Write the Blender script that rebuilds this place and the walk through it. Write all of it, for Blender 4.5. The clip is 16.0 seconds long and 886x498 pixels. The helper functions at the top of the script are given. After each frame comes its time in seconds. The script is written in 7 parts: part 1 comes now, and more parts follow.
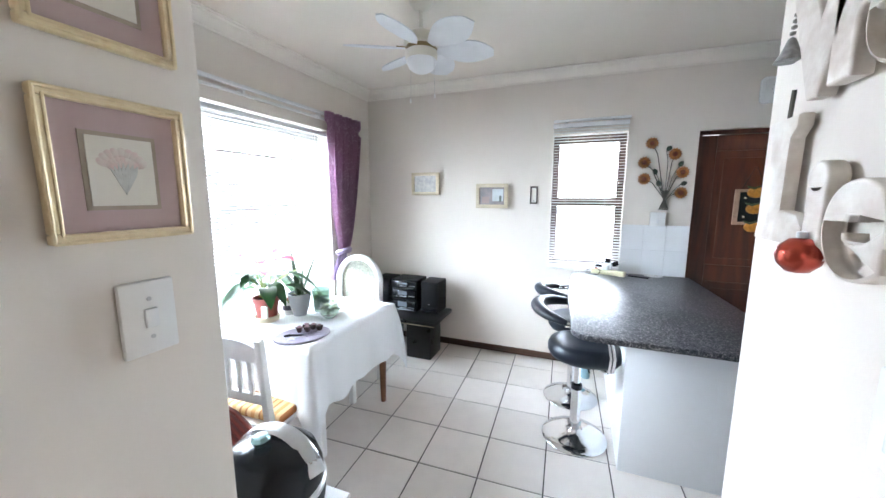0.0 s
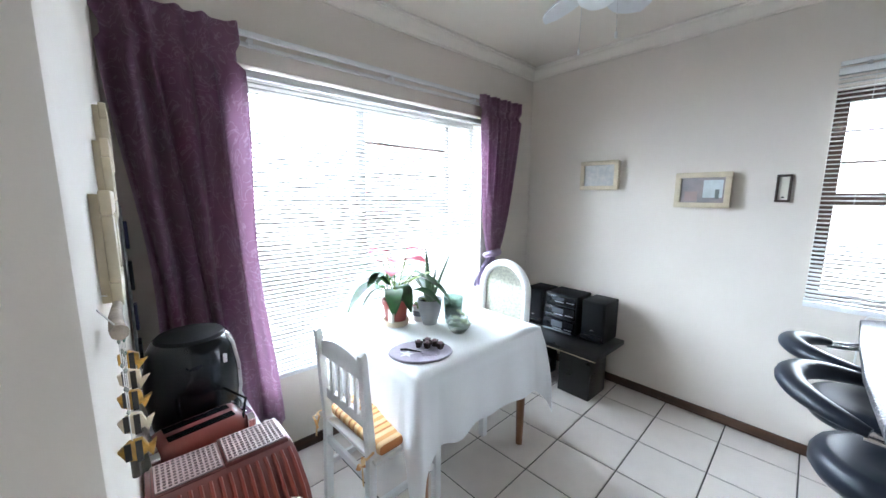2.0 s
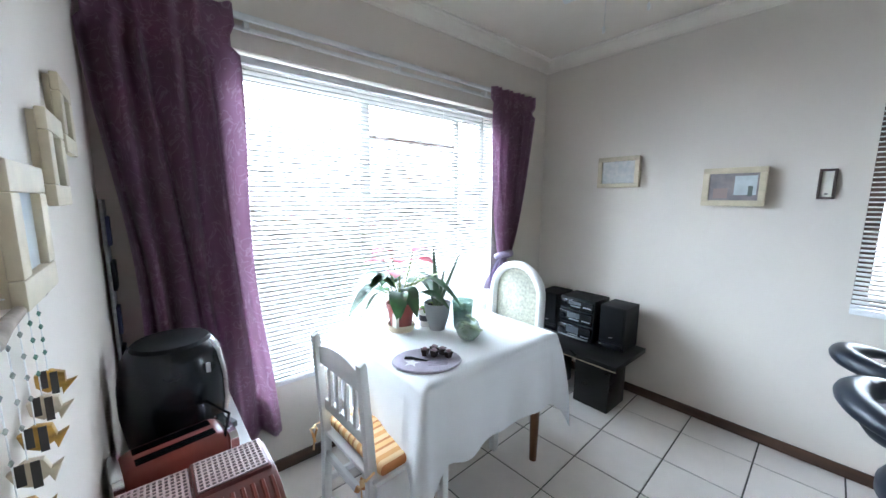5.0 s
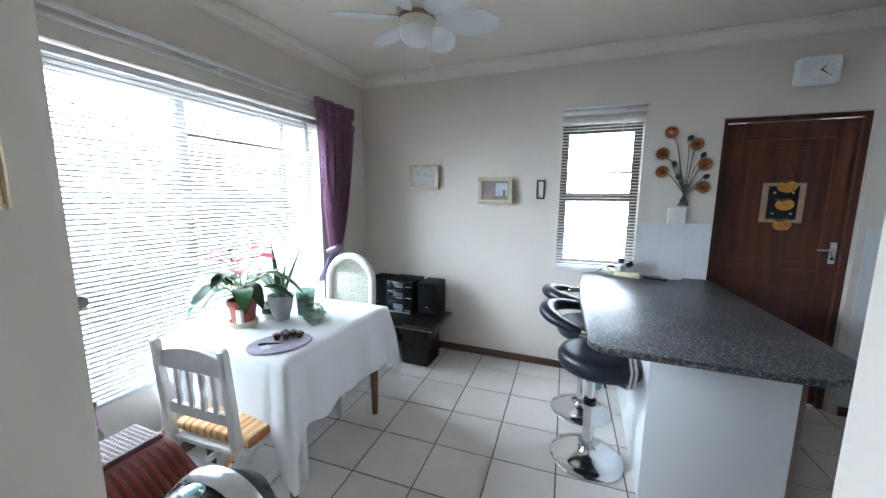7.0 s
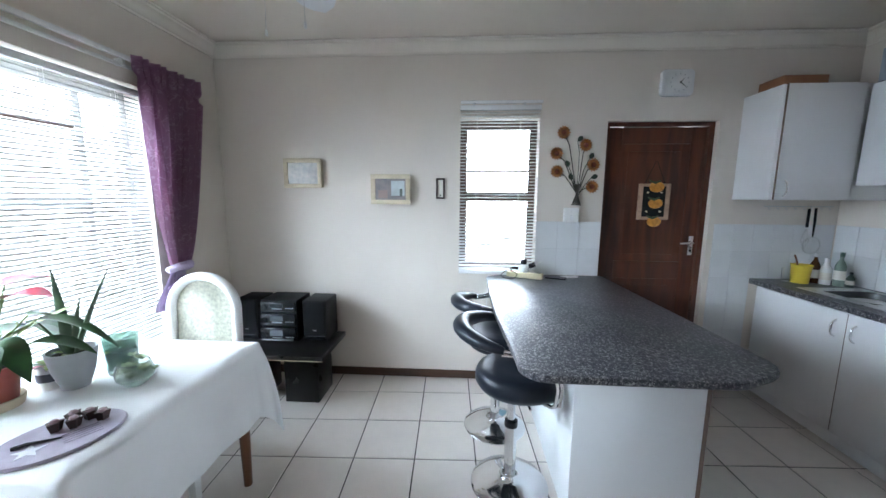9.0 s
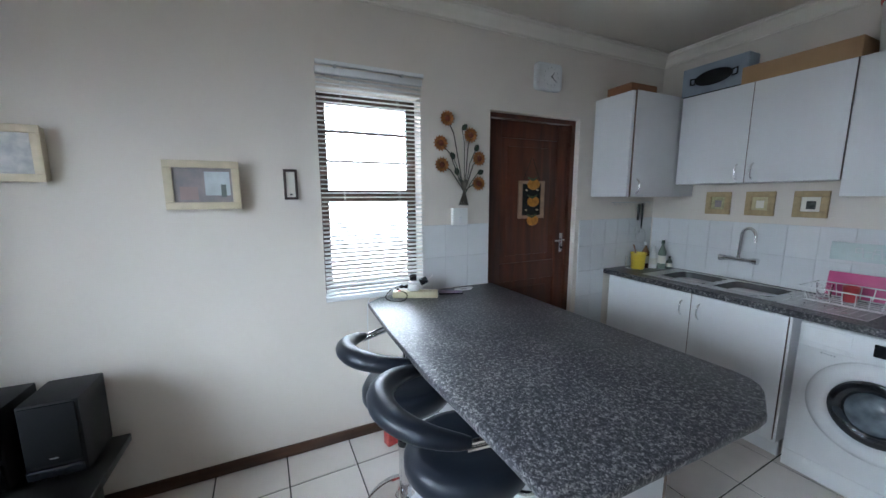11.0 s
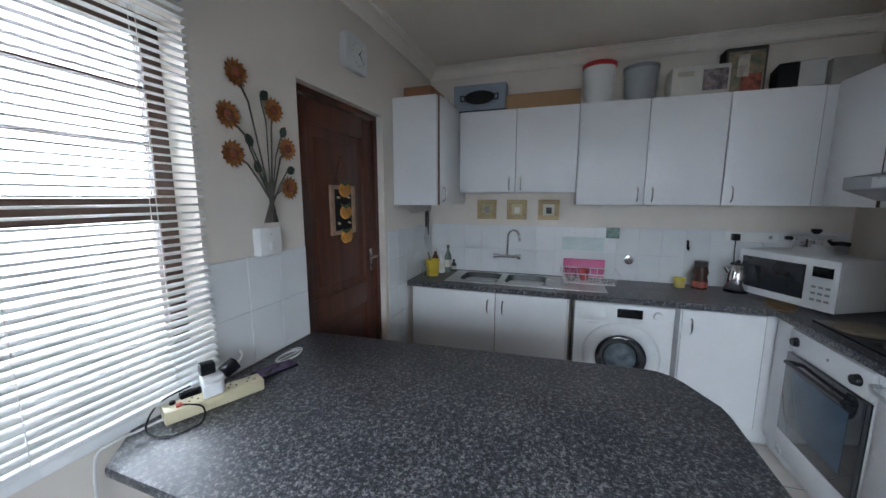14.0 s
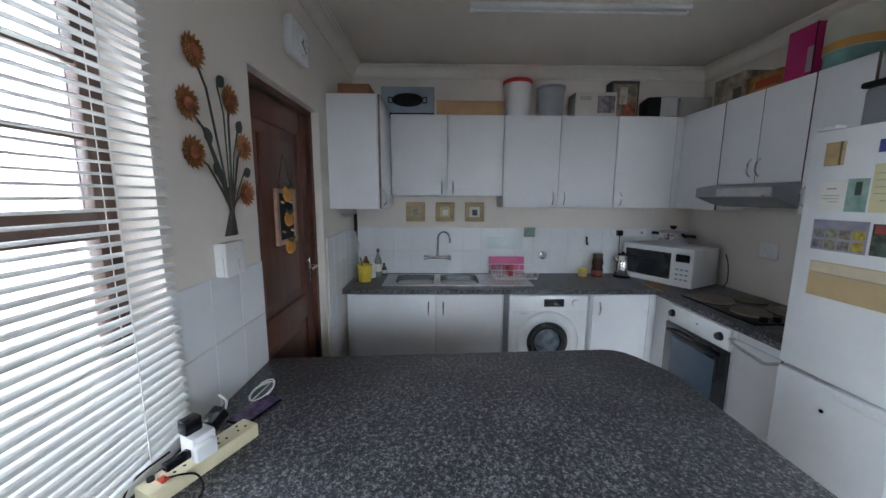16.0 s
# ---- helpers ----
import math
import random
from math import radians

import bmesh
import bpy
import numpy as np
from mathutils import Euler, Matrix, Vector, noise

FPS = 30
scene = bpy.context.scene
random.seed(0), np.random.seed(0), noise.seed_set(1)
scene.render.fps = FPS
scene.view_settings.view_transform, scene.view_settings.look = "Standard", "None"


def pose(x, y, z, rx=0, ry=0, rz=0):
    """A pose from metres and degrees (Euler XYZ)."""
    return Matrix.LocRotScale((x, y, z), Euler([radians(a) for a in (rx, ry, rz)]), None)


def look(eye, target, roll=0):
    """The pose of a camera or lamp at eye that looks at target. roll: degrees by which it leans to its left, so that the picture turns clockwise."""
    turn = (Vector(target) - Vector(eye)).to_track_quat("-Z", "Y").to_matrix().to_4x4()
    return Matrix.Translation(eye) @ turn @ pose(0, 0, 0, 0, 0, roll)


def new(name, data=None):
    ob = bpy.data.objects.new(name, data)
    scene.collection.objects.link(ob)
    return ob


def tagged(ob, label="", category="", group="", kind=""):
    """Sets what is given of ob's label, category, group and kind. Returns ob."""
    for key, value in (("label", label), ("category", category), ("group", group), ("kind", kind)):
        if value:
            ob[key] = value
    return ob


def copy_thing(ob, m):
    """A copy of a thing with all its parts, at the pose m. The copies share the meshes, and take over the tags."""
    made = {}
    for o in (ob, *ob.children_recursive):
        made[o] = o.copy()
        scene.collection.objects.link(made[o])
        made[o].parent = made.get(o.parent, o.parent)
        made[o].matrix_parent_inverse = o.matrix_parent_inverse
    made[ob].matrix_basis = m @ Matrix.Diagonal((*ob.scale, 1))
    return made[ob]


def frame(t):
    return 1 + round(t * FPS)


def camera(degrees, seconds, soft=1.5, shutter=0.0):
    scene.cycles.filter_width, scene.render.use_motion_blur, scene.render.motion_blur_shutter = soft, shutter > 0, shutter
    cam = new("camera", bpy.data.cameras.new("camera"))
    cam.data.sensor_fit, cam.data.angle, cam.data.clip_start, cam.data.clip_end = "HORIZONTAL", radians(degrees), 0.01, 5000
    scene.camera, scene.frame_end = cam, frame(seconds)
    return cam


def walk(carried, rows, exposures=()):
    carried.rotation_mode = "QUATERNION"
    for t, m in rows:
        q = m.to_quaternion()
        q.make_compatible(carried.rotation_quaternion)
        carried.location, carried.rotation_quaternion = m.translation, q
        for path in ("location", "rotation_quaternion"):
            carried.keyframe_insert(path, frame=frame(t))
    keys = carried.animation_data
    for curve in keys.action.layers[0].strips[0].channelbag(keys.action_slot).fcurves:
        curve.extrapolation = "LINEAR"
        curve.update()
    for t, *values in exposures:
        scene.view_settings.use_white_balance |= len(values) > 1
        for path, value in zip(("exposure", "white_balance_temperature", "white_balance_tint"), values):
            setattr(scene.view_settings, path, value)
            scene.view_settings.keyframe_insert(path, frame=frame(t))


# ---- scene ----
cam = camera(102.9, 16.0)
PATH = [
    (0, (0.281, 0.109, 1.540), (-0.432, 1.959, 1.249), 0.1),
    (0.5, (0.246, 0.23, 1.521), (-0.639, 2.0, 1.232), 0.1),
    (1, (0.237, 0.396, 1.529), (-0.843, 2.053, 1.234), 0.0),
    (1.5, (0.181, 0.51, 1.521), (-1.088, 2.026, 1.222), 0.3),
    (2, (0.124, 0.614, 1.505), (-1.355, 1.926, 1.209), 0.3),
    (2.5, (0.052, 0.683, 1.483), (-1.592, 1.783, 1.188), 0.2),
    (3, (0.006, 0.715, 1.471), (-1.731, 1.662, 1.184), 0.3),
    (3.2, (0.002, 0.728, 1.469), (-1.768, 1.612, 1.18), 0.2),
    (5.3, (0.032, 0.69, 1.472), (-1.398, 2.058, 1.187), 0.4),
    (5.5, (0.045, 0.658, 1.48), (-1.324, 2.088, 1.191), 0.4),
    (6, (0.094, 0.588, 1.51), (-1.046, 2.204, 1.206), 0.3),
    (6.5, (0.177, 0.464, 1.497), (-0.737, 2.219, 1.204), 0.4),
    (7, (0.213, 0.339, 1.493), (-0.505, 2.183, 1.201), 0.4),
    (7.5, (0.208, 0.334, 1.509), (-0.351, 2.231, 1.207), 0.2),
    (8, (0.141, 0.423, 1.519), (-0.277, 2.355, 1.214), 0.2),
    (8.5, (0.083, 0.544, 1.512), (-0.199, 2.501, 1.213), 0.2),
    (9, (0.068, 0.693, 1.492), (-0.05, 2.669, 1.203), 0.3),
    (11.5, (-0.22, 1.601, 1.502), (0.884, 3.242, 1.205), -0.2),
    (12, (-0.225, 1.787, 1.525), (1.129, 3.229, 1.231), -0.1),
    (12.5, (-0.216, 1.896, 1.54), (1.303, 3.163, 1.246), -0.1),
    (13, (-0.234, 2.065, 1.549), (1.437, 3.126, 1.261), -0.1),
    (13.5, (-0.247, 2.206, 1.558), (1.542, 3.052, 1.267), -0.0),
    (14, (-0.225, 2.345, 1.536), (1.653, 2.971, 1.249), -0.0),
    (14.5, (-0.186, 2.48, 1.554), (1.75, 2.892, 1.266), 0.0),
    (15, (-0.174, 2.574, 1.559), (1.792, 2.803, 1.273), 0.0),
    (15.5, (-0.21, 2.693, 1.573), (1.767, 2.78, 1.281), 0.2),
    (16, (-0.281, 2.764, 1.57), (1.697, 2.733, 1.276), 0.3),
]
walk(cam, [(t, look(eye, target, roll)) for t, eye, target, roll in PATH], exposures=[(0, 0.70, 6550, 20), (1, 0.64, 6500, 20), (2, 0.24, 6450, 19), (3, 0.08, 6350, 18), (5.5, -0.02, 6300, 18), (7, -0.12, 6350, 18), (9, 0.02, 6400, 18), (11.5, -0.52, 6400, 18), (13, -0.60, 6500, 19), (16, -0.66, 6650, 21)])

# ---------------------------------------------------------------- light
world = bpy.data.worlds.new("sky")
scene.world = world
world.use_nodes = True
wn = world.node_tree.nodes
sky = wn.new("ShaderNodeTexSky")
sky.sky_type, sky.sun_disc = "NISHITA", False
sky.sun_elevation, sky.sun_rotation = radians(54), radians(-24)
wn["Background"].inputs[1].default_value = 0.15
world.node_tree.links.new(sky.outputs[0], wn["Background"].inputs[0])

sun = new("sun", bpy.data.lights.new("sun", "SUN"))
sun.data.energy, sun.data.angle, sun.data.color = 5.0, radians(0.6), (1.0, 0.95, 0.87)
sun.matrix_world = look((-1.8, 4, 6), (0, 0, 0)) @ pose(0, 0, 0)


def area_lamp(name, eye, target, w, h, watts, color):
    ob = new(name, bpy.data.lights.new(name, "AREA"))
    ob.data.shape, ob.data.size, ob.data.size_y = "RECTANGLE", w, h
    ob.data.energy, ob.data.color = watts, color
    ob.matrix_world = look(eye, target)
    return ob


area_lamp("daylight_west", (-5.0, 1.2, 2.75), (-1.87, 1.85, 1.25), 6.4, 3.0, 2900, (0.66, 0.87, 1.0))
area_lamp("daylight_north", (0.33, 4.05, 1.80), (0.33, 2.2, 0.75), 1.1, 1.6, 110, (0.66, 0.87, 1.0))
# unseen fill lamp added in the passage to brighten its walls
area_lamp("daylight_hall", (0.14, -2.3, 1.7), (0.14, 1, 1.5), 1.0, 1.6, 4, (1.0, 0.95, 0.88))

# ---------------------------------------------------------------- materials
MATS = {}


def mat(name, color, rough=0.6, metal=0.0, var=0.08, scale=8.0, bump=0.0, bscale=120.0, spec=0.5, coat=0.0, trans=0.0, color2=None, sub=0.0, rand=0.0):
    """A surface with broad mottling, fine grain and slight relief."""
    if name in MATS:
        return MATS[name]
    m = bpy.data.materials.new(name)
    m.use_nodes = True
    nt = m.node_tree
    b = nt.nodes["Principled BSDF"]
    b.inputs["Roughness"].default_value = rough
    b.inputs["Metallic"].default_value = metal
    b.inputs["Specular IOR Level"].default_value = spec
    b.inputs["Coat Weight"].default_value = coat
    b.inputs["Transmission Weight"].default_value = trans
    b.inputs["Subsurface Weight"].default_value = sub
    co = nt.nodes.new("ShaderNodeTexCoord")
    n1 = nt.nodes.new("ShaderNodeTexNoise")
    n1.inputs["Scale"].default_value, n1.inputs["Detail"].default_value = scale, 5
    nt.links.new(co.outputs["Object"], n1.inputs["Vector"])
    ramp = nt.nodes.new("ShaderNodeValToRGB")
    c2 = color2 or tuple(max(0, c * (1 - var * 2)) for c in color)
    ramp.color_ramp.elements[0].position, ramp.color_ramp.elements[1].position = 0.35, 0.68
    ramp.color_ramp.elements[0].color = (*c2, 1)
    ramp.color_ramp.elements[1].color = (*color, 1)
    nt.links.new(n1.outputs["Fac"], ramp.inputs[0])
    out = ramp.outputs[0]
    if rand:
        oi = nt.nodes.new("ShaderNodeObjectInfo")
        mr = nt.nodes.new("ShaderNodeMapRange")
        mr.inputs[3].default_value, mr.inputs[4].default_value = 1 - rand, 1 + rand * 0.4
        nt.links.new(oi.outputs["Random"], mr.inputs[0])
        hs = nt.nodes.new("ShaderNodeHueSaturation")
        nt.links.new(mr.outputs[0], hs.inputs["Value"])
        nt.links.new(out, hs.inputs["Color"])
        out = hs.outputs[0]
    nt.links.new(out, b.inputs["Base Color"])
    if rough < 0.95:
        mr2 = nt.nodes.new("ShaderNodeMapRange")
        mr2.inputs[3].default_value, mr2.inputs[4].default_value = rough * 0.85, min(1, rough * 1.2)
        nt.links.new(n1.outputs["Fac"], mr2.inputs[0])
        nt.links.new(mr2.outputs[0], b.inputs["Roughness"])
    if bump:
        n2 = nt.nodes.new("ShaderNodeTexNoise")
        n2.inputs["Scale"].default_value, n2.inputs["Detail"].default_value = bscale, 4
        nt.links.new(co.outputs["Object"], n2.inputs["Vector"])
        bp = nt.nodes.new("ShaderNodeBump")
        bp.inputs["Strength"].default_value, bp.inputs["Distance"].default_value = bump, 0.004
        nt.links.new(n2.outputs["Fac"], bp.inputs["Height"])
        nt.links.new(bp.outputs[0], b.inputs["Normal"])
    MATS[name] = m
    return m


def streaky(name, dark, light, axis, rough=0.45, scale=10.0, stretch=14.0, coat=0.0):
    """Wood: grain drawn out along one axis."""
    m = bpy.data.materials.new(name)
    m.use_nodes = True
    nt = m.node_tree
    b = nt.nodes["Principled BSDF"]
    b.inputs["Roughness"].default_value = rough
    b.inputs["Coat Weight"].default_value = coat
    co = nt.nodes.new("ShaderNodeTexCoord")
    mp = nt.nodes.new("ShaderNodeMapping")
    s = [stretch, stretch, stretch]
    s["xyz".index(axis)] = 1.0
    mp.inputs["Scale"].default_value = s
    n = nt.nodes.new("ShaderNodeTexNoise")
    n.inputs["Scale"].default_value, n.inputs["Detail"].default_value, n.inputs["Distortion"].default_value = scale / 6, 6, 0.6
    ramp = nt.nodes.new("ShaderNodeValToRGB")
    ramp.color_ramp.elements[0].color, ramp.color_ramp.elements[1].color = (*dark, 1), (*light, 1)
    ramp.color_ramp.elements[0].position, ramp.color_ramp.elements[1].position = 0.3, 0.7
    nt.links.new(co.outputs["Object"], mp.inputs[0])
    nt.links.new(mp.outputs[0], n.inputs["Vector"])
    nt.links.new(n.outputs["Fac"], ramp.inputs[0])
    nt.links.new(ramp.outputs[0], b.inputs["Base Color"])
    bp = nt.nodes.new("ShaderNodeBump")
    bp.inputs["Strength"].default_value, bp.inputs["Distance"].default_value = 0.15, 0.002
    nt.links.new(n.outputs["Fac"], bp.inputs["Height"])
    nt.links.new(bp.outputs[0], b.inputs["Normal"])
    return m


def laminate():
    """Grey granite-look laminate: small light and dark flakes."""
    m = bpy.data.materials.new("granite_laminate")
    m.use_nodes = True
    nt = m.node_tree
    b = nt.nodes["Principled BSDF"]
    co = nt.nodes.new("ShaderNodeTexCoord")
    v = nt.nodes.new("ShaderNodeTexVoronoi")
    v.inputs["Scale"].default_value = 250
    n = nt.nodes.new("ShaderNodeTexNoise")
    n.inputs["Scale"].default_value, n.inputs["Detail"].default_value = 75, 5
    n0 = nt.nodes.new("ShaderNodeTexNoise")
    n0.inputs["Scale"].default_value, n0.inputs["Detail"].default_value = 7, 3
    warp = nt.nodes.new("ShaderNodeMixRGB")
    warp.inputs[0].default_value = 0.012
    nt.links.new(co.outputs["Object"], warp.inputs[1])
    nt.links.new(n.outputs["Color"], warp.inputs[2])
    nt.links.new(co.outputs["Object"], n.inputs["Vector"])
    nt.links.new(co.outputs["Object"], n0.inputs["Vector"])
    nt.links.new(warp.outputs[0], v.inputs["Vector"])
    bw = nt.nodes.new("ShaderNodeRGBToBW")
    nt.links.new(v.outputs["Color"], bw.inputs[0])
    add = nt.nodes.new("ShaderNodeMath")
    add.operation = "MULTIPLY_ADD"
    nt.links.new(bw.outputs[0], add.inputs[0])
    add.inputs[1].default_value = 0.55
    nt.links.new(n.outputs["Fac"], add.inputs[2])
    add2 = nt.nodes.new("ShaderNodeMath")
    add2.operation = "MULTIPLY_ADD"
    nt.links.new(n0.outputs["Fac"], add2.inputs[0])
    add2.inputs[1].default_value = 0.22
    nt.links.new(add.outputs[0], add2.inputs[2])
    ramp = nt.nodes.new("ShaderNodeValToRGB")
    els = ramp.color_ramp.elements
    mr = nt.nodes.new("ShaderNodeMapRange")
    mr.inputs[1].default_value, mr.inputs[2].default_value = 0.60, 1.16
    nt.links.new(add2.outputs[0], mr.inputs[0])
    els[0].position, els[0].color = 0.12, (0.013, 0.013, 0.017, 1)
    els[1].position, els[1].color = 1.0, (0.27, 0.258, 0.255, 1)
    for p, c in ((0.40, (0.030, 0.030, 0.037)), (0.58, (0.060, 0.058, 0.066)), (0.78, (0.135, 0.130, 0.134))):
        e = els.new(p)
        e.color = (*c, 1)
    nt.links.new(mr.outputs[0], ramp.inputs[0])
    nt.links.new(ramp.outputs[0], b.inputs["Base Color"])
    b.inputs["Roughness"].default_value = 0.36
    b.inputs["Specular IOR Level"].default_value = 0.4
    return m


def striped(name, colors, axis, period, rough=0.8):
    """Woven stripes of several colours across one axis."""
    m = bpy.data.materials.new(name)
    m.use_nodes = True
    nt = m.node_tree
    b = nt.nodes["Principled BSDF"]
    b.inputs["Roughness"].default_value = rough
    co = nt.nodes.new("ShaderNodeTexCoord")
    sx = nt.nodes.new("ShaderNodeSeparateXYZ")
    nt.links.new(co.outputs["Object"], sx.inputs[0])
    md = nt.nodes.new("ShaderNodeMath")
    md.operation = "PINGPONG"
    md.inputs[1].default_value = period
    nt.links.new(sx.outputs["xyz".index(axis)], md.inputs[0])
    dv = nt.nodes.new("ShaderNodeMath")
    dv.operation = "DIVIDE"
    dv.inputs[1].default_value = period
    nt.links.new(md.outputs[0], dv.inputs[0])
    ramp = nt.nodes.new("ShaderNodeValToRGB")
    ramp.color_ramp.interpolation = "CONSTANT"
    for k, c in enumerate(colors):
        e = ramp.color_ramp.elements[k] if k < 2 else ramp.color_ramp.elements.new(0.5)
        e.position = k / len(colors)
        e.color = (*c, 1)
    nt.links.new(dv.outputs[0], ramp.inputs[0])
    nt.links.new(ramp.outputs[0], b.inputs["Base Color"])
    return m


def damask():
    """Purple satin curtain with a faint paler leaf pattern."""
    m = bpy.data.materials.new("purple_satin")
    m.use_nodes = True
    nt = m.node_tree
    b = nt.nodes["Principled BSDF"]
    b.inputs["Roughness"].default_value = 0.42
    b.inputs["Sheen Weight"].default_value = 0.4
    co = nt.nodes.new("ShaderNodeTexCoord")
    n = nt.nodes.new("ShaderNodeTexNoise")
    n.inputs["Scale"].default_value, n.inputs["Distortion"].default_value, n.inputs["Detail"].default_value = 9, 2.2, 2
    ramp = nt.nodes.new("ShaderNodeValToRGB")
    els = ramp.color_ramp.elements
    els[0].position, els[0].color = 0.47, (0.37, 0.205, 0.30, 1)
    els[1].position, els[1].color = 0.53, (0.37, 0.205, 0.30, 1)
    e = els.new(0.5)
    e.color = (0.52, 0.36, 0.47, 1)
    nt.links.new(co.outputs["Object"], n.inputs["Vector"])
    nt.links.new(n.outputs["Fac"], ramp.inputs[0])
    nt.links.new(ramp.outputs[0], b.inputs["Base Color"])
    tr = nt.nodes.new("ShaderNodeBsdfTranslucent")
    nt.links.new(ramp.outputs[0], tr.inputs["Color"])
    mx = nt.nodes.new("ShaderNodeMixShader")
    mx.inputs[0].default_value = 0.45
    nt.links.new(b.outputs[0], mx.inputs[1])
    nt.links.new(tr.outputs[0], mx.inputs[2])
    nt.links.new(mx.outputs[0], nt.nodes["Material Output"].inputs[0])
    return m


def translucent(name, color, fac, rough=0.6):
    m = bpy.data.materials.new(name)
    m.use_nodes = True
    nt = m.node_tree
    b = nt.nodes["Principled BSDF"]
    b.inputs["Base Color"].default_value = (*color, 1)
    b.inputs["Roughness"].default_value = rough
    tr = nt.nodes.new("ShaderNodeBsdfTranslucent")
    tr.inputs["Color"].default_value = (*color, 1)
    mx = nt.nodes.new("ShaderNodeMixShader")
    mx.inputs[0].default_value = fac
    nt.links.new(b.outputs[0], mx.inputs[1])
    nt.links.new(tr.outputs[0], mx.inputs[2])
    nt.links.new(mx.outputs[0], nt.nodes["Material Output"].inputs[0])
    return m


WALL = mat("wall_paint", (0.715, 0.645, 0.575), 0.75, var=0.02, scale=2.5, bump=0.12, bscale=90)
CEIL = mat("ceiling_paint", (0.80, 0.73, 0.645), 0.8, var=0.02, scale=2, bump=0.06, bscale=70)
CORN = mat("cornice_paint", (0.80, 0.745, 0.67), 0.6, var=0.02)
TILE = mat("floor_tile", (0.74, 0.675, 0.625), 0.32, var=0.025, scale=9, bump=0.006, bscale=60, rand=0.06)
GROUT = mat("dark_grout", (0.10, 0.088, 0.08), 0.9, var=0.2, scale=30, bump=0.3)
WTILE = mat("white_wall_tile", (0.74, 0.745, 0.75), 0.16, var=0.02, scale=5, rand=0.03)
WGROUT = mat("pale_grout", (0.70, 0.70, 0.70), 0.85)
SKIRT = streaky("dark_skirting_wood", (0.045, 0.02, 0.012), (0.10, 0.045, 0.025), "x", 0.4)
SKIRTY = streaky("dark_skirting_wood_y", (0.045, 0.02, 0.012), (0.10, 0.045, 0.025), "y", 0.4)
DOORW = streaky("mahogany_door", (0.040, 0.0095, 0.004), (0.125, 0.030, 0.011), "z", 0.40, 9, 10, coat=0.05)
BROWNFR = mat("brown_window_frame", (0.10, 0.052, 0.036), 0.4, var=0.15)
WHITEL = mat("white_melamine", (0.77, 0.765, 0.77), 0.32, var=0.015, scale=3)
WHITEP = mat("white_enamel", (0.80, 0.80, 0.80), 0.25, var=0.015)
WHITEW = mat("white_painted_wood", (0.80, 0.79, 0.77), 0.38, var=0.03, scale=12, bump=0.05)
PLAST = mat("white_plastic", (0.78, 0.77, 0.75), 0.35, var=0.02)
CHROME = mat("chrome", (0.75, 0.75, 0.76), 0.10, 1.0, var=0.03)
STEEL = mat("brushed_steel", (0.60, 0.60, 0.60), 0.28, 1.0, var=0.06, scale=20)
GREYMET = mat("grey_hood_metal", (0.36, 0.36, 0.37), 0.4, 0.7, var=0.05)
BLACK = mat("black_plastic", (0.008, 0.009, 0.012), 0.2, var=0.1, spec=0.35)
BLACKM = mat("matt_black_plastic", (0.011, 0.011, 0.012), 0.55, var=0.1, bump=0.1, spec=0.22)
LEATHER = mat("black_vinyl", (0.010, 0.013, 0.020), 0.36, var=0.1, scale=4, bump=0.012, bscale=300, spec=0.32)
BLACKW = mat("black_lacquer", (0.009, 0.008, 0.008), 0.28, var=0.1, spec=0.3)
GLASSD = mat("dark_oven_glass", (0.02, 0.022, 0.026), 0.06, var=0.1, coat=0.5)
CLOTH = mat("white_tablecloth", (0.80, 0.80, 0.80), 0.85, var=0.02, scale=4, bump=0.10, bscale=300)
CREAM = mat("cream_wood", (0.64, 0.54, 0.38), 0.55, var=0.08, scale=18, bump=0.08)
GOLD = mat("gilt_frame", (0.78, 0.66, 0.44), 0.32, 0.55, var=0.05, scale=60, color2=(0.72, 0.58, 0.36))
ROSE = mat("dusty_rose_mount", (0.50, 0.37, 0.36), 0.85, var=0.04)
PAPER = mat("ivory_paper", (0.74, 0.70, 0.62), 0.9, var=0.03)
BROWNLEG = streaky("brown_table_wood", (0.12, 0.045, 0.02), (0.26, 0.11, 0.05), "z", 0.35)
TERRA = mat("maroon_plastic", (0.24, 0.045, 0.030), 0.35, var=0.1, scale=6)
TERRAD = mat("maroon_enamel", (0.16, 0.045, 0.038), 0.3, var=0.08)
GRANITE = laminate()
SATIN = damask()
LILAC = mat("lilac_satin", (0.46, 0.36, 0.52), 0.45, var=0.06, scale=20, bump=0.1)
SLAT = translucent("white_blind_slat", (0.72, 0.72, 0.70), 0.10, 0.45)
GLASS = mat("clear_glass", (1, 1, 1), 0.02, trans=1.0, var=0.0)
EDGEB = mat("wood_edging", (0.16, 0.10, 0.075), 0.5, var=0.12)
GREEN = mat("leaf_green", (0.03, 0.13, 0.03), 0.4, var=0.25, scale=20)
GREEN2 = mat("leaf_yellow_green", (0.22, 0.32, 0.07), 0.45, var=0.2, scale=20)
ALOEG = mat("aloe_green", (0.12, 0.20, 0.11), 0.45, var=0.2, scale=25)
RED = mat("red_spathe", (0.42, 0.012, 0.04), 0.35, var=0.15)
PINK = mat("pink_plastic", (0.62, 0.09, 0.24), 0.4, var=0.05)
YELLOW = mat("yellow_plastic", (0.72, 0.52, 0.05), 0.4, var=0.05)
ORANGE = mat("orange_paint", (0.66, 0.27, 0.035), 0.5, var=0.2, scale=40)
CARD = mat("brown_cardboard", (0.40, 0.235, 0.12), 0.85, var=0.06)

# ---------------------------------------------------------------- mesh helpers


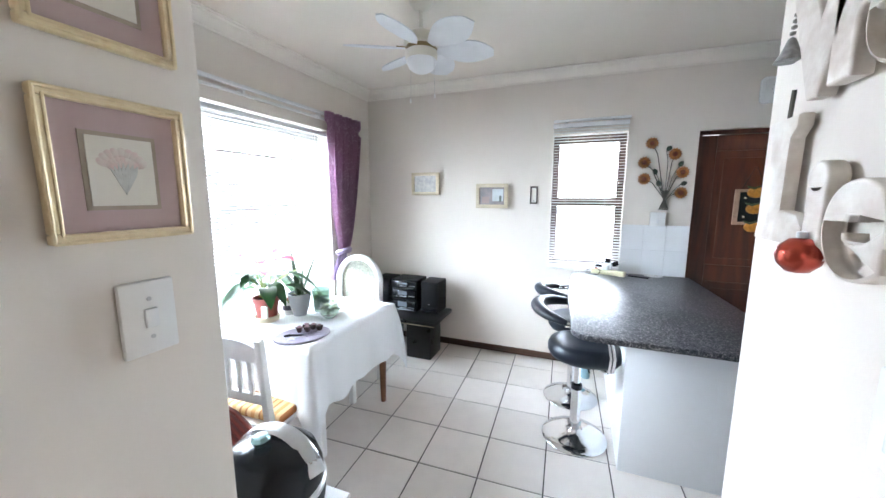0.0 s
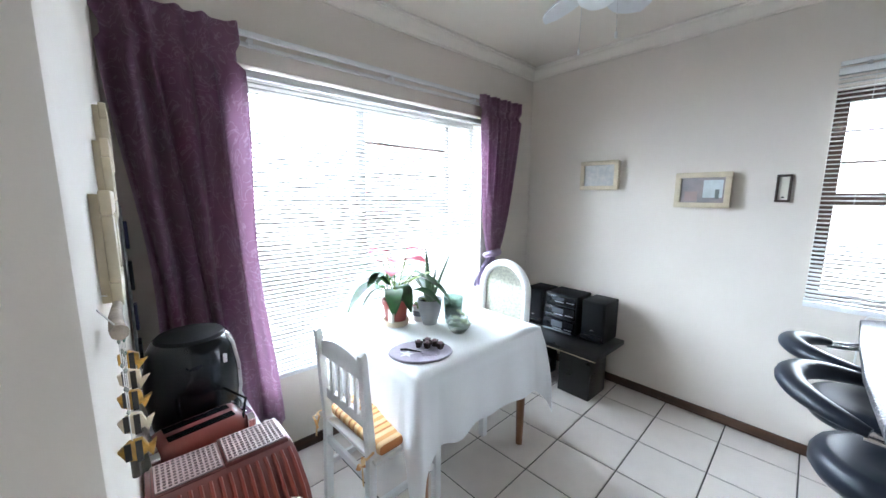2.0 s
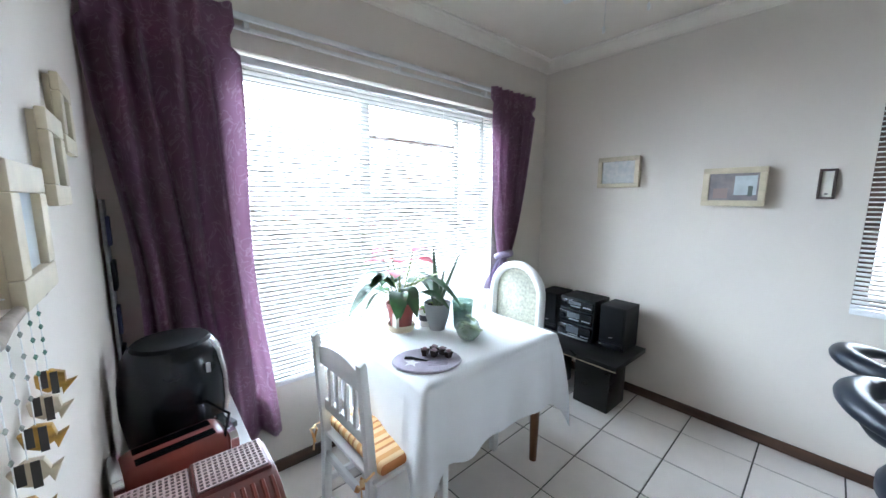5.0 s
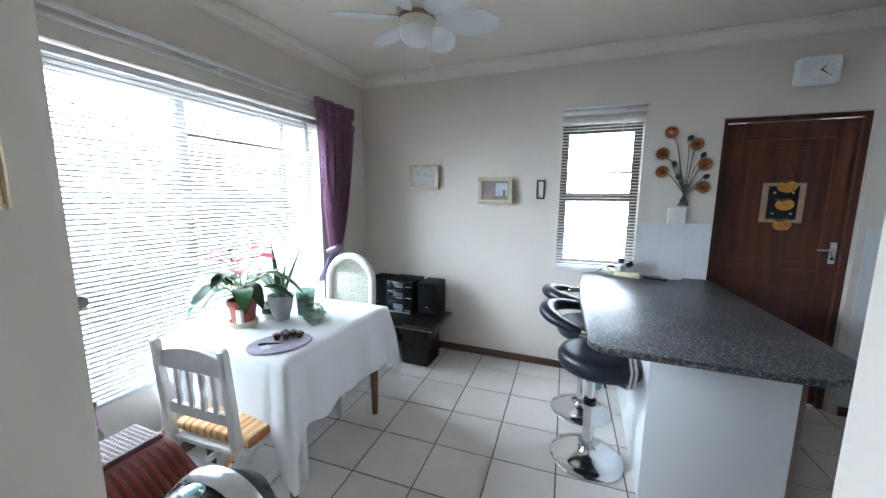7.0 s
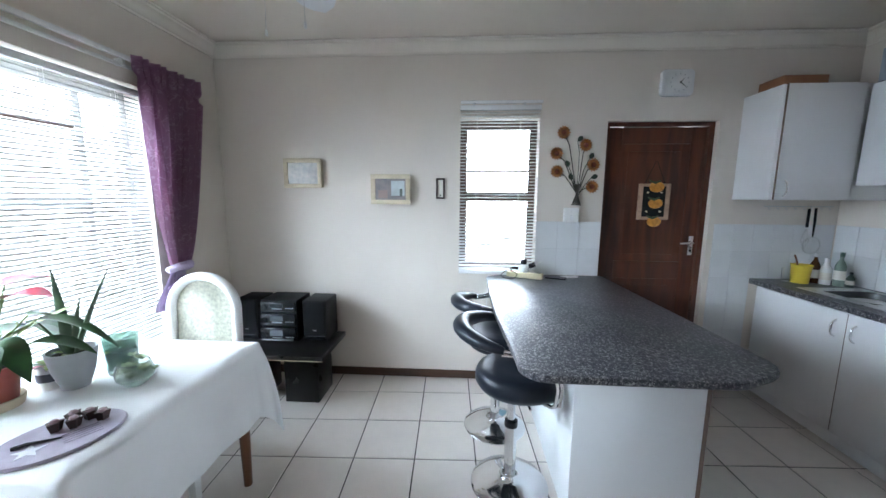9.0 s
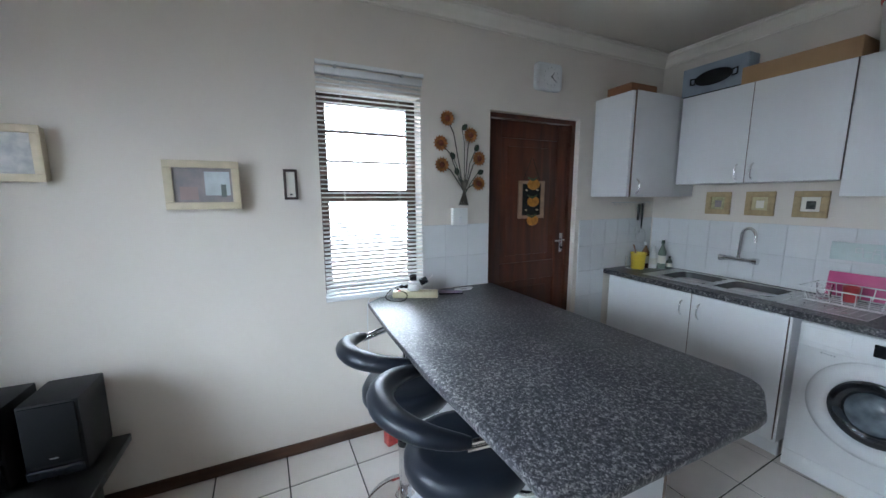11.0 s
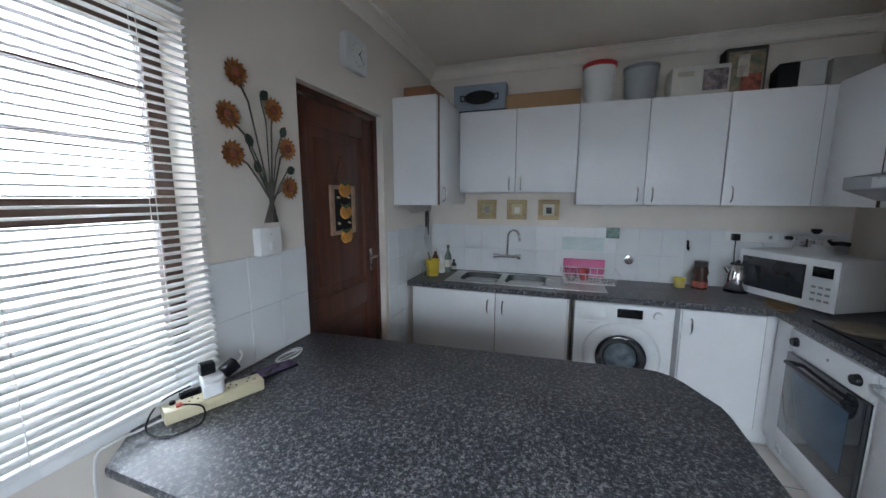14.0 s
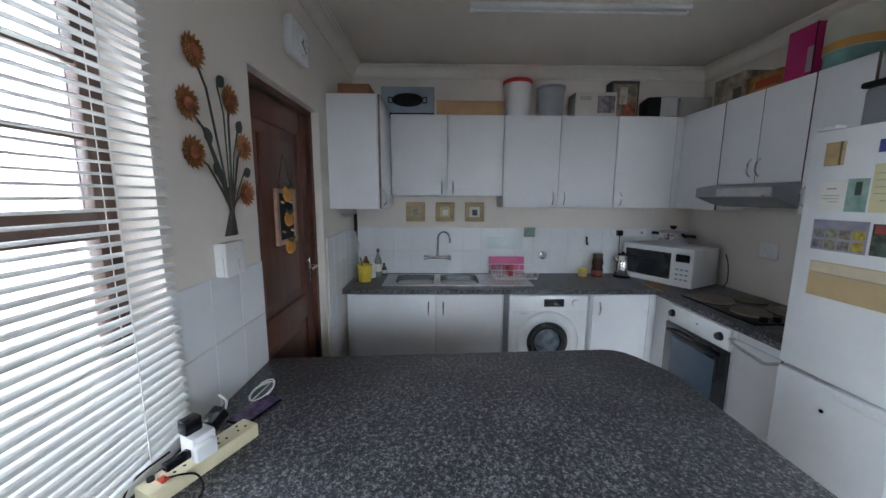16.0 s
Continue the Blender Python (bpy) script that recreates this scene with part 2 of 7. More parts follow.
def box(bm, x0, y0, z0, x1, y1, z1, bev=0.0, seg=2):
    r = bmesh.ops.create_cube(bm, size=1.0, matrix=Matrix.Translation(((x0 + x1) / 2, (y0 + y1) / 2, (z0 + z1) / 2)) @ Matrix.Diagonal((abs(x1 - x0), abs(y1 - y0), abs(z1 - z0), 1)))
    if bev:
        es = list({e for v in r["verts"] for e in v.link_edges})
        bmesh.ops.bevel(bm, geom=es, offset=bev, segments=seg, affect="EDGES", profile=0.5)
    return bm


def obox(*a, bev=0.0, seg=2):
    return box(bmesh.new(), *a, bev=bev, seg=seg)


def tube(bm, pts, r, n=10, close=False, caps=True, flat=1.0):
    """A round bar along points; r may be a list."""
    pts = [Vector(p) for p in pts]
    rings, side = [], None
    for i, p in enumerate(pts):
        if close:
            d = pts[(i + 1) % len(pts)] - pts[i - 1]
        else:
            d = pts[min(i + 1, len(pts) - 1)] - pts[max(i - 1, 0)]
        d.normalize()
        if side is None:
            side = d.cross(Vector((0, 0, 1)))
            if side.length < 0.1:
                side = d.cross(Vector((1, 0, 0)))
        side = (side - d * side.dot(d)).normalized()
        up = side.cross(d)
        rr = r[i] if isinstance(r, (list, tuple)) else r
        rings.append([bm.verts.new(p + side * math.cos(2 * math.pi * k / n) * rr + up * math.sin(2 * math.pi * k / n) * rr * flat) for k in range(n)])
    m = len(rings)
    for i in range(m if close else m - 1):
        a, b = rings[i], rings[(i + 1) % m]
        for k in range(n):
            bm.faces.new((a[k], a[(k + 1) % n], b[(k + 1) % n], b[k]))
    if caps and not close:
        bm.faces.new(rings[0][::-1])
        bm.faces.new(rings[-1])
    return bm


def lathe(bm, prof, n=24, c=(0, 0, 0), sx=1.0, sy=1.0):
    """Turns a profile of (radius, height) round the upright axis."""
    rings = []
    for r, z in prof:
        if r < 1e-5:
            rings.append([bm.verts.new((c[0], c[1], c[2] + z))])
        else:
            rings.append([bm.verts.new((c[0] + r * sx * math.cos(2 * math.pi * k / n), c[1] + r * sy * math.sin(2 * math.pi * k / n), c[2] + z)) for k in range(n)])
    for a, b in zip(rings, rings[1:]):
        for k in range(n):
            j = (k + 1) % n
            if len(a) == 1 and len(b) > 1:
                bm.faces.new((a[0], b[j], b[k]))
            elif len(b) == 1 and len(a) > 1:
                bm.faces.new((a[k], a[j], b[0]))
            elif len(a) > 1:
                bm.faces.new((a[k], a[j], b[j], b[k]))
    return bm


def prism(bm, outline, z0, z1, bev=0.0, axis="z"):
    """A flat outline pulled out between two levels along an axis."""
    def put(u, v, w):
        return {"z": (u, v, w), "y": (u, w, v), "x": (w, u, v)}[axis]
    lo = [bm.verts.new(put(u, v, z0)) for u, v in outline]
    hi = [bm.verts.new(put(u, v, z1)) for u, v in outline]
    n = len(outline)
    fs = [bm.faces.new(lo[::-1]), bm.faces.new(hi)]
    for k in range(n):
        fs.append(bm.faces.new((lo[k], lo[(k + 1) % n], hi[(k + 1) % n], hi[k])))
    bmesh.ops.recalc_face_normals(bm, faces=fs)
    if bev:
        es = list({e for v in hi for e in v.link_edges if e.other_vert(v) in hi} | {e for v in lo for e in v.link_edges if e.other_vert(v) in lo})
        bmesh.ops.bevel(bm, geom=es, offset=bev, segments=2, affect="EDGES", profile=0.5)
    return bm


def ring_outline(w, h, n=8, r=0.02, cx=0.0, cy=0.0):
    """A rectangle with rounded corners."""
    pts = []
    for qx, qy, a0 in ((1, 1, 0), (-1, 1, 90), (-1, -1, 180), (1, -1, 270)):
        for k in range(n + 1):
            a = radians(a0 + 90 * k / n)
            pts.append((cx + qx * (w / 2 - r) + r * math.cos(a), cy + qy * (h / 2 - r) + r * math.sin(a)))
    return pts


def link(name, bm, material, smooth=None, parent=None, label=""):
    me = bpy.data.meshes.new(name)
    bmesh.ops.recalc_face_normals(bm, faces=bm.faces)
    bm.to_mesh(me)
    bm.free()
    if material:
        me.materials.append(material)
    if smooth is None or smooth:
        ang = 0.7 if smooth is None else smooth
        me.polygons.foreach_set("use_smooth", [True] * len(me.polygons))
        me.set_sharp_from_angle(angle=ang)
    ob = new(name, me)
    if parent:
        ob.parent = parent
    if label:
        ob["label"] = label
    return ob


def part(name, bm, material, parent, label="", smooth=None):
    return link(name, bm, material, smooth, parent, label)


def thing(name, at=(0, 0, 0), turn=0, label="", category="", group=""):
    ob = new(name)
    ob.empty_display_size = 0.05
    ob.matrix_world = pose(*at, 0, 0, turn)
    return tagged(ob, label, category, group)


def fixed(name, bm, material, label, category="", smooth=None):
    ob = link(name, bm, material, smooth)
    return tagged(ob, label, category or name.split("_")[0], kind="structure")


# ---------------------------------------------------------------- structure
XW, XE, YN, YS, YNK, HC = -1.87, 2.81, 3.468, 0.572, 3.468, 2.62
KS = 0.53
JX, RX, RY = -0.355, 0.656, 1.121
W1 = (1.05, 2.80, 0.50, 2.13)
W2 = (0.03, 0.622, 0.92, 2.08)
DR = (1.115, 1.905, 2.055)


def pierced(bm, axis, a0, a1, d0, d1, z0, z1, holes):
    """A wall slab along an axis with rectangular holes (a0, a1, z0, z1)."""
    def put(p, q, u, v):
        if axis == "x":
            box(bm, p, d0, u, q, d1, v)
        else:
            box(bm, d0, p, u, d1, q, v)
    cur = a0
    for h in sorted(holes):
        put(cur, h[0], z0, z1)
        if h[2] > z0:
            put(h[0], h[1], z0, h[2])
        if h[3] < z1:
            put(h[0], h[1], h[3], z1)
        cur = h[1]
    put(cur, a1, z0, z1)
    return bm


fixed("wall_north", pierced(bmesh.new(), "x", XW - 0.22, 1.945, YN, YN + 0.22, 0, HC, [(W2[0], W2[1], W2[2], W2[3]), (DR[0], DR[1], 0, DR[2])]), WALL, "cream painted north wall with window and back door", "wall")
fixed("wall_north_kitchen", obox(1.945, YNK, 0, XE + 0.22, YN + 0.22, HC), WALL, "cream painted wall beside the back door", "wall")
fixed("wall_east", obox(XE, KS - 0.2, 0, XE + 0.22, YNK, HC), WALL, "cream painted kitchen wall behind the sink", "wall")
fixed("wall_west", pierced(bmesh.new(), "y", YS - 0.2, YN, XW - 0.22, XW, 0, HC, [W1]), WALL, "cream painted wall with the large window", "wall")
wall_s = bmesh.new()
prism(wall_s, [(XW, YS), (XW, YS - 0.12), (JX - 0.12, YS - 0.12), (JX - 0.12, -2.6), (JX, -2.6), (JX, YS - 0.014), (JX - 0.004, YS - 0.004), (JX - 0.014, YS)], 0, HC)
fixed("wall_south", wall_s, WALL, "cream painted wall with rounded corner at the passage", "wall")
wall_p = bmesh.new()
prism(wall_p, [(RX, -2.6), (RX + 0.10, -2.6), (RX + 0.10, RY - 0.014), (RX + 0.086, RY), (RX + 0.014, RY), (RX, RY - 0.014)], 0, HC)
fixed("wall_passage", wall_p, WALL, "cream painted wall end of the passage", "wall")
fixed("wall_kitchen_south", obox(RX + 0.10, KS - 0.12, 0, XE, KS, HC), WALL, "cream painted kitchen wall behind the stove", "wall")
fixed("wall_hall_end", obox(JX - 0.12, -2.75, 0, RX + 0.10, -2.6, HC), WALL, "cream painted end wall of the passage", "wall")
fixed("ceiling", obox(XW - 0.22, -2.75, HC, XE + 0.22, YN + 0.22, HC + 0.12), CEIL, "plain off-white plastered ceiling", "ceiling")


def cornice(p, q, inward):
    """A coved moulding along the top of a wall from p to q, with mitred ends left square."""
    prof = [(0.0, -0.085), (0.012, -0.085), (0.014, -0.072), (0.024, -0.066), (0.034, -0.045), (0.052, -0.028), (0.070, -0.022), (0.074, -0.012), (0.088, -0.010), (0.088, 0.0), (0.0, 0.0)]
    bm = bmesh.new()
    p, q, i = Vector((*p, HC)), Vector((*q, HC)), Vector((*inward, 0))
    ra = [bm.verts.new(p + i * u + Vector((0, 0, v - 0.001))) for u, v in prof]
    rb = [bm.verts.new(q + i * u + Vector((0, 0, v - 0.001))) for u, v in prof]
    n = len(prof)
    for k in range(n):
        bm.faces.new((ra[k], ra[(k + 1) % n], rb[(k + 1) % n], rb[k]))
    bm.faces.new(ra[::-1])
    bm.faces.new(rb)
    fixed("trim_cornice", bm, CORN, "white coved plaster cornice under the ceiling", "cornice")


cornice((XW, YN), (1.945, YN), (0, -1))
cornice((1.946, YNK), (XE, YNK), (0, -1))
cornice((XE, YNK), (XE, KS), (-1, 0))
cornice((XW, YS), (XW, YN), (1, 0))
cornice((XW, YS), (JX, YS), (0, 1))
cornice((RX + 0.1, KS), (XE, KS), (0, 1))


def skirting(p, q, inward, m=None):
    bm = bmesh.new()
    x0, x1 = sorted((p[0], q[0]))
    y0, y1 = sorted((p[1], q[1]))
    t = 0.016
    if inward[0]:
        x1 = x0 + t * inward[0]
        x0, x1 = min(x0, x1), max(x0, x1)
    else:
        y1 = y0 + t * inward[1]
        y0, y1 = min(y0, y1), max(y0, y1)
    box(bm, x0, y0, 0.002, x1, y1, 0.068, bev=0.004)
    fixed("baseboard", bm, m or SKIRT, "dark brown wooden skirting board", "skirting")


skirting((XW, YN), (0.554, YN), (0, -1))
skirting((XW, YS + 0.02), (XW, YN - 0.02), (1, 0), SKIRTY)
skirting((XW + 0.02, YS), (JX - 0.02, YS), (0, 1))
skirting((1.96, YNK), (2.30, YNK), (0, -1))

# floor: dark joints under pale tiles
TP, TX, TY = 0.352, -0.213, 2.870
floor = fixed("floor", obox(XW - 0.2, -2.7, -0.15, XE + 0.2, YN + 0.2, -0.004), GROUT, "beige ceramic floor tiles with dark grout", "floor")


def tile_mesh(name, w, h, t, bev, material):
    """A tile lying flat, centred, its face up, with a softened rim; an open bottom."""
    bm = bmesh.new()
    o = [(w / 2 - bev, h / 2 - bev), (-w / 2 + bev, h / 2 - bev), (-w / 2 + bev, -h / 2 + bev), (w / 2 - bev, -h / 2 + bev)]
    p = [(w / 2, h / 2), (-w / 2, h / 2), (-w / 2, -h / 2), (w / 2, -h / 2)]
    top = [bm.verts.new((x, y, t)) for x, y in o]
    mid = [bm.verts.new((x, y, t - bev)) for x, y in p]
    low = [bm.verts.new((x, y, 0)) for x, y in p]
    bm.faces.new(top)
    for a, b in ((top, mid), (mid, low)):
        for k in range(4):
            bm.faces.new((a[k], b[k], b[(k + 1) % 4], a[(k + 1) % 4]))
    bmesh.ops.recalc_face_normals(bm, faces=bm.faces)
    me = bpy.data.meshes.new(name)
    bm.to_mesh(me)
    bm.free()
    me.materials.append(material)
    return me

# ---------------------------------------------------------------- windows and door


def slat_mesh(name, length, width, along):
    """A slightly arched blind slat, centred, running along x or y, thin but solid."""
    bm = bmesh.new()
    n, rows = 4, []
    for s in (-1, 1):
        row = []
        for k in range(n + 1):
            u = k / n - 0.5
            z = 0.0048 * (1 - (2 * u) ** 2)
            row.append((u * width, z))
        ring = row + [(u, z - 0.0007) for u, z in reversed(row)]
        rows.append([bm.verts.new((s * length / 2, u, z) if along == "x" else (u, s * length / 2, z)) for u, z in ring])
    a, b = rows
    for k in range(len(a)):
        j = (k + 1) % len(a)
        bm.faces.new((a[k], a[j], b[j], b[k]))
    bm.faces.new(a)
    bm.faces.new(b[::-1])
    bmesh.ops.recalc_face_normals(bm, faces=bm.faces)
    me = bpy.data.meshes.new(name)
    bm.to_mesh(me)
    bm.free()
    me.materials.append(SLAT)
    return me


def blind(label, at, along, length, z0, z1, tilt, cords):
    """A venetian blind: headrail, slats, bottom rail, ladder cords. The tilt is in degrees, a row of (height, angle)."""
    b = thing("venetian_blind", at, 0, label, "blind")
    L = length / 2
    def span(u, w, za, zb, bev):
        return obox(-L, u - w, za, L, u + w, zb, bev=bev) if along == "x" else obox(u - w, -L, za, u + w, L, zb, bev=bev)
    part("headrail", span(0, 0.016, z1 - 0.034, z1, 0.003), WHITEP, b)
    part("bottom_rail", span(0, 0.013, z0, z0 + 0.014, 0.003), WHITEP, b)
    me = slat_mesh("slat", length - 0.006, 0.0265, along)
    z, k = z0 + 0.030, 0
    zs, angs = [r[0] for r in tilt], [r[1] for r in tilt]
    while z < z1 - 0.045:
        o = new("slat", me)
        o.parent = b
        a = float(np.interp(z, zs, angs)) + 0.5 * math.sin(k * 2.3)
        o.matrix_local = pose(0, 0, z, a, 0, 0) if along == "x" else pose(0, 0, z, 0, a, 0)
        z += 0.0240
        k += 1
    for c in cords:
        bm = bmesh.new()
        for s in (-0.0135, 0.0135):
            p = (c, s) if along == "x" else (s, c)
            tube(bm, [(*p, z0 + 0.01), (*p, z1 - 0.03)], 0.0011, 5)
        part("ladder_cord", bm, PLAST, b)
    return b


# north window: brown steel frame with a fixed light below and barred opening light above
w2 = tagged(new("window_2"), "narrow brown-framed window with burglar bars", "window", kind="structure")
fy0, fy1 = YN + 0.10, YN + 0.14
bm = bmesh.new()
x0, x1, z0, z1 = W2
for a in ((x0, x0 + 0.055, z0, z1), (x1 - 0.055, x1, z0, z1), (x0 + 0.055, x1 - 0.055, z0, z0 + 0.05), (x0 + 0.055, x1 - 0.055, z1 - 0.065, z1), (x0 + 0.055, x1 - 0.055, 1.465, 1.535)):
    box(bm, a[0], fy0, a[2], a[1], fy1, a[3], bev=0.003)
part("window_frame", bm, BROWNFR, w2)
for zb in (1.70, 1.865):
    part("burglar_bar", obox(x0 + 0.055, fy0 + 0.005, zb - 0.006, x1 - 0.055, fy0 + 0.02, zb + 0.006), BROWNFR, w2)
for za, zb in ((z0 + 0.05, 1.465), (1.535, z1 - 0.055)):
    p = part("pane", obox(x0 + 0.055, fy0 + 0.026, za, x1 - 0.055, fy0 + 0.030, zb), GLASS, w2)
    p.visible_shadow = False
part("window_sill", obox(x0 - 0.002, YN - 0.012, z0 - 0.028, x1 - 0.0, fy0, z0 + 0.004, bev=0.004), WHITEP, w2)
blind("white venetian blind with open slats in the narrow window", ((x0 + x1) / 2, YN - 0.0185, 0), "x", x1 - x0 + 0.004, z0 + 0.012, 2.168, [(0.9, 32), (1.1, 24), (1.4, 8), (1.7, 2), (2.1, 0)], (-0.17, 0.15))
rail = thing("curtain_track", (0, 0, 0), 0, "short bare white curtain track above the window", "curtain rail")
part("track", obox(0.03, YN - 0.040, 2.178, 0.632, YN - 0.022, 2.200, bev=0.004), WHITEP, rail)
for x in (0.13, 0.50):
    part("bracket", obox(x - 0.008, YN - 0.046, 2.165, x + 0.008, YN, 2.182, bev=0.002), STEEL, rail)

# west window: wide, a fixed light beside a barred opening sash
w1 = tagged(new("window_1"), "wide brown-framed window, one side barred", "window", kind="structure")
fx1, fx0 = XW - 0.11, XW - 0.15
y0, y1, z0, z1 = W1
bm = bmesh.new()
for a in ((y0, y0 + 0.04, z0, z1), (y1 - 0.04, y1, z0, z1), (y0 + 0.04, y1 - 0.04, z0, z0 + 0.04), (y0 + 0.04, y1 - 0.04, z1 - 0.095, z1), (1.745, 1.80, z0 + 0.04, z1 - 0.095), (2.50, 2.54, z0 + 0.04, z1 - 0.095), (1.80, 2.50, 1.43, 1.475)):
    box(bm, fx0, a[0], a[2], fx1, a[1], a[3], bev=0.003)
part("window_frame", bm, mat("pale_window_frame", (0.74, 0.72, 0.69), 0.5), w1)
for zb in (1.655, 1.845):
    part("burglar_bar", obox(fx1 - 0.02, 1.80, zb - 0.006, fx1 - 0.006, 2.50, zb + 0.006), BROWNFR, w1)
for a in ((y0 + 0.04, 1.745, z0 + 0.04, z1 - 0.045), (1.80, 2.50, z0 + 0.04, 1.43), (1.80, 2.50, 1.475, z1 - 0.045), (2.54, y1 - 0.04, z0 + 0.04, z1 - 0.045)):
    p = part("pane", obox(fx0 + 0.012, a[0], a[2], fx0 + 0.016, a[1], a[3]), GLASS, w1)
    p.visible_shadow = False
part("window_sill", obox(fx1, y0, z0 - 0.02, XW + 0.004, y1, z0 + 0.004, bev=0.004), WHITEP, w1)
blind("wide white venetian blind with open slats", (XW - 0.022, (y0 + y1) / 2, 0), "y", y1 - y0 - 0.014, z0 + 0.012, z1 - 0.020, [(0.5, 40), (1.0, 36), (1.5, 31), (2.1, 22)], (-0.62, -0.1, 0.38, 0.72))
rail = thing("curtain_track", (0, 0, 0), 0, "long white curtain track above the wide window", "curtain rail")
part("track", obox(XW + 0.045, 0.60, 2.235, XW + 0.066, 3.16, 2.262, bev=0.005), WHITEP, rail)
part("track", obox(XW + 0.020, 0.60, 2.200, XW + 0.036, 3.16, 2.220, bev=0.004), PLAST, rail)
for y in (0.80, 1.12, 1.92, 2.66, 3.05):
    part("bracket", obox(XW, y - 0.010, 2.205, XW + 0.05, y + 0.010, 2.24, bev=0.002), PLAST, rail)

# outside: paved yard, and glowing sheets added for the overexposed view
YARD = mat("pale_paving", (0.66, 0.64, 0.61), 0.9, var=0.06, scale=2)
fixed("ground", obox(-60, -60, -0.45, 60, 60, -0.30), YARD, "pale paved yard outside the windows", "ground")
GLOW_SHEET = bpy.data.materials.new("glowing_backdrop")
GLOW_SHEET.use_nodes = True
hz = GLOW_SHEET.node_tree.nodes["Principled BSDF"]
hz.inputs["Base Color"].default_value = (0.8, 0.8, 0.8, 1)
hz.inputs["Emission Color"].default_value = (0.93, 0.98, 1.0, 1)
# emission stands in for blown-out daylight behind the blinds
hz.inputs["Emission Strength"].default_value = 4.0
fixed("backdrop_1", obox(-12.1, -14, -0.3, -12, 16, 9), GLOW_SHEET, "glowing backdrop sheet beyond the wide window", "backdrop")
fixed("backdrop_2", obox(-11.9, 5.6, -0.3, 14, 5.7, 7), GLOW_SHEET, "glowing backdrop sheet beyond the narrow window", "backdrop")

# back door
d = tagged(new("door_1"), "closed mahogany back door with two panels", "door", kind="structure")
dx0, dx1, dz = DR
DY = YN + 0.075
bm = bmesh.new()
box(bm, dx0, DY - 0.03, 0.0, dx0 + 0.035, DY + 0.04, dz)
box(bm, dx1 - 0.035, DY - 0.03, 0.0, dx1, DY + 0.04, dz)
box(bm, dx0 + 0.035, DY - 0.03, dz - 0.030, dx1 - 0.035, DY + 0.04, dz)
part("door_frame", bm, DOORW, d)
bm = bmesh.new()
lx0, lx1, lz1 = dx0 + 0.037, dx1 - 0.037, dz - 0.034
for a in ((lx0, lx0 + 0.105, 0.012, lz1), (lx1 - 0.105, lx1, 0.012, lz1), (lx0 + 0.105, lx1 - 0.105, 0.012, 0.23), (lx0 + 0.105, lx1 - 0.105, 0.86, 1.00), (lx0 + 0.105, lx1 - 0.105, lz1 - 0.12, lz1)):
    box(bm, a[0], DY - 0.006, a[2], a[1], DY + 0.034, a[3], bev=0.006)
part("stile_frame", bm, DOORW, d)
for za, zb in ((0.23, 0.86), (1.00, lz1 - 0.12)):
    bm = obox(lx0 + 0.100, DY + 0.010, za - 0.005, lx1 - 0.100, DY + 0.028, zb + 0.005)
    box(bm, lx0 + 0.16, DY + 0.003, za + 0.055, lx1 - 0.16, DY + 0.014, zb - 0.055, bev=0.006)
    part("panel", bm, DOORW, d)
# white strip painted as the line of daylight above the leaf
part("light_gap", obox(lx0 + 0.12, DY + 0.012, lz1 + 0.0005, lx1 - 0.20, DY + 0.022, lz1 + 0.0035), mat("painted_gap_daylight", (0.8, 0.8, 0.8)), d)
h = part("door_handle", obox(lx1 - 0.058, DY - 0.012, 1.055, lx1 - 0.018, DY - 0.0055, 1.205, bev=0.003), CHROME, d, "chrome lever handle on a plate")
bm = bmesh.new()
hx = lx1 - 0.038
tube(bm, [(hx, DY - 0.010, 1.155), (hx, DY - 0.045, 1.155), (hx - 0.012, DY - 0.052, 1.155), (hx - 0.105, DY - 0.050, 1.150)], 0.0085, 10)
part("lever", bm, CHROME, h)
bm = bmesh.new()
tube(bm, [(hx, DY - 0.012, 1.09), (hx, DY - 0.0135, 1.09)], 0.010, 12)
part("keyhole", bm, BLACK, h)

# ---------------------------------------------------------------- curtains


def curtain_sheet(y0, y1, ztop, zbot, pinch, x=XW + 0.085, folds=9, amp=0.030, bottom=None):
    """A pleated drape; pinch(z) gives (centre, half width)."""
    bm = bmesh.new()
    nz, ny = 46, folds * 10
    rows = []
    for i in range(nz + 1):
        z = ztop + (zbot - ztop) * i / nz
        c, hw, am, xo = pinch(z)
        row = []
        for k in range(ny + 1):
            u = 2 * k / ny - 1
            ph = u * folds * math.pi + 0.9 * math.sin(3 * u + z * 0.8)
            w = math.sin(ph) + 0.35 * math.sin(2 * ph + z * 2)
            row.append(bm.verts.new((x + xo + am * w, c + hw * u + 0.010 * math.sin(ph * 0.5 + z * 3), z)))
        rows.append(row)
    for a, b in zip(rows, rows[1:]):
        for k in range(ny):
            bm.faces.new((a[k], a[k + 1], b[k + 1], b[k]))
    bmesh.ops.solidify(bm, geom=bm.faces, thickness=0.002)
    return bm


def pinch_left(z):
    hw = 0.225 + 0.012 * math.sin(z * 4)
    c = 0.815 + 0.075 * (2.2 - z) / 1.6
    if z > 2.16:
        return c, 0.235, 0.020, 0.0
    if z > 2.08:
        return c, 0.215, 0.012, 0.0
    return c, hw, 0.046, 0.012


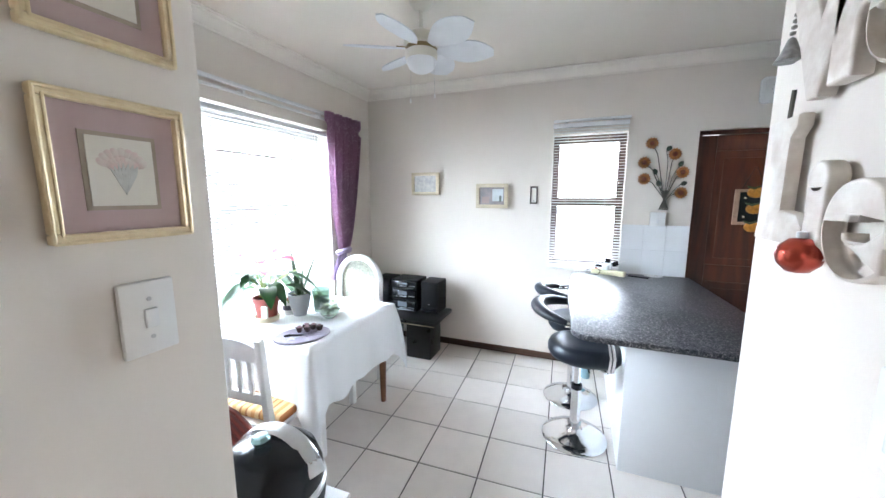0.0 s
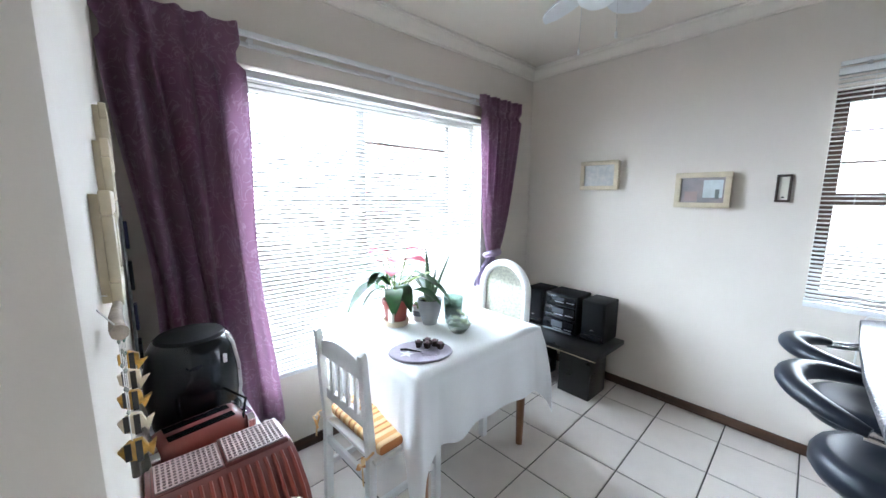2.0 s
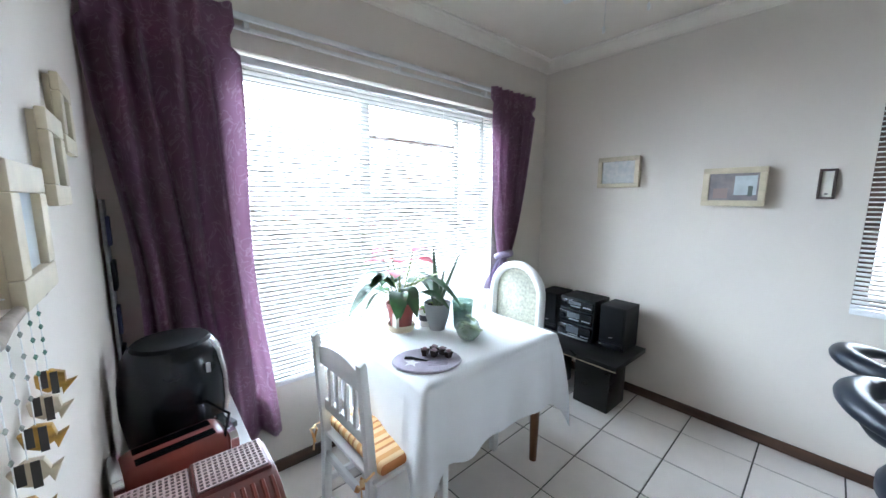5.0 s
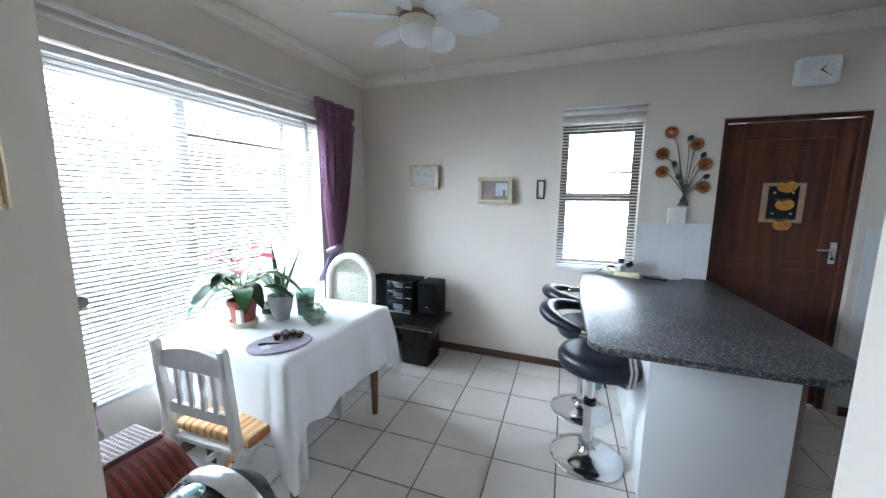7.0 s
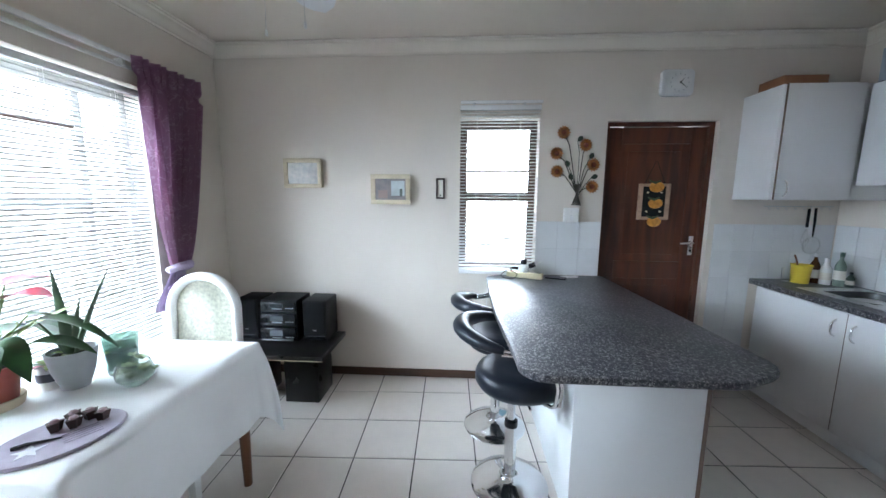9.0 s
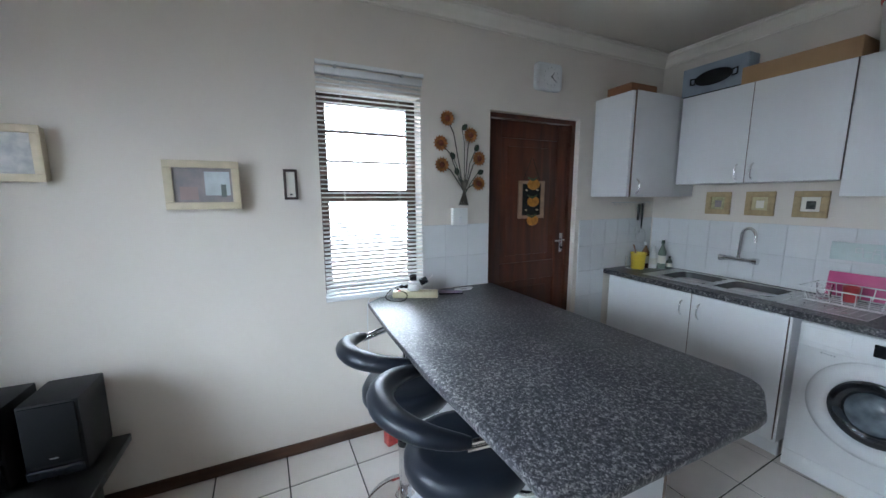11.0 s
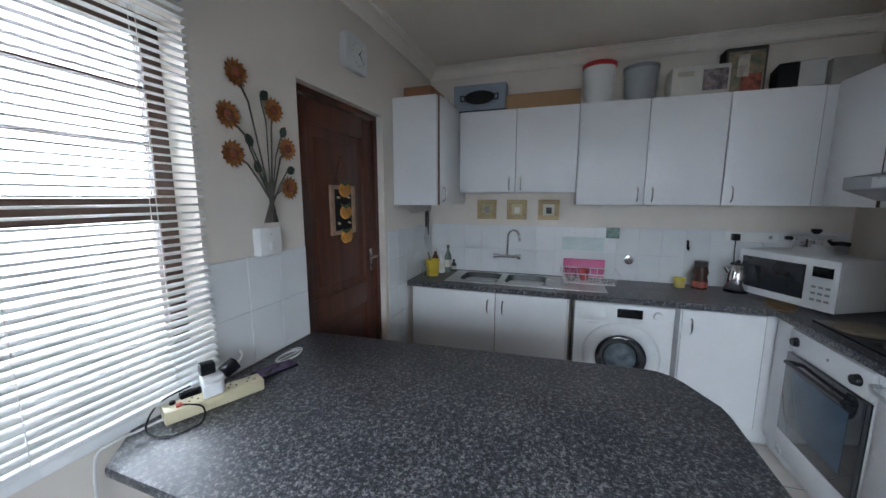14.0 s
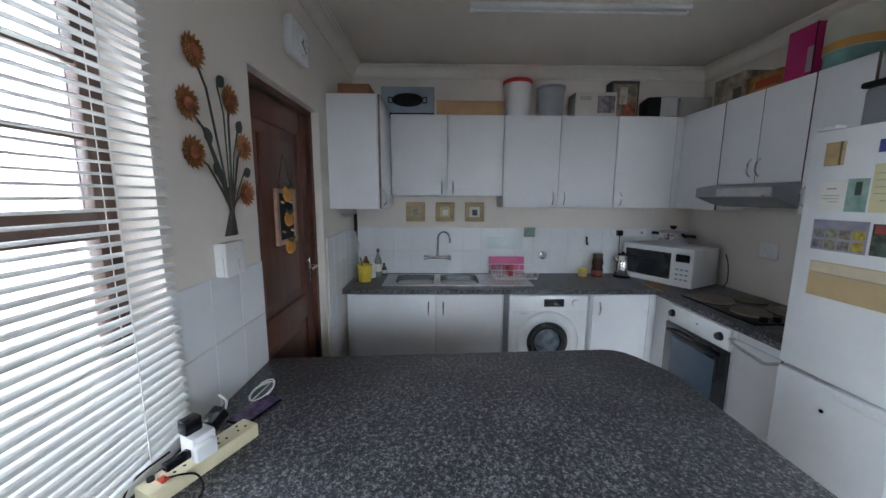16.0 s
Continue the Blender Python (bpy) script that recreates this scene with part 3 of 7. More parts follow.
def pinch_right(z):
    top, tie = 2.27, 1.03
    if z > 2.18:
        return 2.945, 0.265, 0.020, 0.0
    if z > 2.11:
        return 2.94, 0.235, 0.012, 0.0
    if z > tie:
        f = (z - tie) / (2.11 - tie)
        s = f ** 0.55
        return 2.865 + 0.085 * f, 0.050 + 0.190 * s, 0.012 + 0.018 * s, 0.0
    f = (tie - z) / 0.2
    return 2.855 - 0.06 * f, 0.048 + 0.075 * min(1, f), 0.012 + 0.012 * f, 0.0


c = thing("curtain", (0, 0, 0), 0, "purple patterned satin curtain hanging loose to near the floor", "curtain", "dining curtains")
part("drape", curtain_sheet(0.57, 1.03, 2.27, 0.30, pinch_left, folds=5), SATIN, c, smooth=3.2)
c = thing("curtain", (0, 0, 0), 0, "purple patterned satin curtain gathered with a tie-back", "curtain", "dining curtains")
part("drape", curtain_sheet(2.68, 3.17, 2.27, 1.035, pinch_right, folds=8), SATIN, c, smooth=3.2)
part("tail", curtain_sheet(2.68, 3.17, 1.025, 0.79, pinch_right, folds=6), LILAC, c, "paler lower end of the drape", smooth=3.2)
bm = bmesh.new()
tube(bm, [(XW + 0.085 + 0.048 * math.cos(a), 2.862 + 0.066 * math.sin(a), 1.03 + 0.02 * math.cos(a)) for a in np.linspace(0, 2 * math.pi, 18, endpoint=False)], 0.020, 8, close=True, flat=1.4)
part("tie_back", bm, LILAC, c)

# ---------------------------------------------------------------- island
isl = thing("kitchen_island", (0, 0, 0), 0, "white breakfast bar base under the counter", "island")
bx0, bx1, by0 = 0.556, 1.113, 2.155
part("body", obox(bx0, by0, 0.0, bx1, YN - 0.001, 0.8615, bev=0.004), mat("white_bar_paint", (0.74, 0.75, 0.76), 0.5, var=0.02, scale=3), isl)
part("edge_strip", obox(bx1, by0, 0.0, bx1 + 0.018, by0 + 0.018, 0.8615), EDGEB, isl)
for k in range(3):
    ya = by0 + 0.03 + k * 0.425
    dd = part("door", obox(bx1 + 0.001, ya, 0.10, bx1 + 0.017, ya + 0.418, 0.845, bev=0.002), WHITEL, isl)
    bm = bmesh.new()
    tube(bm, [(bx1 + 0.017, ya + 0.05, 0.27), (bx1 + 0.040, ya + 0.05, 0.29), (bx1 + 0.040, ya + 0.05, 0.35), (bx1 + 0.017, ya + 0.05, 0.37)], 0.006, 8)
    part("handle", bm, CHROME, dd)
out = [(0.36, 3.466), (0.245, 3.365), (0.234, 2.90), (0.238, 2.48), (0.270, 1.99)]
out += [(0.270 + 0.10 * (1 - math.cos(a)), 1.94 - 0.10 * math.sin(a)) for a in np.linspace(0.15, math.pi / 2, 7)]
out += [(0.965, 1.836), (1.015, 1.842), (1.150, 1.905), (1.190, 1.934), (1.214, 1.972), (1.222, 2.02), (1.216, 2.12), (1.140, 3.466)]
top = thing("island_countertop", (0, 0, 0), 0, "grey granite-look laminate breakfast bar top", "countertop")
part("slab", prism(bmesh.new(), out, 0.862, 0.892, bev=0.007), GRANITE, top)


# ---------------------------------------------------------------- bar stools


def bar_stool():
    """Gas-lift stool: dished chrome foot, pole, vinyl seat, hooped back on chrome arms. Faces +x."""
    s = thing("bar_stool", (0, 0, 0), 0, "black vinyl bar stool on a chrome disc base", "bar stool", "stools at the breakfast bar")
    part("base_disc", lathe(bmesh.new(), [(0, 0.001), (0.196, 0.001), (0.200, 0.006), (0.196, 0.012), (0.14, 0.022), (0.07, 0.037), (0.042, 0.050), (0.036, 0.066), (0, 0.066)], 48), CHROME, s, smooth=1.0)
    part("lower_pole", lathe(bmesh.new(), [(0, 0.06), (0.030, 0.06), (0.030, 0.34), (0.027, 0.35), (0, 0.35)], 24), CHROME, s)
    part("upper_pole", lathe(bmesh.new(), [(0, 0.34), (0.020, 0.34), (0.020, 0.56), (0, 0.56)], 20), CHROME, s)
    part("collar", lathe(bmesh.new(), [(0, 0.335), (0.034, 0.335), (0.034, 0.365), (0.022, 0.375), (0, 0.375)], 20), BLACK, s)
    bm = bmesh.new()
    tube(bm, [(0.0, 0.0, 0.545), (0.06, -0.08, 0.54), (0.08, -0.15, 0.52)], 0.006, 8)
    part("lift_lever", bm, CHROME, s)
    bm = bmesh.new()
    lathe(bm, [(0, 0.55), (0.06, 0.545), (0.15, 0.548), (0.188, 0.562), (0.205, 0.590), (0.205, 0.625), (0.192, 0.652), (0.16, 0.660), (0.08, 0.650), (0, 0.646)], 40)
    for v in bm.verts:
        v.co.x = v.co.x * 1.06 + 0.03
        if v.co.x > 0.12:
            v.co.z -= (v.co.x - 0.12) * 0.18
    part("seat", bm, LEATHER, s, smooth=1.2)
    pts = []
    for a in np.linspace(radians(100), radians(260), 25):
        pts.append((-0.005 + 0.255 * math.cos(a), 0.222 * math.sin(a), 0.822 + 0.040 * max(0.0, -math.cos(a))))
    rr = [0.017 + 0.027 * math.sin(math.pi * k / 24) ** 0.6 for k in range(25)]
    bm = bmesh.new()
    tube(bm, pts, rr, 14, flat=0.85)
    part("backrest", bm, LEATHER, s, smooth=1.2)
    for sg in (1, -1):
        for d in (0.0, 0.019):
            bm = bmesh.new()
            tube(bm, [(-0.060, sg * 0.217, 0.828 - d), (0.08, sg * 0.222, 0.830 - d), (0.150 - d, sg * 0.221, 0.822 - d), (0.180 - d, sg * 0.216, 0.788), (0.205 - d, sg * 0.200, 0.66), (0.200 - d, sg * 0.185, 0.575), (0.17, sg * 0.16, 0.552), (0.05, sg * 0.07, 0.548)], 0.0085, 10)
            part("arm", bm, CHROME, s)
    return s


st = bar_stool()
st.matrix_world = pose(0.322, 2.375, 0.002, 0, 0, -6)
copy_thing(st, pose(0.286, 2.858, 0.002, 0, 0, 24))

# ---------------------------------------------------------------- dining table and cloth
TX0, TX1, TY0, TY1, TZ = -1.72, -0.955, 1.444, 2.325, 0.765
t = thing("dining_table", (0, 0, 0), 0, "brown wooden dining table under a white cloth", "table")
part("tabletop", obox(TX0 + 0.01, TY0 + 0.01, TZ - 0.030, TX1 - 0.01, TY1 - 0.01, TZ - 0.006, bev=0.004), BROWNLEG, t)
for lx, ly in ((TX0 + 0.09, TY0 + 0.09), (TX1 - 0.085, TY0 + 0.09), (TX0 + 0.09, TY1 - 0.045), (TX1 - 0.085, TY1 - 0.045)):
    bm = bmesh.new()
    tube(bm, [(lx, ly, 0.002), (lx, ly, 0.35), (lx, ly, TZ - 0.03)], [0.020, 0.027, 0.034], 12)
    part("leg", bm, BROWNLEG, t)


def tablecloth():
    """A square cloth: flat top, then a wavy drop with fuller corners."""
    bm = bmesh.new()
    cx, cy, hx, hy = (TX0 + TX1) / 2, (TY0 + TY1) / 2, (TX1 - TX0) / 2 + 0.004, (TY1 - TY0) / 2 + 0.004
    per = []
    n = 44
    r = 0.016
    base = ring_outline(2 * hx, 2 * hy, 5, r)
    # resample the rim evenly
    pts = [Vector((x, y)) for x, y in base]
    seg = [(pts[(i + 1) % len(pts)] - pts[i]).length for i in range(len(pts))]
    tot = sum(seg)
    N = 260
    i, acc = 0, 0.0
    for k in range(N):
        s = tot * k / N
        while acc + seg[i] < s:
            acc += seg[i]
            i += 1
        per.append(pts[i].lerp(pts[(i + 1) % len(pts)], (s - acc) / seg[i]))
    rows = [[bm.verts.new((cx + p.x, cy + p.y, TZ)) for p in per]]
    M = 22
    for j in range(1, M + 1):
        f = j / M
        row = []
        for k, p in enumerate(per):
            ax, ay = abs(p.x) / hx, abs(p.y) / hy
            corner = max(0.0, (min(ax, ay) - 0.72) / 0.28) ** 1.6
            drop = 0.335 + 0.215 * corner + 0.012 * math.sin(k * 0.31)
            if p.y < 0 and p.x > 0:
                drop += 0.06 * corner
            nrm = Vector((p.x / hx if ax >= ay else p.x / hx * 0.25, p.y / hy if ay >= ax else p.y / hy * 0.25))
            if corner > 0.02:
                nrm = Vector((p.x / hx, p.y / hy))
            nrm.normalize()
            s = k / N * tot
            wave = math.sin(s * 17) * 0.5 + math.sin(s * 29 + 1.3) * 0.3 + math.sin(s * 8 + 0.5) * 0.5
            outw = 0.010 * min(1, f * 6) + f * (0.022 + 0.020 * wave) + 0.055 * corner * math.sin(min(1, f * 1.3) * math.pi * 0.5)
            pinchw = corner * f
            tang = Vector((-nrm.y, nrm.x))
            fold = 0.022 * corner * f * math.sin(s * 60)
            z = TZ - drop * f + (0.004 if f < 0.05 else 0)
            row.append(bm.verts.new((cx + p.x + nrm.x * outw + tang.x * fold, cy + p.y + nrm.y * outw + tang.y * fold, z - 0.004 * (f > 0.03))))
        rows.append(row)
    for a, b in zip(rows, rows[1:]):
        for k in range(N):
            bm.faces.new((a[k], a[(k + 1) % N], b[(k + 1) % N], b[k]))
    # flat top as a grid-like fan of rings
    prev = rows[0]
    for q in (0.8, 0.55, 0.3):
        ring = [bm.verts.new((cx + p.x * q, cy + p.y * q, TZ + 0.0005)) for p in per]
        for k in range(N):
            bm.faces.new((ring[k], ring[(k + 1) % N], prev[(k + 1) % N], prev[k]))
        prev = ring
    bm.faces.new(prev)
    return bm


c = thing("tablecloth", (0, 0, 0), 0, "plain white tablecloth draped over the dining table", "tablecloth")
part("cloth", tablecloth(), CLOTH, c, smooth=1.4)


# ---------------------------------------------------------------- chairs


def slat_chair():
    """White farmhouse chair, back at -y, facing +y."""
    s = thing("dining_chair", (0, 0, 0), 0, "white painted wooden chair with slatted back", "chair", "chairs at the dining table")
    W, SZ = 0.19, 0.43
    for sg in (-1, 1):
        bm = bmesh.new()
        prism(bm, [(-0.005, 0.0), (0.033, 0.0), (0.045, 0.43), (0.012, 0.88), (0.004, 0.90), (-0.018, 0.885), (0.008, 0.43)], sg * W - 0.018, sg * W + 0.018, bev=0.004, axis="x")
        part("back_post", bm, WHITEW, s)
        part("front_leg", obox(sg * (W + 0.005) - 0.019, 0.375, 0.0, sg * (W + 0.005) + 0.019, 0.412, SZ - 0.02, bev=0.004), WHITEW, s)
        part("stretcher", obox(sg * W - 0.010, 0.035, 0.17, sg * W + 0.010, 0.38, 0.20, bev=0.003), WHITEW, s)
    bm = bmesh.new()
    pr = [(-W + 0.018, 0.765), (W - 0.018, 0.765), (W - 0.018, 0.835)] + [(W * 0.9 * math.cos(a), 0.835 + 0.032 * math.sin(a) ** 2) for a in np.linspace(0.2, math.pi - 0.2, 13)] + [(-W + 0.018, 0.835)]
    prism(bm, pr, 0.002, 0.024, bev=0.003, axis="y")
    part("crest_rail", bm, WHITEW, s)
    part("lower_rail", obox(-W + 0.018, 0.016, 0.545, W - 0.018, 0.038, 0.595, bev=0.003), WHITEW, s)
    for k, x in enumerate((-0.105, -0.035, 0.035, 0.105)):
        bm = bmesh.new()
        w = 0.016
        prof = [(0.0, w * 0.6), (0.25, w), (0.45, w * 0.55), (0.55, w * 0.55), (0.75, w), (1.0, w * 0.6)]
        o = [(x - b, 0.59 + a * 0.18) for a, b in prof] + [(x + b, 0.59 + a * 0.18) for a, b in reversed(prof)]
        prism(bm, o, 0.010, 0.024, bev=0.002, axis="y")
        part("back_slat", bm, WHITEW, s)
    part("seat", obox(-W - 0.022, 0.02, SZ - 0.022, W + 0.040, 0.445, SZ, bev=0.006), WHITEW, s)
    part("apron", obox(-W, 0.385, SZ - 0.075, W, 0.403, SZ - 0.022), WHITEW, s)
    part("back_stretcher", obox(-W + 0.018, 0.012, 0.30, W - 0.018, 0.030, 0.34, bev=0.003), WHITEW, s)
    return s


ch = slat_chair()
ch.matrix_world = pose(-1.250, 1.235, 0.002, 0, 0, 3)
cu = thing("seat_cushion", (-1.250, 1.235, 0.434), 3, "tan and brown striped seat cushion tied to the chair", "cushion")
STRIPE = striped("tan_stripes", [(0.70, 0.42, 0.17), (0.46, 0.17, 0.05), (0.74, 0.50, 0.26), (0.62, 0.30, 0.10), (0.76, 0.56, 0.32)], "x", 0.062)
bm = bmesh.new()
box(bm, -0.205, 0.045, 0.0, 0.232, 0.445, 0.050, bev=0.020, seg=3)
part("pad", bm, STRIPE, cu, smooth=1.2)
for sg in (-1, 1):
    bm = bmesh.new()
    tube(bm, [(sg * 0.18, 0.05, 0.02), (sg * 0.215, 0.02, 0.03), (sg * 0.218, -0.012, 0.022), (sg * 0.19, -0.016, 0.018), (sg * 0.205, -0.024, -0.03), (sg * 0.212, -0.026, -0.09)], 0.006, 6, flat=0.5)
    tube(bm, [(sg * 0.205, -0.02, 0.022), (sg * 0.225, -0.03, 0.005), (sg * 0.200, -0.032, 0.0), (sg * 0.182, -0.03, -0.035)], 0.010, 6, flat=0.4)
    part("tie", bm, STRIPE, cu)

# arched chair at the far side of the table
s = thing("dining_chair", (-1.43, 2.56, 0.002), 0, "white arched chair with a woven cane back", "chair", "chairs at the dining table")
arch_o = [(-0.195, 0.40), (-0.195, 0.845)] + [(-0.195 * math.cos(a), 0.845 + 0.19 * math.sin(a)) for a in np.linspace(0, math.pi, 21)][1:-1] + [(0.195, 0.845), (0.195, 0.40)]
bm = bmesh.new()
tube(bm, [(x, 0.05 * (z - 0.4), z) for x, z in arch_o], 0.032, 10, flat=0.8)
part("back_frame", bm, WHITEW, s, smooth=1.0)
CANE = mat("woven_cane", (0.62, 0.60, 0.48), 0.7, var=0.18, scale=60, bump=0.6, bscale=160)
bm = bmesh.new()
inner = [(x * 0.90, z - 0.018 if z > 0.85 else z) for x, z in arch_o]
vs = [bm.verts.new((x, 0.05 * (z - 0.4) + 0.004, z)) for x, z in inner]
bm.faces.new(vs)
bmesh.ops.solidify(bm, geom=bm.faces, thickness=0.006)
part("cane_panel", bm, CANE, s)
part("seat", obox(-0.225, -0.42, 0.39, 0.225, 0.03, 0.45, bev=0.02), CANE, s)
for sx in (-0.19, 0.19):
    for sy in (-0.39, 0.0):
        part("leg", obox(sx - 0.02, sy - 0.02, 0.0, sx + 0.02, sy + 0.02, 0.39, bev=0.004), WHITEW, s)

# ---------------------------------------------------------------- kitchen units
CF, SF = 2.27, 1.12      # fronts of the east and south base units
CZ0, CZ1 = 0.855, 0.893
UF, UF2, UT = 2.54, 0.86, 2.19


def bow_handle(parent, p, axis, L=0.10, outdir=(-1, 0, 0), name="handle"):
    """A slim bowed chrome handle, upright or lying."""
    o = Vector(outdir)
    p = Vector(p)
    d = Vector((0, 0, 1)) if axis == "z" else (Vector((1, 0, 0)) if axis == "x" else Vector((0, 1, 0)))
    pts = []
    for k in range(9):
        f = k / 8 - 0.5
        pts.append(p + d * (f * L) + o * (0.003 + 0.024 * (1 - (2 * f) ** 4)))
    bm = bmesh.new()
    tube(bm, pts, 0.0055, 8)
    return part(name, bm, CHROME, parent)


def unit(name, label, cat, lo, hi, doors, face, group=""):
    """A cabinet: carcass lo..hi; doors as (a0, a1, z0, z1, handle position) on the face 'w' or 'n' or 's'."""
    u = thing(name, ((lo[0] + hi[0]) / 2, (lo[1] + hi[1]) / 2, lo[2]), 0, label, cat, group)
    b = u.matrix_world.translation
    bm = obox(lo[0] - b.x, lo[1] - b.y, 0, hi[0] - b.x, hi[1] - b.y, hi[2] - lo[2], bev=0.002)
    part("body", bm, WHITEL, u)
    for a0, a1, z0, z1, ha, hz in doors:
        g = 0.002
        if face == "w":
            bm = obox(lo[0] - 0.018 - b.x, a0 + g - b.y, z0 - b.z, lo[0] - 0.001 - b.x, a1 - g - b.y, z1 - b.z, bev=0.002)
            edge = obox(lo[0] - 0.017 - b.x, a0 - b.y + 0.0005, z0 - b.z, lo[0] - 0.003 - b.x, a0 + g - b.y, z1 - b.z)
        else:
            sg = 1 if face == "n" else -1
            f = hi[1] if face == "n" else lo[1]
            bm = obox(a0 + g - b.x, f + sg * 0.001 - b.y, z0 - b.z, a1 - g - b.x, f + sg * 0.018 - b.y, z1 - b.z, bev=0.002)
            edge = obox(a0 - b.x + 0.0005, f + sg * 0.003 - b.y, z0 - b.z, a0 + g - b.x, f + sg * 0.017 - b.y, z1 - b.z)
        dd = part("door", bm, WHITEL, u)
        part("edge_strip", edge, EDGEB, dd, "brown worn door edge")
        if ha is None:
            continue
        if face == "w":
            bow_handle(dd, (lo[0] - 0.018 - b.x, ha - b.y, hz - b.z), "z")
        else:
            bow_handle(dd, (ha - b.x, f + sg * 0.018 - b.y, hz - b.z), "z", outdir=(0, sg, 0))
    return u


G = "white kitchen wall cabinets"
unit("wall_cabinet", "white wall cabinet with exposed brown edge beside the door", "cabinet", (2.05, 3.15, 1.487), (XE - 0.002, YNK - 0.002, 2.205), [(2.07, 2.53, 1.487, 2.205, 2.12, 1.56)], "s", G)
unit("wall_cabinet", "white two-door wall cabinet above the sink", "cabinet", (UF + 0.018, 2.252, 1.577), (XE - 0.002, 3.13, UT), [(2.252, 2.688, 1.577, UT, 2.645, 1.645), (2.688, 3.122, 1.577, UT, 2.732, 1.645)], "w", G)
unit("wall_cabinet", "tall white two-door wall cabinet", "cabinet", (UF + 0.018, 1.366, 1.488), (XE - 0.002, 2.249, UT), [(1.366, 1.810, 1.488, UT, 1.765, 1.56), (1.810, 2.249, 1.488, UT, 1.855, 1.56)], "w", G)
unit("wall_cabinet", "white single-door corner wall cabinet", "cabinet", (UF + 0.018, KS + 0.002, 1.488), (XE - 0.002, 1.363, UT), [(0.905, 1.363, 1.488, UT, 1.315, 1.56)], "w", G)
unit("wall_cabinet", "white corner wall cabinet above the microwave", "cabinet", (2.137, KS + 0.002, 1.488), (UF + 0.016, UF2 - 0.018, UT + 0.005), [(2.137, 2.520, 1.488, UT + 0.005, None, 0)], "n", G)
unit("wall_cabinet", "short white cabinet above the cooker hood", "cabinet", (1.573, KS + 0.002, 1.66), (2.134, UF2 - 0.018, UT + 0.01), [(1.573, 1.854, 1.66, UT + 0.01, 1.825, 1.75), (1.854, 2.134, 1.66, UT + 0.01, 1.885, 1.75)], "n", G)
unit("wall_cabinet", "narrow white wall cabinet beside the fridge", "cabinet", (1.32, KS + 0.002, 1.488), (1.570, UF2 - 0.018, UT + 0.01), [(1.32, 1.570, 1.488, UT + 0.01, 1.54, 1.58)], "n", G)

G = "white kitchen base units"
unit("base_cabinet", "white two-door sink cabinet", "cabinet", (CF + 0.018, 2.265, 0.10), (XE - 0.002, YNK - 0.03, CZ0), [(2.275, 2.775, 0.12, 0.845, 2.72, 0.74), (2.775, 3.370, 0.12, 0.845, 2.83, 0.74)], "w", G)
unit("base_cabinet", "white single-door base cabinet", "cabinet", (CF + 0.018, KS + 0.002, 0.10), (XE - 0.002, 1.60, CZ0), [(1.165, 1.595, 0.12, 0.845, 1.545, 0.74)], "w", G)
unit("base_cabinet", "narrow white corner filler cabinet", "cabinet", (2.10, KS + 0.002, 0.10), (CF + 0.016, SF - 0.018, CZ0), [(2.10, 2.262, 0.12, 0.845, None, 0)], "n", G)
unit("base_cabinet", "white slim cabinet beside the oven", "cabinet", (1.275, KS + 0.002, 0.10), (1.555, SF - 0.018, CZ0), [(1.285, 1.553, 0.12, 0.80, None, 0)], "n", G)
pl = thing("plinth", (0, 0, 0), 0, "recessed white kick board under the units", "kick board")
part("board", obox(CF + 0.06, 2.265, 0.004, CF + 0.078, YNK - 0.03, 0.10), WHITEL, pl)
part("board", obox(CF + 0.06, SF - 0.06, 0.004, CF + 0.078, 1.60, 0.10), WHITEL, pl)
part("board", obox(1.275, SF - 0.078, 0.004, 2.33, SF - 0.060, 0.10), WHITEL, pl)

# worktop with holes for the sinks
wt = thing("worktop", (0, 0, 0), 0, "grey granite-look laminate worktop round the kitchen", "worktop")
sx0, sx1, sy0, sy1 = 2.345, 2.755, 2.02, 3.19
bowls = ((2.42, 2.72, 2.79, 3.10), (2.42, 2.72, 2.43, 2.74))
for a in ((CF - 0.02, sy1, XE, YNK), (CF - 0.02, bowls[1][2] - 0.01, bowls[0][0] - 0.01, sy1), (bowls[0][1] + 0.01, bowls[1][2] - 0.01, XE, sy1), (CF - 0.02, SF + 0.02, XE, bowls[1][2] - 0.01)):
    part("slab", obox(a[0], a[1], CZ0, a[2], a[3], CZ1), GRANITE, wt)
part("slab", obox(1.262, KS, CZ0, XE, SF + 0.02, CZ1, bev=0.002), GRANITE, wt)

# steel sink
sk = thing("sink", (0, 0, CZ1), 0, "stainless steel double-bowl sink with drainer", "sink")
bm = bmesh.new()
zt = 0.004
xs = [sx0, bowls[0][0], bowls[0][1], sx1]
ys = [sy0, bowls[1][2], bowls[1][3], bowls[0][2], bowls[0][3], sy1]
for i in range(3):
    for j in range(5):
        if i == 1 and j in (1, 3):
            continue
        box(bm, xs[i], ys[j], 0.0005, xs[i + 1], ys[j + 1], zt)
part("rim", bm, STEEL, sk)
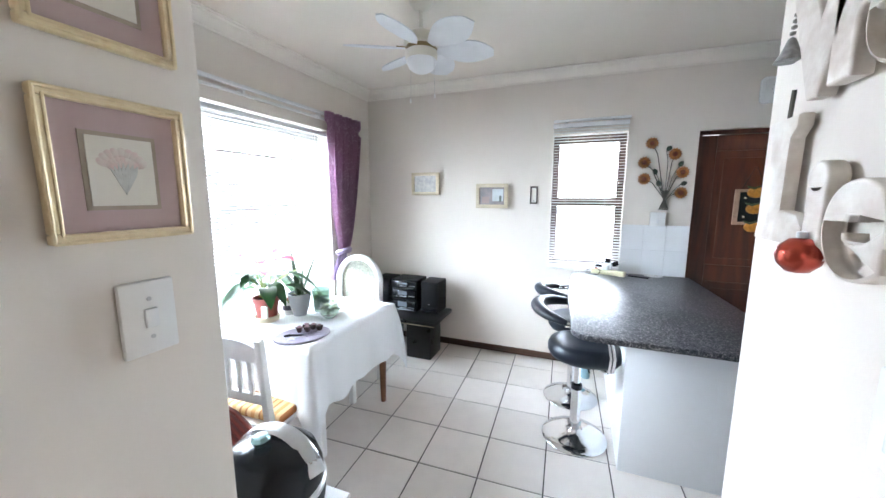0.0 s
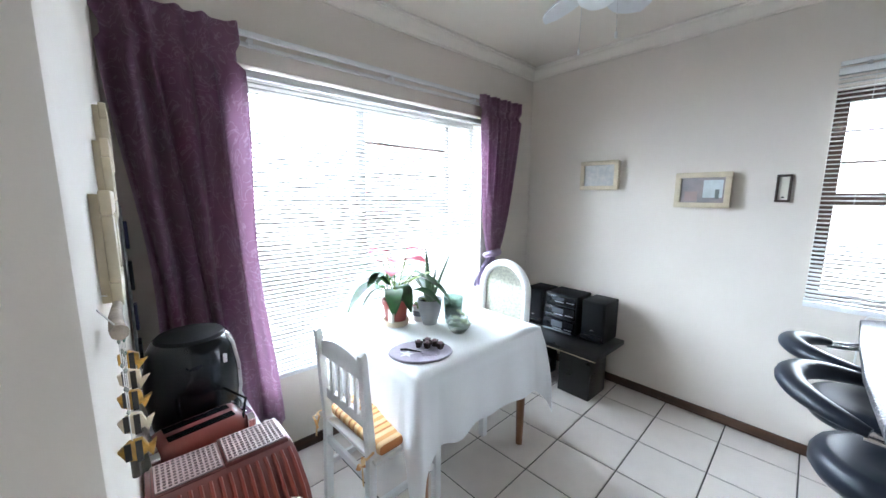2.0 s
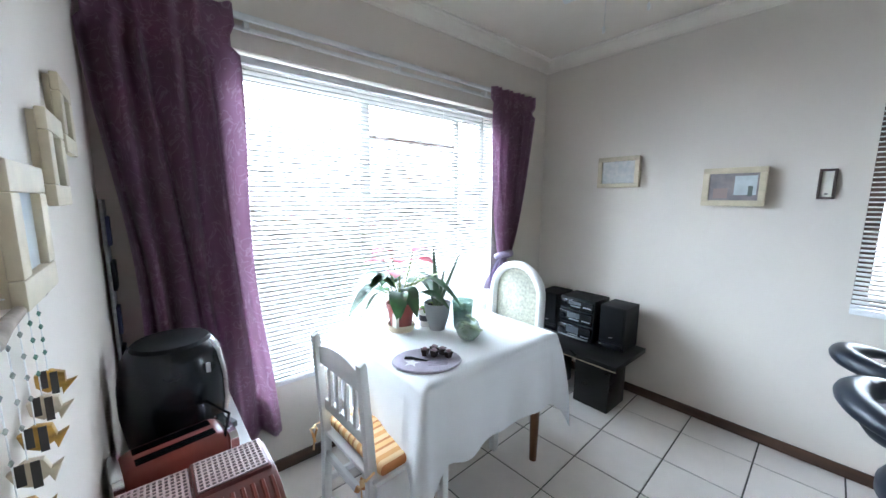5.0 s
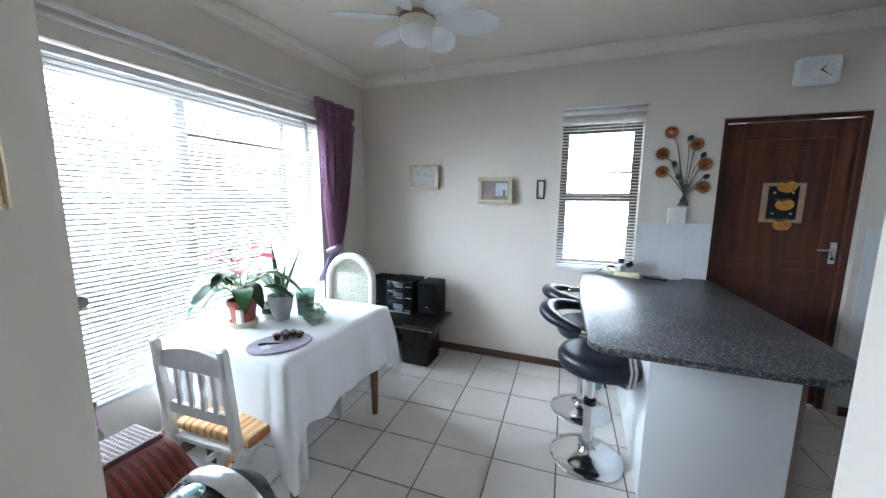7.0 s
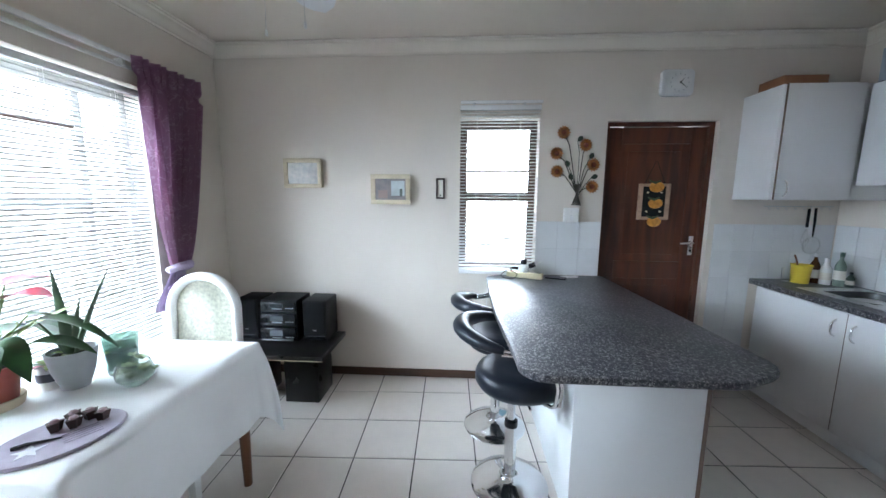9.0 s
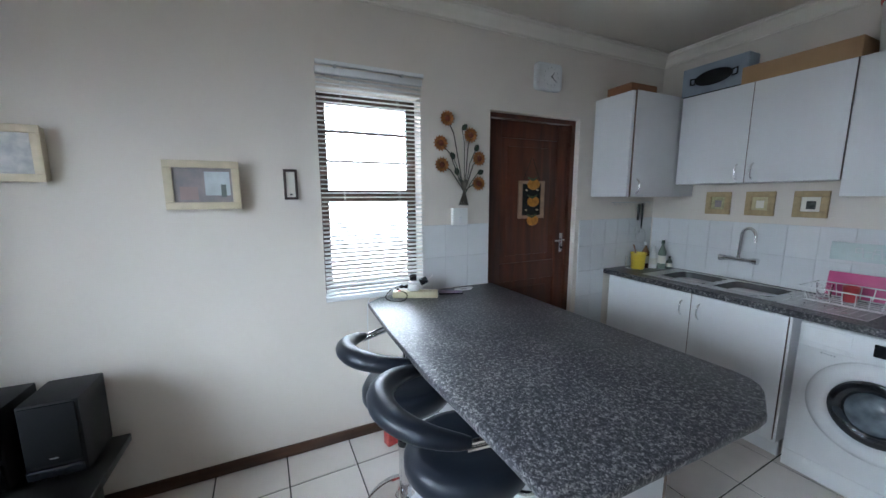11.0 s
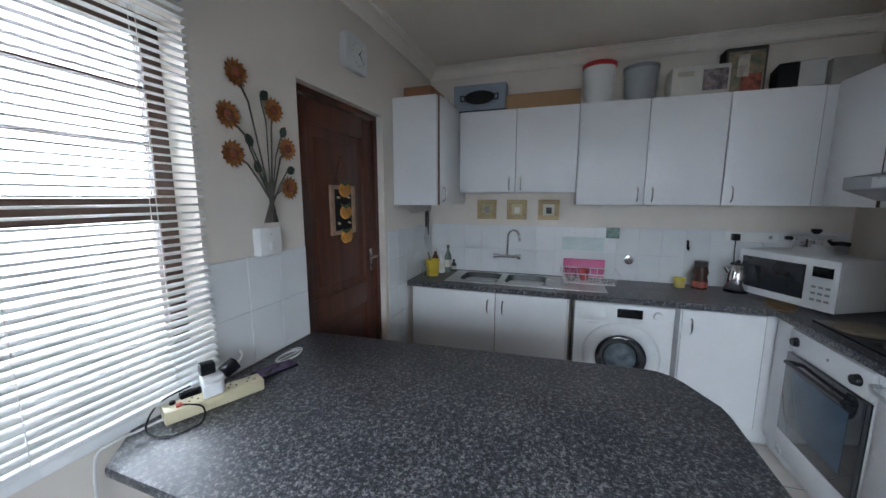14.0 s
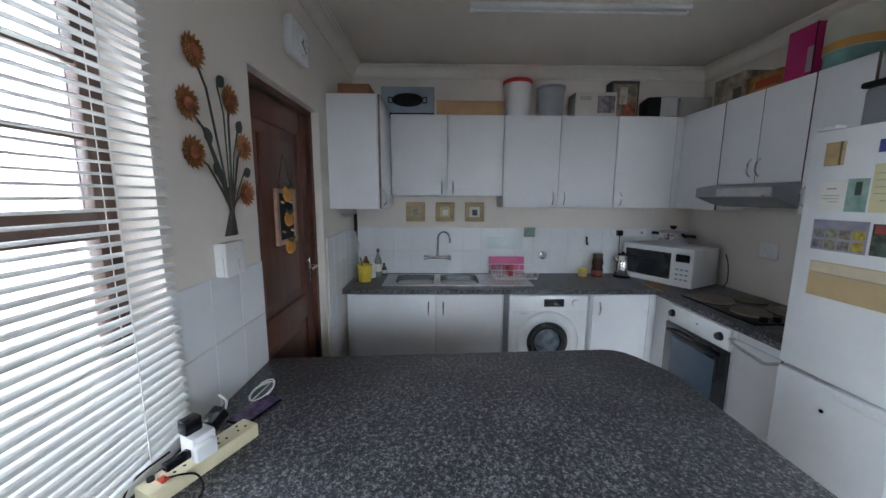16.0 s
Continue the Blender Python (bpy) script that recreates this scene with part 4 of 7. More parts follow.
for b in bowls:
    bm = bmesh.new()
    cxb, cyb = (b[0] + b[1]) / 2, (b[2] + b[3]) / 2
    rows = []
    for f, z in ((1.0, zt), (0.96, -0.01), (0.93, -0.13), (0.86, -0.165), (0.30, -0.172)):
        rows.append([bm.verts.new((x, y, z)) for x, y in ring_outline((b[1] - b[0]) * f, (b[3] - b[2]) * f, 5, 0.07 * f, cxb, cyb)])
    for a, c in zip(rows, rows[1:]):
        for k in range(len(a)):
            bm.faces.new((a[k], a[(k + 1) % len(a)], c[(k + 1) % len(a)], c[k]))
    bm.faces.new(rows[-1])
    # corner webs between the round bowl and the square hole
    # bowl steel is darkened to hold the shade of its depth
    part("bowl", bm, mat("shaded_sink_steel", (0.13, 0.13, 0.135), 0.38, 1.0, var=0.1, scale=12), sk, smooth=1.2)
bm = bmesh.new()
for k in range(9):
    box(bm, 2.40, 2.06 + k * 0.038, zt, 2.71, 2.068 + k * 0.038, zt + 0.003, bev=0.001)
part("drainer_ribs", bm, STEEL, sk)

# mixer tap on the wall
tp = thing("mixer_tap", (XE - 0.006, 2.765, 1.045), 0, "chrome wall-mounted swan-neck mixer tap", "tap")
bm = bmesh.new()
tube(bm, [(-0.05, -0.085, 0), (-0.05, 0.085, 0)], 0.014, 12)
for sg in (-1, 1):
    tube(bm, [(0.0, sg * 0.075, 0), (-0.05, sg * 0.075, 0)], 0.016, 12)
part("body", bm, CHROME, tp)
for sg in (-1, 1):
    bm = bmesh.new()
    tube(bm, [(-0.05, sg * 0.085, 0), (-0.05, sg * 0.115, 0)], [0.020, 0.024], 14)
    part("knob", bm, CHROME, tp)
bm = bmesh.new()
tube(bm, [(-0.05, 0, 0.01), (-0.05, -0.005, 0.15)] + [(-0.05 - 0.02 * (1 - math.cos(a)), -0.055 + 0.05 * math.cos(a), 0.165 + 0.06 * math.sin(a)) for a in np.linspace(0.2, math.pi, 12)] + [(-0.09, -0.105, 0.135)], 0.010, 12)
part("spout", bm, CHROME, tp)

# washing machine
wm = thing("washing_machine", (CF - 0.002, 1.93, 0.002), 0, "white front-loading washing machine under the worktop", "washing machine")
part("body", obox(0.0, -0.297, 0.012, 0.50, 0.297, 0.842, bev=0.008), WHITEP, wm)
part("top_panel", obox(-0.006, -0.293, 0.722, 0.001, 0.293, 0.838, bev=0.003), WHITEP, wm)
part("display", obox(-0.009, -0.115, 0.755, -0.0055, 0.035, 0.815, bev=0.002), BLACK, wm, "black control display")
part("drawer", obox(-0.0085, 0.105, 0.745, -0.0055, 0.280, 0.825, bev=0.002), WHITEP, wm)
bm = bmesh.new()
tube(bm, [(-0.005, -0.20, 0.785), (-0.024, -0.20, 0.785)], [0.028, 0.024], 20)
part("dial", bm, WHITEP, wm)
bm = bmesh.new()
cz = 0.480


def disc_ring(bm, prof, cx, cy, cz, n=40):
    """A round profile of (radius, depth) facing -x."""
    rows = [[bm.verts.new((cx - d, cy + r * math.cos(2 * math.pi * k / n), cz + r * math.sin(2 * math.pi * k / n))) for k in range(n)] for r, d in prof]
    for a, b in zip(rows, rows[1:]):
        for k in range(n):
            bm.faces.new((a[k], a[(k + 1) % n], b[(k + 1) % n], b[k]))
    return rows


disc_ring(bm, [(0.238, 0.0), (0.236, 0.014), (0.212, 0.026), (0.175, 0.030), (0.160, 0.020), (0.155, 0.006)], 0, 0, cz)
door = part("door_ring", bm, WHITEP, wm, smooth=1.0)
bm = bmesh.new()
rows = disc_ring(bm, [(0.156, 0.012), (0.14, 0.022), (0.102, 0.016), (0.098, 0.004)], 0, 0, cz)
bm.faces.new(rows[-1])
part("glass", bm, GLASSD, door, "dark round glass", smooth=1.2)
bm = bmesh.new()
rows = disc_ring(bm, [(0.099, 0.006), (0.090, 0.026), (0.065, 0.040), (0.03, 0.047)], 0, 0, cz)
bm.faces.new(rows[-1])
# lighter bluish colour paints the reflection on the inner glass
part("glass_bowl", bm, mat("reflection_tinted_glass", (0.16, 0.20, 0.23), 0.08, var=0.3, scale=14, coat=0.6), door, "bulging glass with a bluish reflection in its colour", smooth=1.2)
part("handle", obox(-0.034, -0.205, cz - 0.06, -0.022, -0.180, cz + 0.06, bev=0.004), PLAST, door)
part("kick_flap", obox(-0.004, -0.293, 0.030, 0.001, 0.293, 0.115, bev=0.003), WHITEP, wm)
bm = bmesh.new()
for k in range(5):
    box(bm, -0.0065, 0.20 - 0.012 * k, 0.700, -0.0055, 0.205 - 0.012 * k, 0.706)
part("markings", bm, GREYMET, wm)

# cooker hood
hd = thing("cooker_hood", (1.85, KS + 0.002, 1.52), 0, "slim grey metal cooker hood under the cabinet", "cooker hood")
bm = bmesh.new()
prism(bm, [(0.0, 0.138), (0.0, 0.0), (0.33, 0.0), (0.47, 0.055), (0.47, 0.115), (0.33, 0.138)], -0.285, 0.285, bev=0.003, axis="x")
part("canopy", bm, GREYMET, hd)
part("front_strip", obox(-0.27, 0.470, 0.062, 0.10, 0.474, 0.108, bev=0.001), STEEL, hd, "polished control strip")
part("filter", obox(-0.25, 0.04, -0.004, 0.25, 0.31, 0.001), GREYMET, hd)

# oven
ov = thing("oven", (1.827, SF, 0.10), 0, "built-in oven with white panel and dark glass door", "oven")
part("body", obox(-0.265, -0.55, 0, 0.268, -0.001, CZ0 - 0.10, bev=0.002), WHITEL, ov)
part("control_panel", obox(-0.265, 0.0, 0.625, 0.268, 0.020, 0.745, bev=0.003), WHITEP, ov)
dr = part("door", obox(-0.265, 0.0, 0.165, 0.268, 0.024, 0.615, bev=0.004), GLASSD, ov, "dark glass oven door")
part("window", obox(-0.19, 0.0242, 0.24, 0.19, 0.0262, 0.53, bev=0.001), mat("tinted_inner_glass", (0.05, 0.085, 0.12), 0.08), dr)
bm = bmesh.new()
tube(bm, [(-0.20, 0.024, 0.572), (-0.20, 0.058, 0.577), (0.20, 0.058, 0.577), (0.20, 0.024, 0.572)], 0.011, 8)
part("handle", bm, BLACK, dr)
part("drawer", obox(-0.265, 0.0, 0.03, 0.268, 0.020, 0.158, bev=0.004), WHITEP, ov, "grey lower drawer front")
for x in (-0.20, 0.21):
    bm = bmesh.new()
    tube(bm, [(x, 0.020, 0.685), (x, 0.024, 0.685), (x, 0.042, 0.685)], [0.026, 0.025, 0.020], 18)
    part("knob", bm, BLACK, ov)
bm = bmesh.new()
tube(bm, [(-0.02, 0.020, 0.69), (-0.02, 0.0225, 0.69)], 0.008, 12)
part("indicator", bm, GREYMET, ov)

# hob with metal plate covers
hb = thing("hob", (1.80, 0.83, CZ1 + 0.001), 0, "black hob with four covered plates", "hob")
part("glass_plate", obox(-0.30, -0.25, 0.0, 0.28, 0.24, 0.012, bev=0.004), BLACK, hb)
COVER = mat("scratched_enamel_cover", (0.24, 0.195, 0.14), 0.5, 0.1, var=0.2, scale=30)
for x, y, r in ((-0.13, 0.11, 0.095), (0.14, 0.12, 0.11), (-0.14, -0.13, 0.105), (0.14, -0.13, 0.09)):
    part("plate_cover", lathe(bmesh.new(), [(0, 0.032), (r * 0.85, 0.030), (r, 0.024), (r, 0.0125)], 30, (x, y, 0)), COVER, hb, "worn metal plate cover", smooth=1.0)
for k in range(4):
    part("knob", lathe(bmesh.new(), [(0.018, 0.0125), (0.018, 0.030), (0.014, 0.036), (0, 0.036)], 16, (-0.255, 0.15 - 0.075 * k, 0)), BLACK, hb)

# towel rail on the slim cabinet
tr = thing("towel_bar", (1.42, SF, 0.79), 0, "bowed metal towel bar on the cabinet front", "towel bar")
bm = bmesh.new()
tube(bm, [(0.13, 0.0, 0.01), (0.125, 0.035, 0.012), (0.10, 0.045, 0.0), (-0.10, 0.045, -0.02), (-0.125, 0.035, -0.01), (-0.13, 0.0, -0.008)], 0.008, 8)
part("bar", bm, STEEL, tr)

# fridge
fr = thing("fridge_freezer", (1.02, SF, 0.004), 0, "tall white fridge freezer covered with notes and magnets", "fridge")
fw0, fw1 = -0.215, 0.222
part("body", obox(fw0, -0.57, 0.02, fw1, 0.0, 1.84, bev=0.008), WHITEP, fr)
ud = part("upper_door", obox(fw0, 0.003, 0.825, fw1, 0.062, 1.84, bev=0.012), WHITEP, fr)
ld = part("lower_door", obox(fw0, 0.003, 0.03, fw1, 0.062, 0.812, bev=0.012), WHITEP, fr)
part("hinge_cap", obox(fw1 - 0.09, 0.02, 1.841, fw1 - 0.01, 0.066, 1.856, bev=0.003), PLAST, fr)
part("grip", obox(fw0 + 0.03, 0.0615, 0.775, fw0 + 0.20, 0.066, 0.800, bev=0.002), PLAST, ld)
bm = bmesh.new()
tube(bm, [(0.015, 0.06, 0.70), (0.015, 0.066, 0.70)], 0.008, 10)
part("lock", bm, BLACK, ld)

# ---------------------------------------------------------------- ceiling fan
fan = thing("ceiling_fan", (-0.60, 2.05, HC), 0, "white six-blade ceiling fan with a frosted lamp bowl", "ceiling fan")
fan.scale = (1, 1, 0.92)
FANW = mat("ivory_fan_enamel", (0.74, 0.70, 0.60), 0.35, var=0.03)
part("canopy", lathe(bmesh.new(), [(0, 0), (0.068, 0), (0.066, -0.02), (0.04, -0.055), (0.014, -0.065), (0, -0.065)], 28), FANW, fan, smooth=1.0)
part("rod", lathe(bmesh.new(), [(0, -0.06), (0.0115, -0.06), (0.0115, -0.20), (0, -0.20)], 12), FANW, fan)
part("motor_housing", lathe(bmesh.new(), [(0, -0.165), (0.03, -0.17), (0.075, -0.195), (0.098, -0.235), (0.100, -0.262), (0.09, -0.268), (0, -0.268)], 32), FANW, fan, smooth=1.0)
part("light_kit", lathe(bmesh.new(), [(0.082, -0.290), (0.090, -0.295), (0.090, -0.335), (0.084, -0.342), (0, -0.342)], 32), FANW, fan, smooth=1.0)
part("lamp_bowl", lathe(bmesh.new(), [(0.084, -0.342), (0.083, -0.360), (0.070, -0.390), (0.045, -0.410), (0, -0.418)], 32), translucent("frosted_glass", (0.86, 0.87, 0.88), 0.35, 0.3), fan, "frosted white glass bowl", smooth=1.2)
part("flywheel", lathe(bmesh.new(), [(0, -0.268), (0.085, -0.268), (0.085, -0.290), (0, -0.290)], 24), mat("dull_brass", (0.35, 0.26, 0.13), 0.4, 0.7), fan)
BLADE = mat("pale_blade_laminate", (0.72, 0.73, 0.74), 0.4, var=0.04)
for k in range(6):
    bm = bmesh.new()
    n = 20
    o = []
    for q in range(n + 1):
        f = q / n
        o.append((0.09 + 0.335 * f, 0.020 + 0.068 * math.sin(math.pi * min(1, f * 1.02) ** 1.15) ** 0.8 * (1 if f < 1 else 0)))
    up = [(x, y) for x, y in o]
    dn = [(x, -y) for x, y in reversed(o)]
    prism(bm, up + dn[1:], -0.003, 0.003)
    b = part("blade", bm, BLADE, fan)
    b.matrix_local = pose(0, 0, -0.279, 0, 0, 28 + 60 * k) @ pose(0, 0, 0, -19, 0, 0)
    bm = bmesh.new()
    tube(bm, [(0.07, 0, 0.004), (0.12, 0, 0.006), (0.135, 0.02, 0.006)], 0.006, 6)
    tube(bm, [(0.12, 0, 0.006), (0.135, -0.02, 0.006)], 0.006, 6)
    part("blade_iron", bm, MATS["dull_brass"], b)
for x, y in ((-0.08, 0.03), (0.085, -0.02)):
    bm = bmesh.new()
    tube(bm, [(x, y, -0.335), (x * 1.05, y, -0.55)], 0.0009, 5)
    ch = part("pull_chain", bm, STEEL, fan)
    part("pull_knob", lathe(bmesh.new(), [(0, 0), (0.004, -0.004), (0.006, -0.02), (0.004, -0.028), (0, -0.028)], 10, (x * 1.05, y, -0.549)), PLAST, ch)

# fluorescent batten over the kitchen
fl = thing("ceiling_light", (1.835, 1.98, HC), 0, "unlit white fluorescent batten light on the ceiling", "ceiling light")
part("housing", obox(-0.030, -0.61, -0.024, 0.030, 0.61, -0.001, bev=0.003), WHITEP, fl)
bm = bmesh.new()
tube(bm, [(0, -0.595, -0.034), (0, 0.595, -0.034)], 0.008, 12)
part("tube", bm, PLAST, fl)
for sg in (-1, 1):
    part("end_cap", obox(-0.014, sg * 0.60 - 0.010, -0.045, 0.014, sg * 0.60 + 0.010, -0.0245, bev=0.003), PLAST, fl)

# ---------------------------------------------------------------- pictures and wall things


def box_frame(label, at, turn, w, h, depth, rim, material, art, group=""):
    """A deep frame standing off the wall; local -y faces the room."""
    f = thing("picture_frame", at, turn, label, "picture", group)
    bm = bmesh.new()
    for a in ((-w / 2, w / 2, h / 2 - rim, h / 2), (-w / 2, w / 2, -h / 2, -h / 2 + rim), (-w / 2, -w / 2 + rim, -h / 2 + rim, h / 2 - rim), (w / 2 - rim, w / 2, -h / 2 + rim, h / 2 - rim)):
        box(bm, a[0], -depth, a[2], a[1], -depth + 0.014, a[3], bev=0.003)
    part("rim", bm, material, f)
    part("case", obox(-w / 2 + 0.006, -depth + 0.014, -h / 2 + 0.006, w / 2 - 0.006, -0.001, h / 2 - 0.006), material, f)
    for nm, m, a, dz in art:
        part(nm, obox(a[0] * (w / 2 - rim), -depth + 0.010 - dz, a[2] * (h / 2 - rim), a[1] * (w / 2 - rim), -depth + 0.0135 - dz, a[3] * (h / 2 - rim)), m, f)
    return f


ARTA = mat("pale_print", (0.36, 0.36, 0.36), 0.25, var=0.2, scale=25, color2=(0.52, 0.49, 0.46), coat=0.4)
ARTB = mat("dusky_print", (0.36, 0.30, 0.29), 0.2, var=0.2, scale=14, color2=(0.24, 0.22, 0.23), coat=0.4)
ARTC = mat("pale_blue_print", (0.55, 0.60, 0.62), 0.3, var=0.1, scale=18)
GP = "cream box frames"
box_frame("cream wooden box frame with a pale print", (-1.190, YN, 1.672), 0, 0.300, 0.225, 0.055, 0.032, CREAM, [("print", ARTA, (-1, 1, -1, 1), 0.0)], GP)
box_frame("cream wooden box frame with a dusky print", (-0.503, YN, 1.552), 0, 0.305, 0.228, 0.055, 0.034, CREAM, [("print", ARTB, (-1, 1, -1, 1), 0.0), ("shape", ARTC, (0.05, 0.92, -0.6, 0.80), 0.001), ("shape", mat("muted_green_shape", (0.13, 0.15, 0.14), 0.6), (0.60, 0.78, -0.7, 0.05), 0.002), ("shape", mat("muted_rust_shape", (0.34, 0.24, 0.22), 0.6), (-0.8, -0.2, -0.85, -0.1), 0.0012)], GP)
box_frame("dark framed wall thermometer with a pale scale", (-0.120, YN, 1.560), 0, 0.068, 0.158, 0.014, 0.013, mat("dark_brown_wood", (0.06, 0.035, 0.028), 0.5), [("scale", PAPER, (-1, 1, -1, 1), 0.0), ("bulb", mat("dark_mark", (0.05, 0.05, 0.05)), (-0.3, 0.3, -0.85, -0.72), 0.001)])
# three box frames on the south wall (turned to face north)
for x, z, w, h in ((-0.660, 1.426, 0.180, 0.170), (-0.922, 1.534, 0.152, 0.160), (-1.113, 1.638, 0.152, 0.154)):
    box_frame("small cream box frame with a pale print", (x, YS, z), 180, w, h, 0.025, 0.036, CREAM, [("print", ARTC, (-1, 1, -1, 1), 0.0)], GP)

# gilt framed flower prints on the passage wall


def flower_print(z0, label):
    f = thing("framed_print", (JX, 0.432, z0), 90, label, "picture", "gilt framed prints")
    w, h = 0.176, 0.200
    bm = bmesh.new()
    for a in ((-w / 2, w / 2, h - 0.014, h), (-w / 2, w / 2, 0, 0.014), (-w / 2, -w / 2 + 0.014, 0.014, h - 0.014), (w / 2 - 0.014, w / 2, 0.014, h - 0.014)):
        box(bm, a[0], -0.016, a[2], a[1], -0.002, a[3], bev=0.003, seg=3)
    for q, r in ((0.0025, 0.0030), (0.0115, 0.0022)):
        tube(bm, [(x, -0.0165, z) for x, z in ring_outline(w - 2 * q, h - 2 * q, 2, 0.001, 0, h / 2)], r, 8, close=True)
    part("gilt_frame", bm, GOLD, f)
    part("mount", obox(-w / 2 + 0.012, -0.009, 0.012, w / 2 - 0.012, -0.004, h - 0.012), ROSE, f)
    part("inner_line", obox(-0.046, -0.0105, 0.044, 0.046, -0.0088, h - 0.048), mat("taupe_line", (0.42, 0.35, 0.27), 0.7), f)
    part("print", obox(-0.040, -0.0120, 0.050, 0.040, -0.0104, h - 0.054), PAPER, f)
    for k in range(18):
        a = radians(-70 + 17.5 * (k % 9))
        cx, cz = (0.024 if k < 9 else 0.013) * math.sin(a), 0.104 + (0.020 if k < 9 else 0.008) * math.cos(a)
        bm = lathe(bmesh.new(), [(0.0075, 0), (0.005, 0.0006 + 0.00005 * k), (0, 0.0008 + 0.00005 * k)], 10, sy=1.35)
        bmesh.ops.rotate(bm, verts=bm.verts, matrix=Matrix.Rotation(radians(90), 3, "X"))
        bmesh.ops.rotate(bm, verts=bm.verts, matrix=Matrix.Rotation(a, 3, "Y"))
        bmesh.ops.translate(bm, verts=bm.verts, vec=(cx, -0.0118, cz))
        part("painted_petal", bm, mat("faded_pink", (0.66, 0.50, 0.47), 0.9, var=0.2, scale=90, color2=(0.66, 0.60, 0.54)), f)
    bm = bmesh.new()
    for k in range(7):
        a = radians(-27 + 9 * k)
        prism(bm, [(0, 0.066), (0.026 * math.sin(a) - 0.003, 0.100), (0.040 * math.sin(a), 0.072 + 0.040 * math.cos(a)), (0.026 * math.sin(a) + 0.004, 0.094)], -0.0128 - 0.0002 * k, -0.0119, axis="y")
    part("painted_leaves", bm, mat("faded_blue_green", (0.60, 0.60, 0.57), 0.9, var=0.1, scale=80), f)
    return f


flower_print(1.477, "gilt framed flower print with a rose mount")
flower_print(1.742, "upper gilt framed print with a rose mount")


def switch_plate(at, turn, w, h, label, toggles):
    s = thing("light_switch", at, turn, label, "switch")
    part("plate", obox(-w / 2, -0.012, -h / 2, w / 2, -0.001, h / 2, bev=0.004), PLAST, s)
    for x, z in toggles:
        t = part("rocker", obox(x - 0.009, -0.018, z - 0.015, x + 0.009, -0.011, z + 0.015, bev=0.002), WHITEP, s)
        t.rotation_euler = (0.0, 0.0, 0.0)
    bm = bmesh.new()
    for z in (-h * 0.26, h * 0.26):
        tube(bm, [(0, -0.0115, z), (0, -0.0135, z)], 0.0035, 8)
    part("screws", bm, STEEL, s)
    return s


switch_plate((JX, 0.444, 1.351), 90, 0.077, 0.118, "white plastic light switch on the passage wall", [(0, 0)])
switch_plate((0.877, YN - 0.028, 1.365), 0, 0.108, 0.112, "white double switch on a surface box", [(0.0, -0.018)])
part("back_box", obox(-0.052, 0.0, -0.054, 0.052, 0.027, 0.054, bev=0.003), PLAST, bpy.data.objects["light_switch.001"])
switch_plate((2.03, KS, 1.22), 180, 0.13, 0.10, "white switch plate on the stove wall", [(-0.02, 0), (0.02, 0)])
switch_plate((RX, 0.655, 1.27), -90, 0.085, 0.125, "white plastic socket plate on the passage wall", [(0, 0.02), (0, -0.02)])

# clock
ck = thing("wall_clock", (1.565, YN, 2.306), 0, "square white wall clock with dark pointers", "clock")
bm = prism(bmesh.new(), ring_outline(0.225, 0.180, 6, 0.030), 0.001, 0.040, bev=0.008)
bmesh.ops.rotate(bm, verts=bm.verts, matrix=Matrix.Rotation(radians(90), 3, "X"))
part("case", bm, WHITEP, ck)
bm = prism(bmesh.new(), ring_outline(0.185, 0.145, 6, 0.02), 0.0405, 0.0415)
bmesh.ops.rotate(bm, verts=bm.verts, matrix=Matrix.Rotation(radians(90), 3, "X"))
part("dial", bm, mat("pale_grey_dial", (0.78, 0.78, 0.77), 0.4), ck)
for ang, L, w in ((38, 0.042, 0.004), (128, 0.060, 0.003)):
    a = radians(ang)
    dx, dz = math.sin(a), math.cos(a)
    part("pointer", prism(bmesh.new(), [(0.015 - dz * w, dx * w), (0.015 + dx * L, dz * L), (0.015 + dz * w, -dx * w), (0.015 - dx * 0.01, -dz * 0.01)], -0.0435, -0.0420, axis="y"), BLACK, ck)
bm = bmesh.new()
for k in range(12):
    a = radians(30 * k)
    box(bm, 0.010 + 0.062 * math.sin(a) - 0.002, -0.0428, 0.058 * math.cos(a) - 0.004, 0.010 + 0.062 * math.sin(a) + 0.002, -0.0418, 0.058 * math.cos(a) + 0.004)
part("hour_marks", bm, GREYMET, ck)

# metal flower sculpture
fs = thing("metal_flower_sculpture", (0.915, YN - 0.004, 1.437), 0, "metal wall bouquet with orange sunflowers and green leaves", "wall art")
STEM = mat("dark_bronze_wire", (0.10, 0.085, 0.07), 0.45, 0.6, var=0.2)
PETAL = mat("rusty_orange_petal", (0.62, 0.24, 0.07), 0.5, 0.2, var=0.3, scale=50)
HEART = mat("dark_flower_heart", (0.30, 0.075, 0.03), 0.6, var=0.3, scale=80)
LEAFM = mat("dark_green_metal", (0.045, 0.065, 0.045), 0.45, 0.3, var=0.2)
heads = ((-0.119, 0.536), (0.047, 0.445), (-0.164, 0.385), (-0.156, 0.254), (0.11, 0.302), (0.11, 0.141))
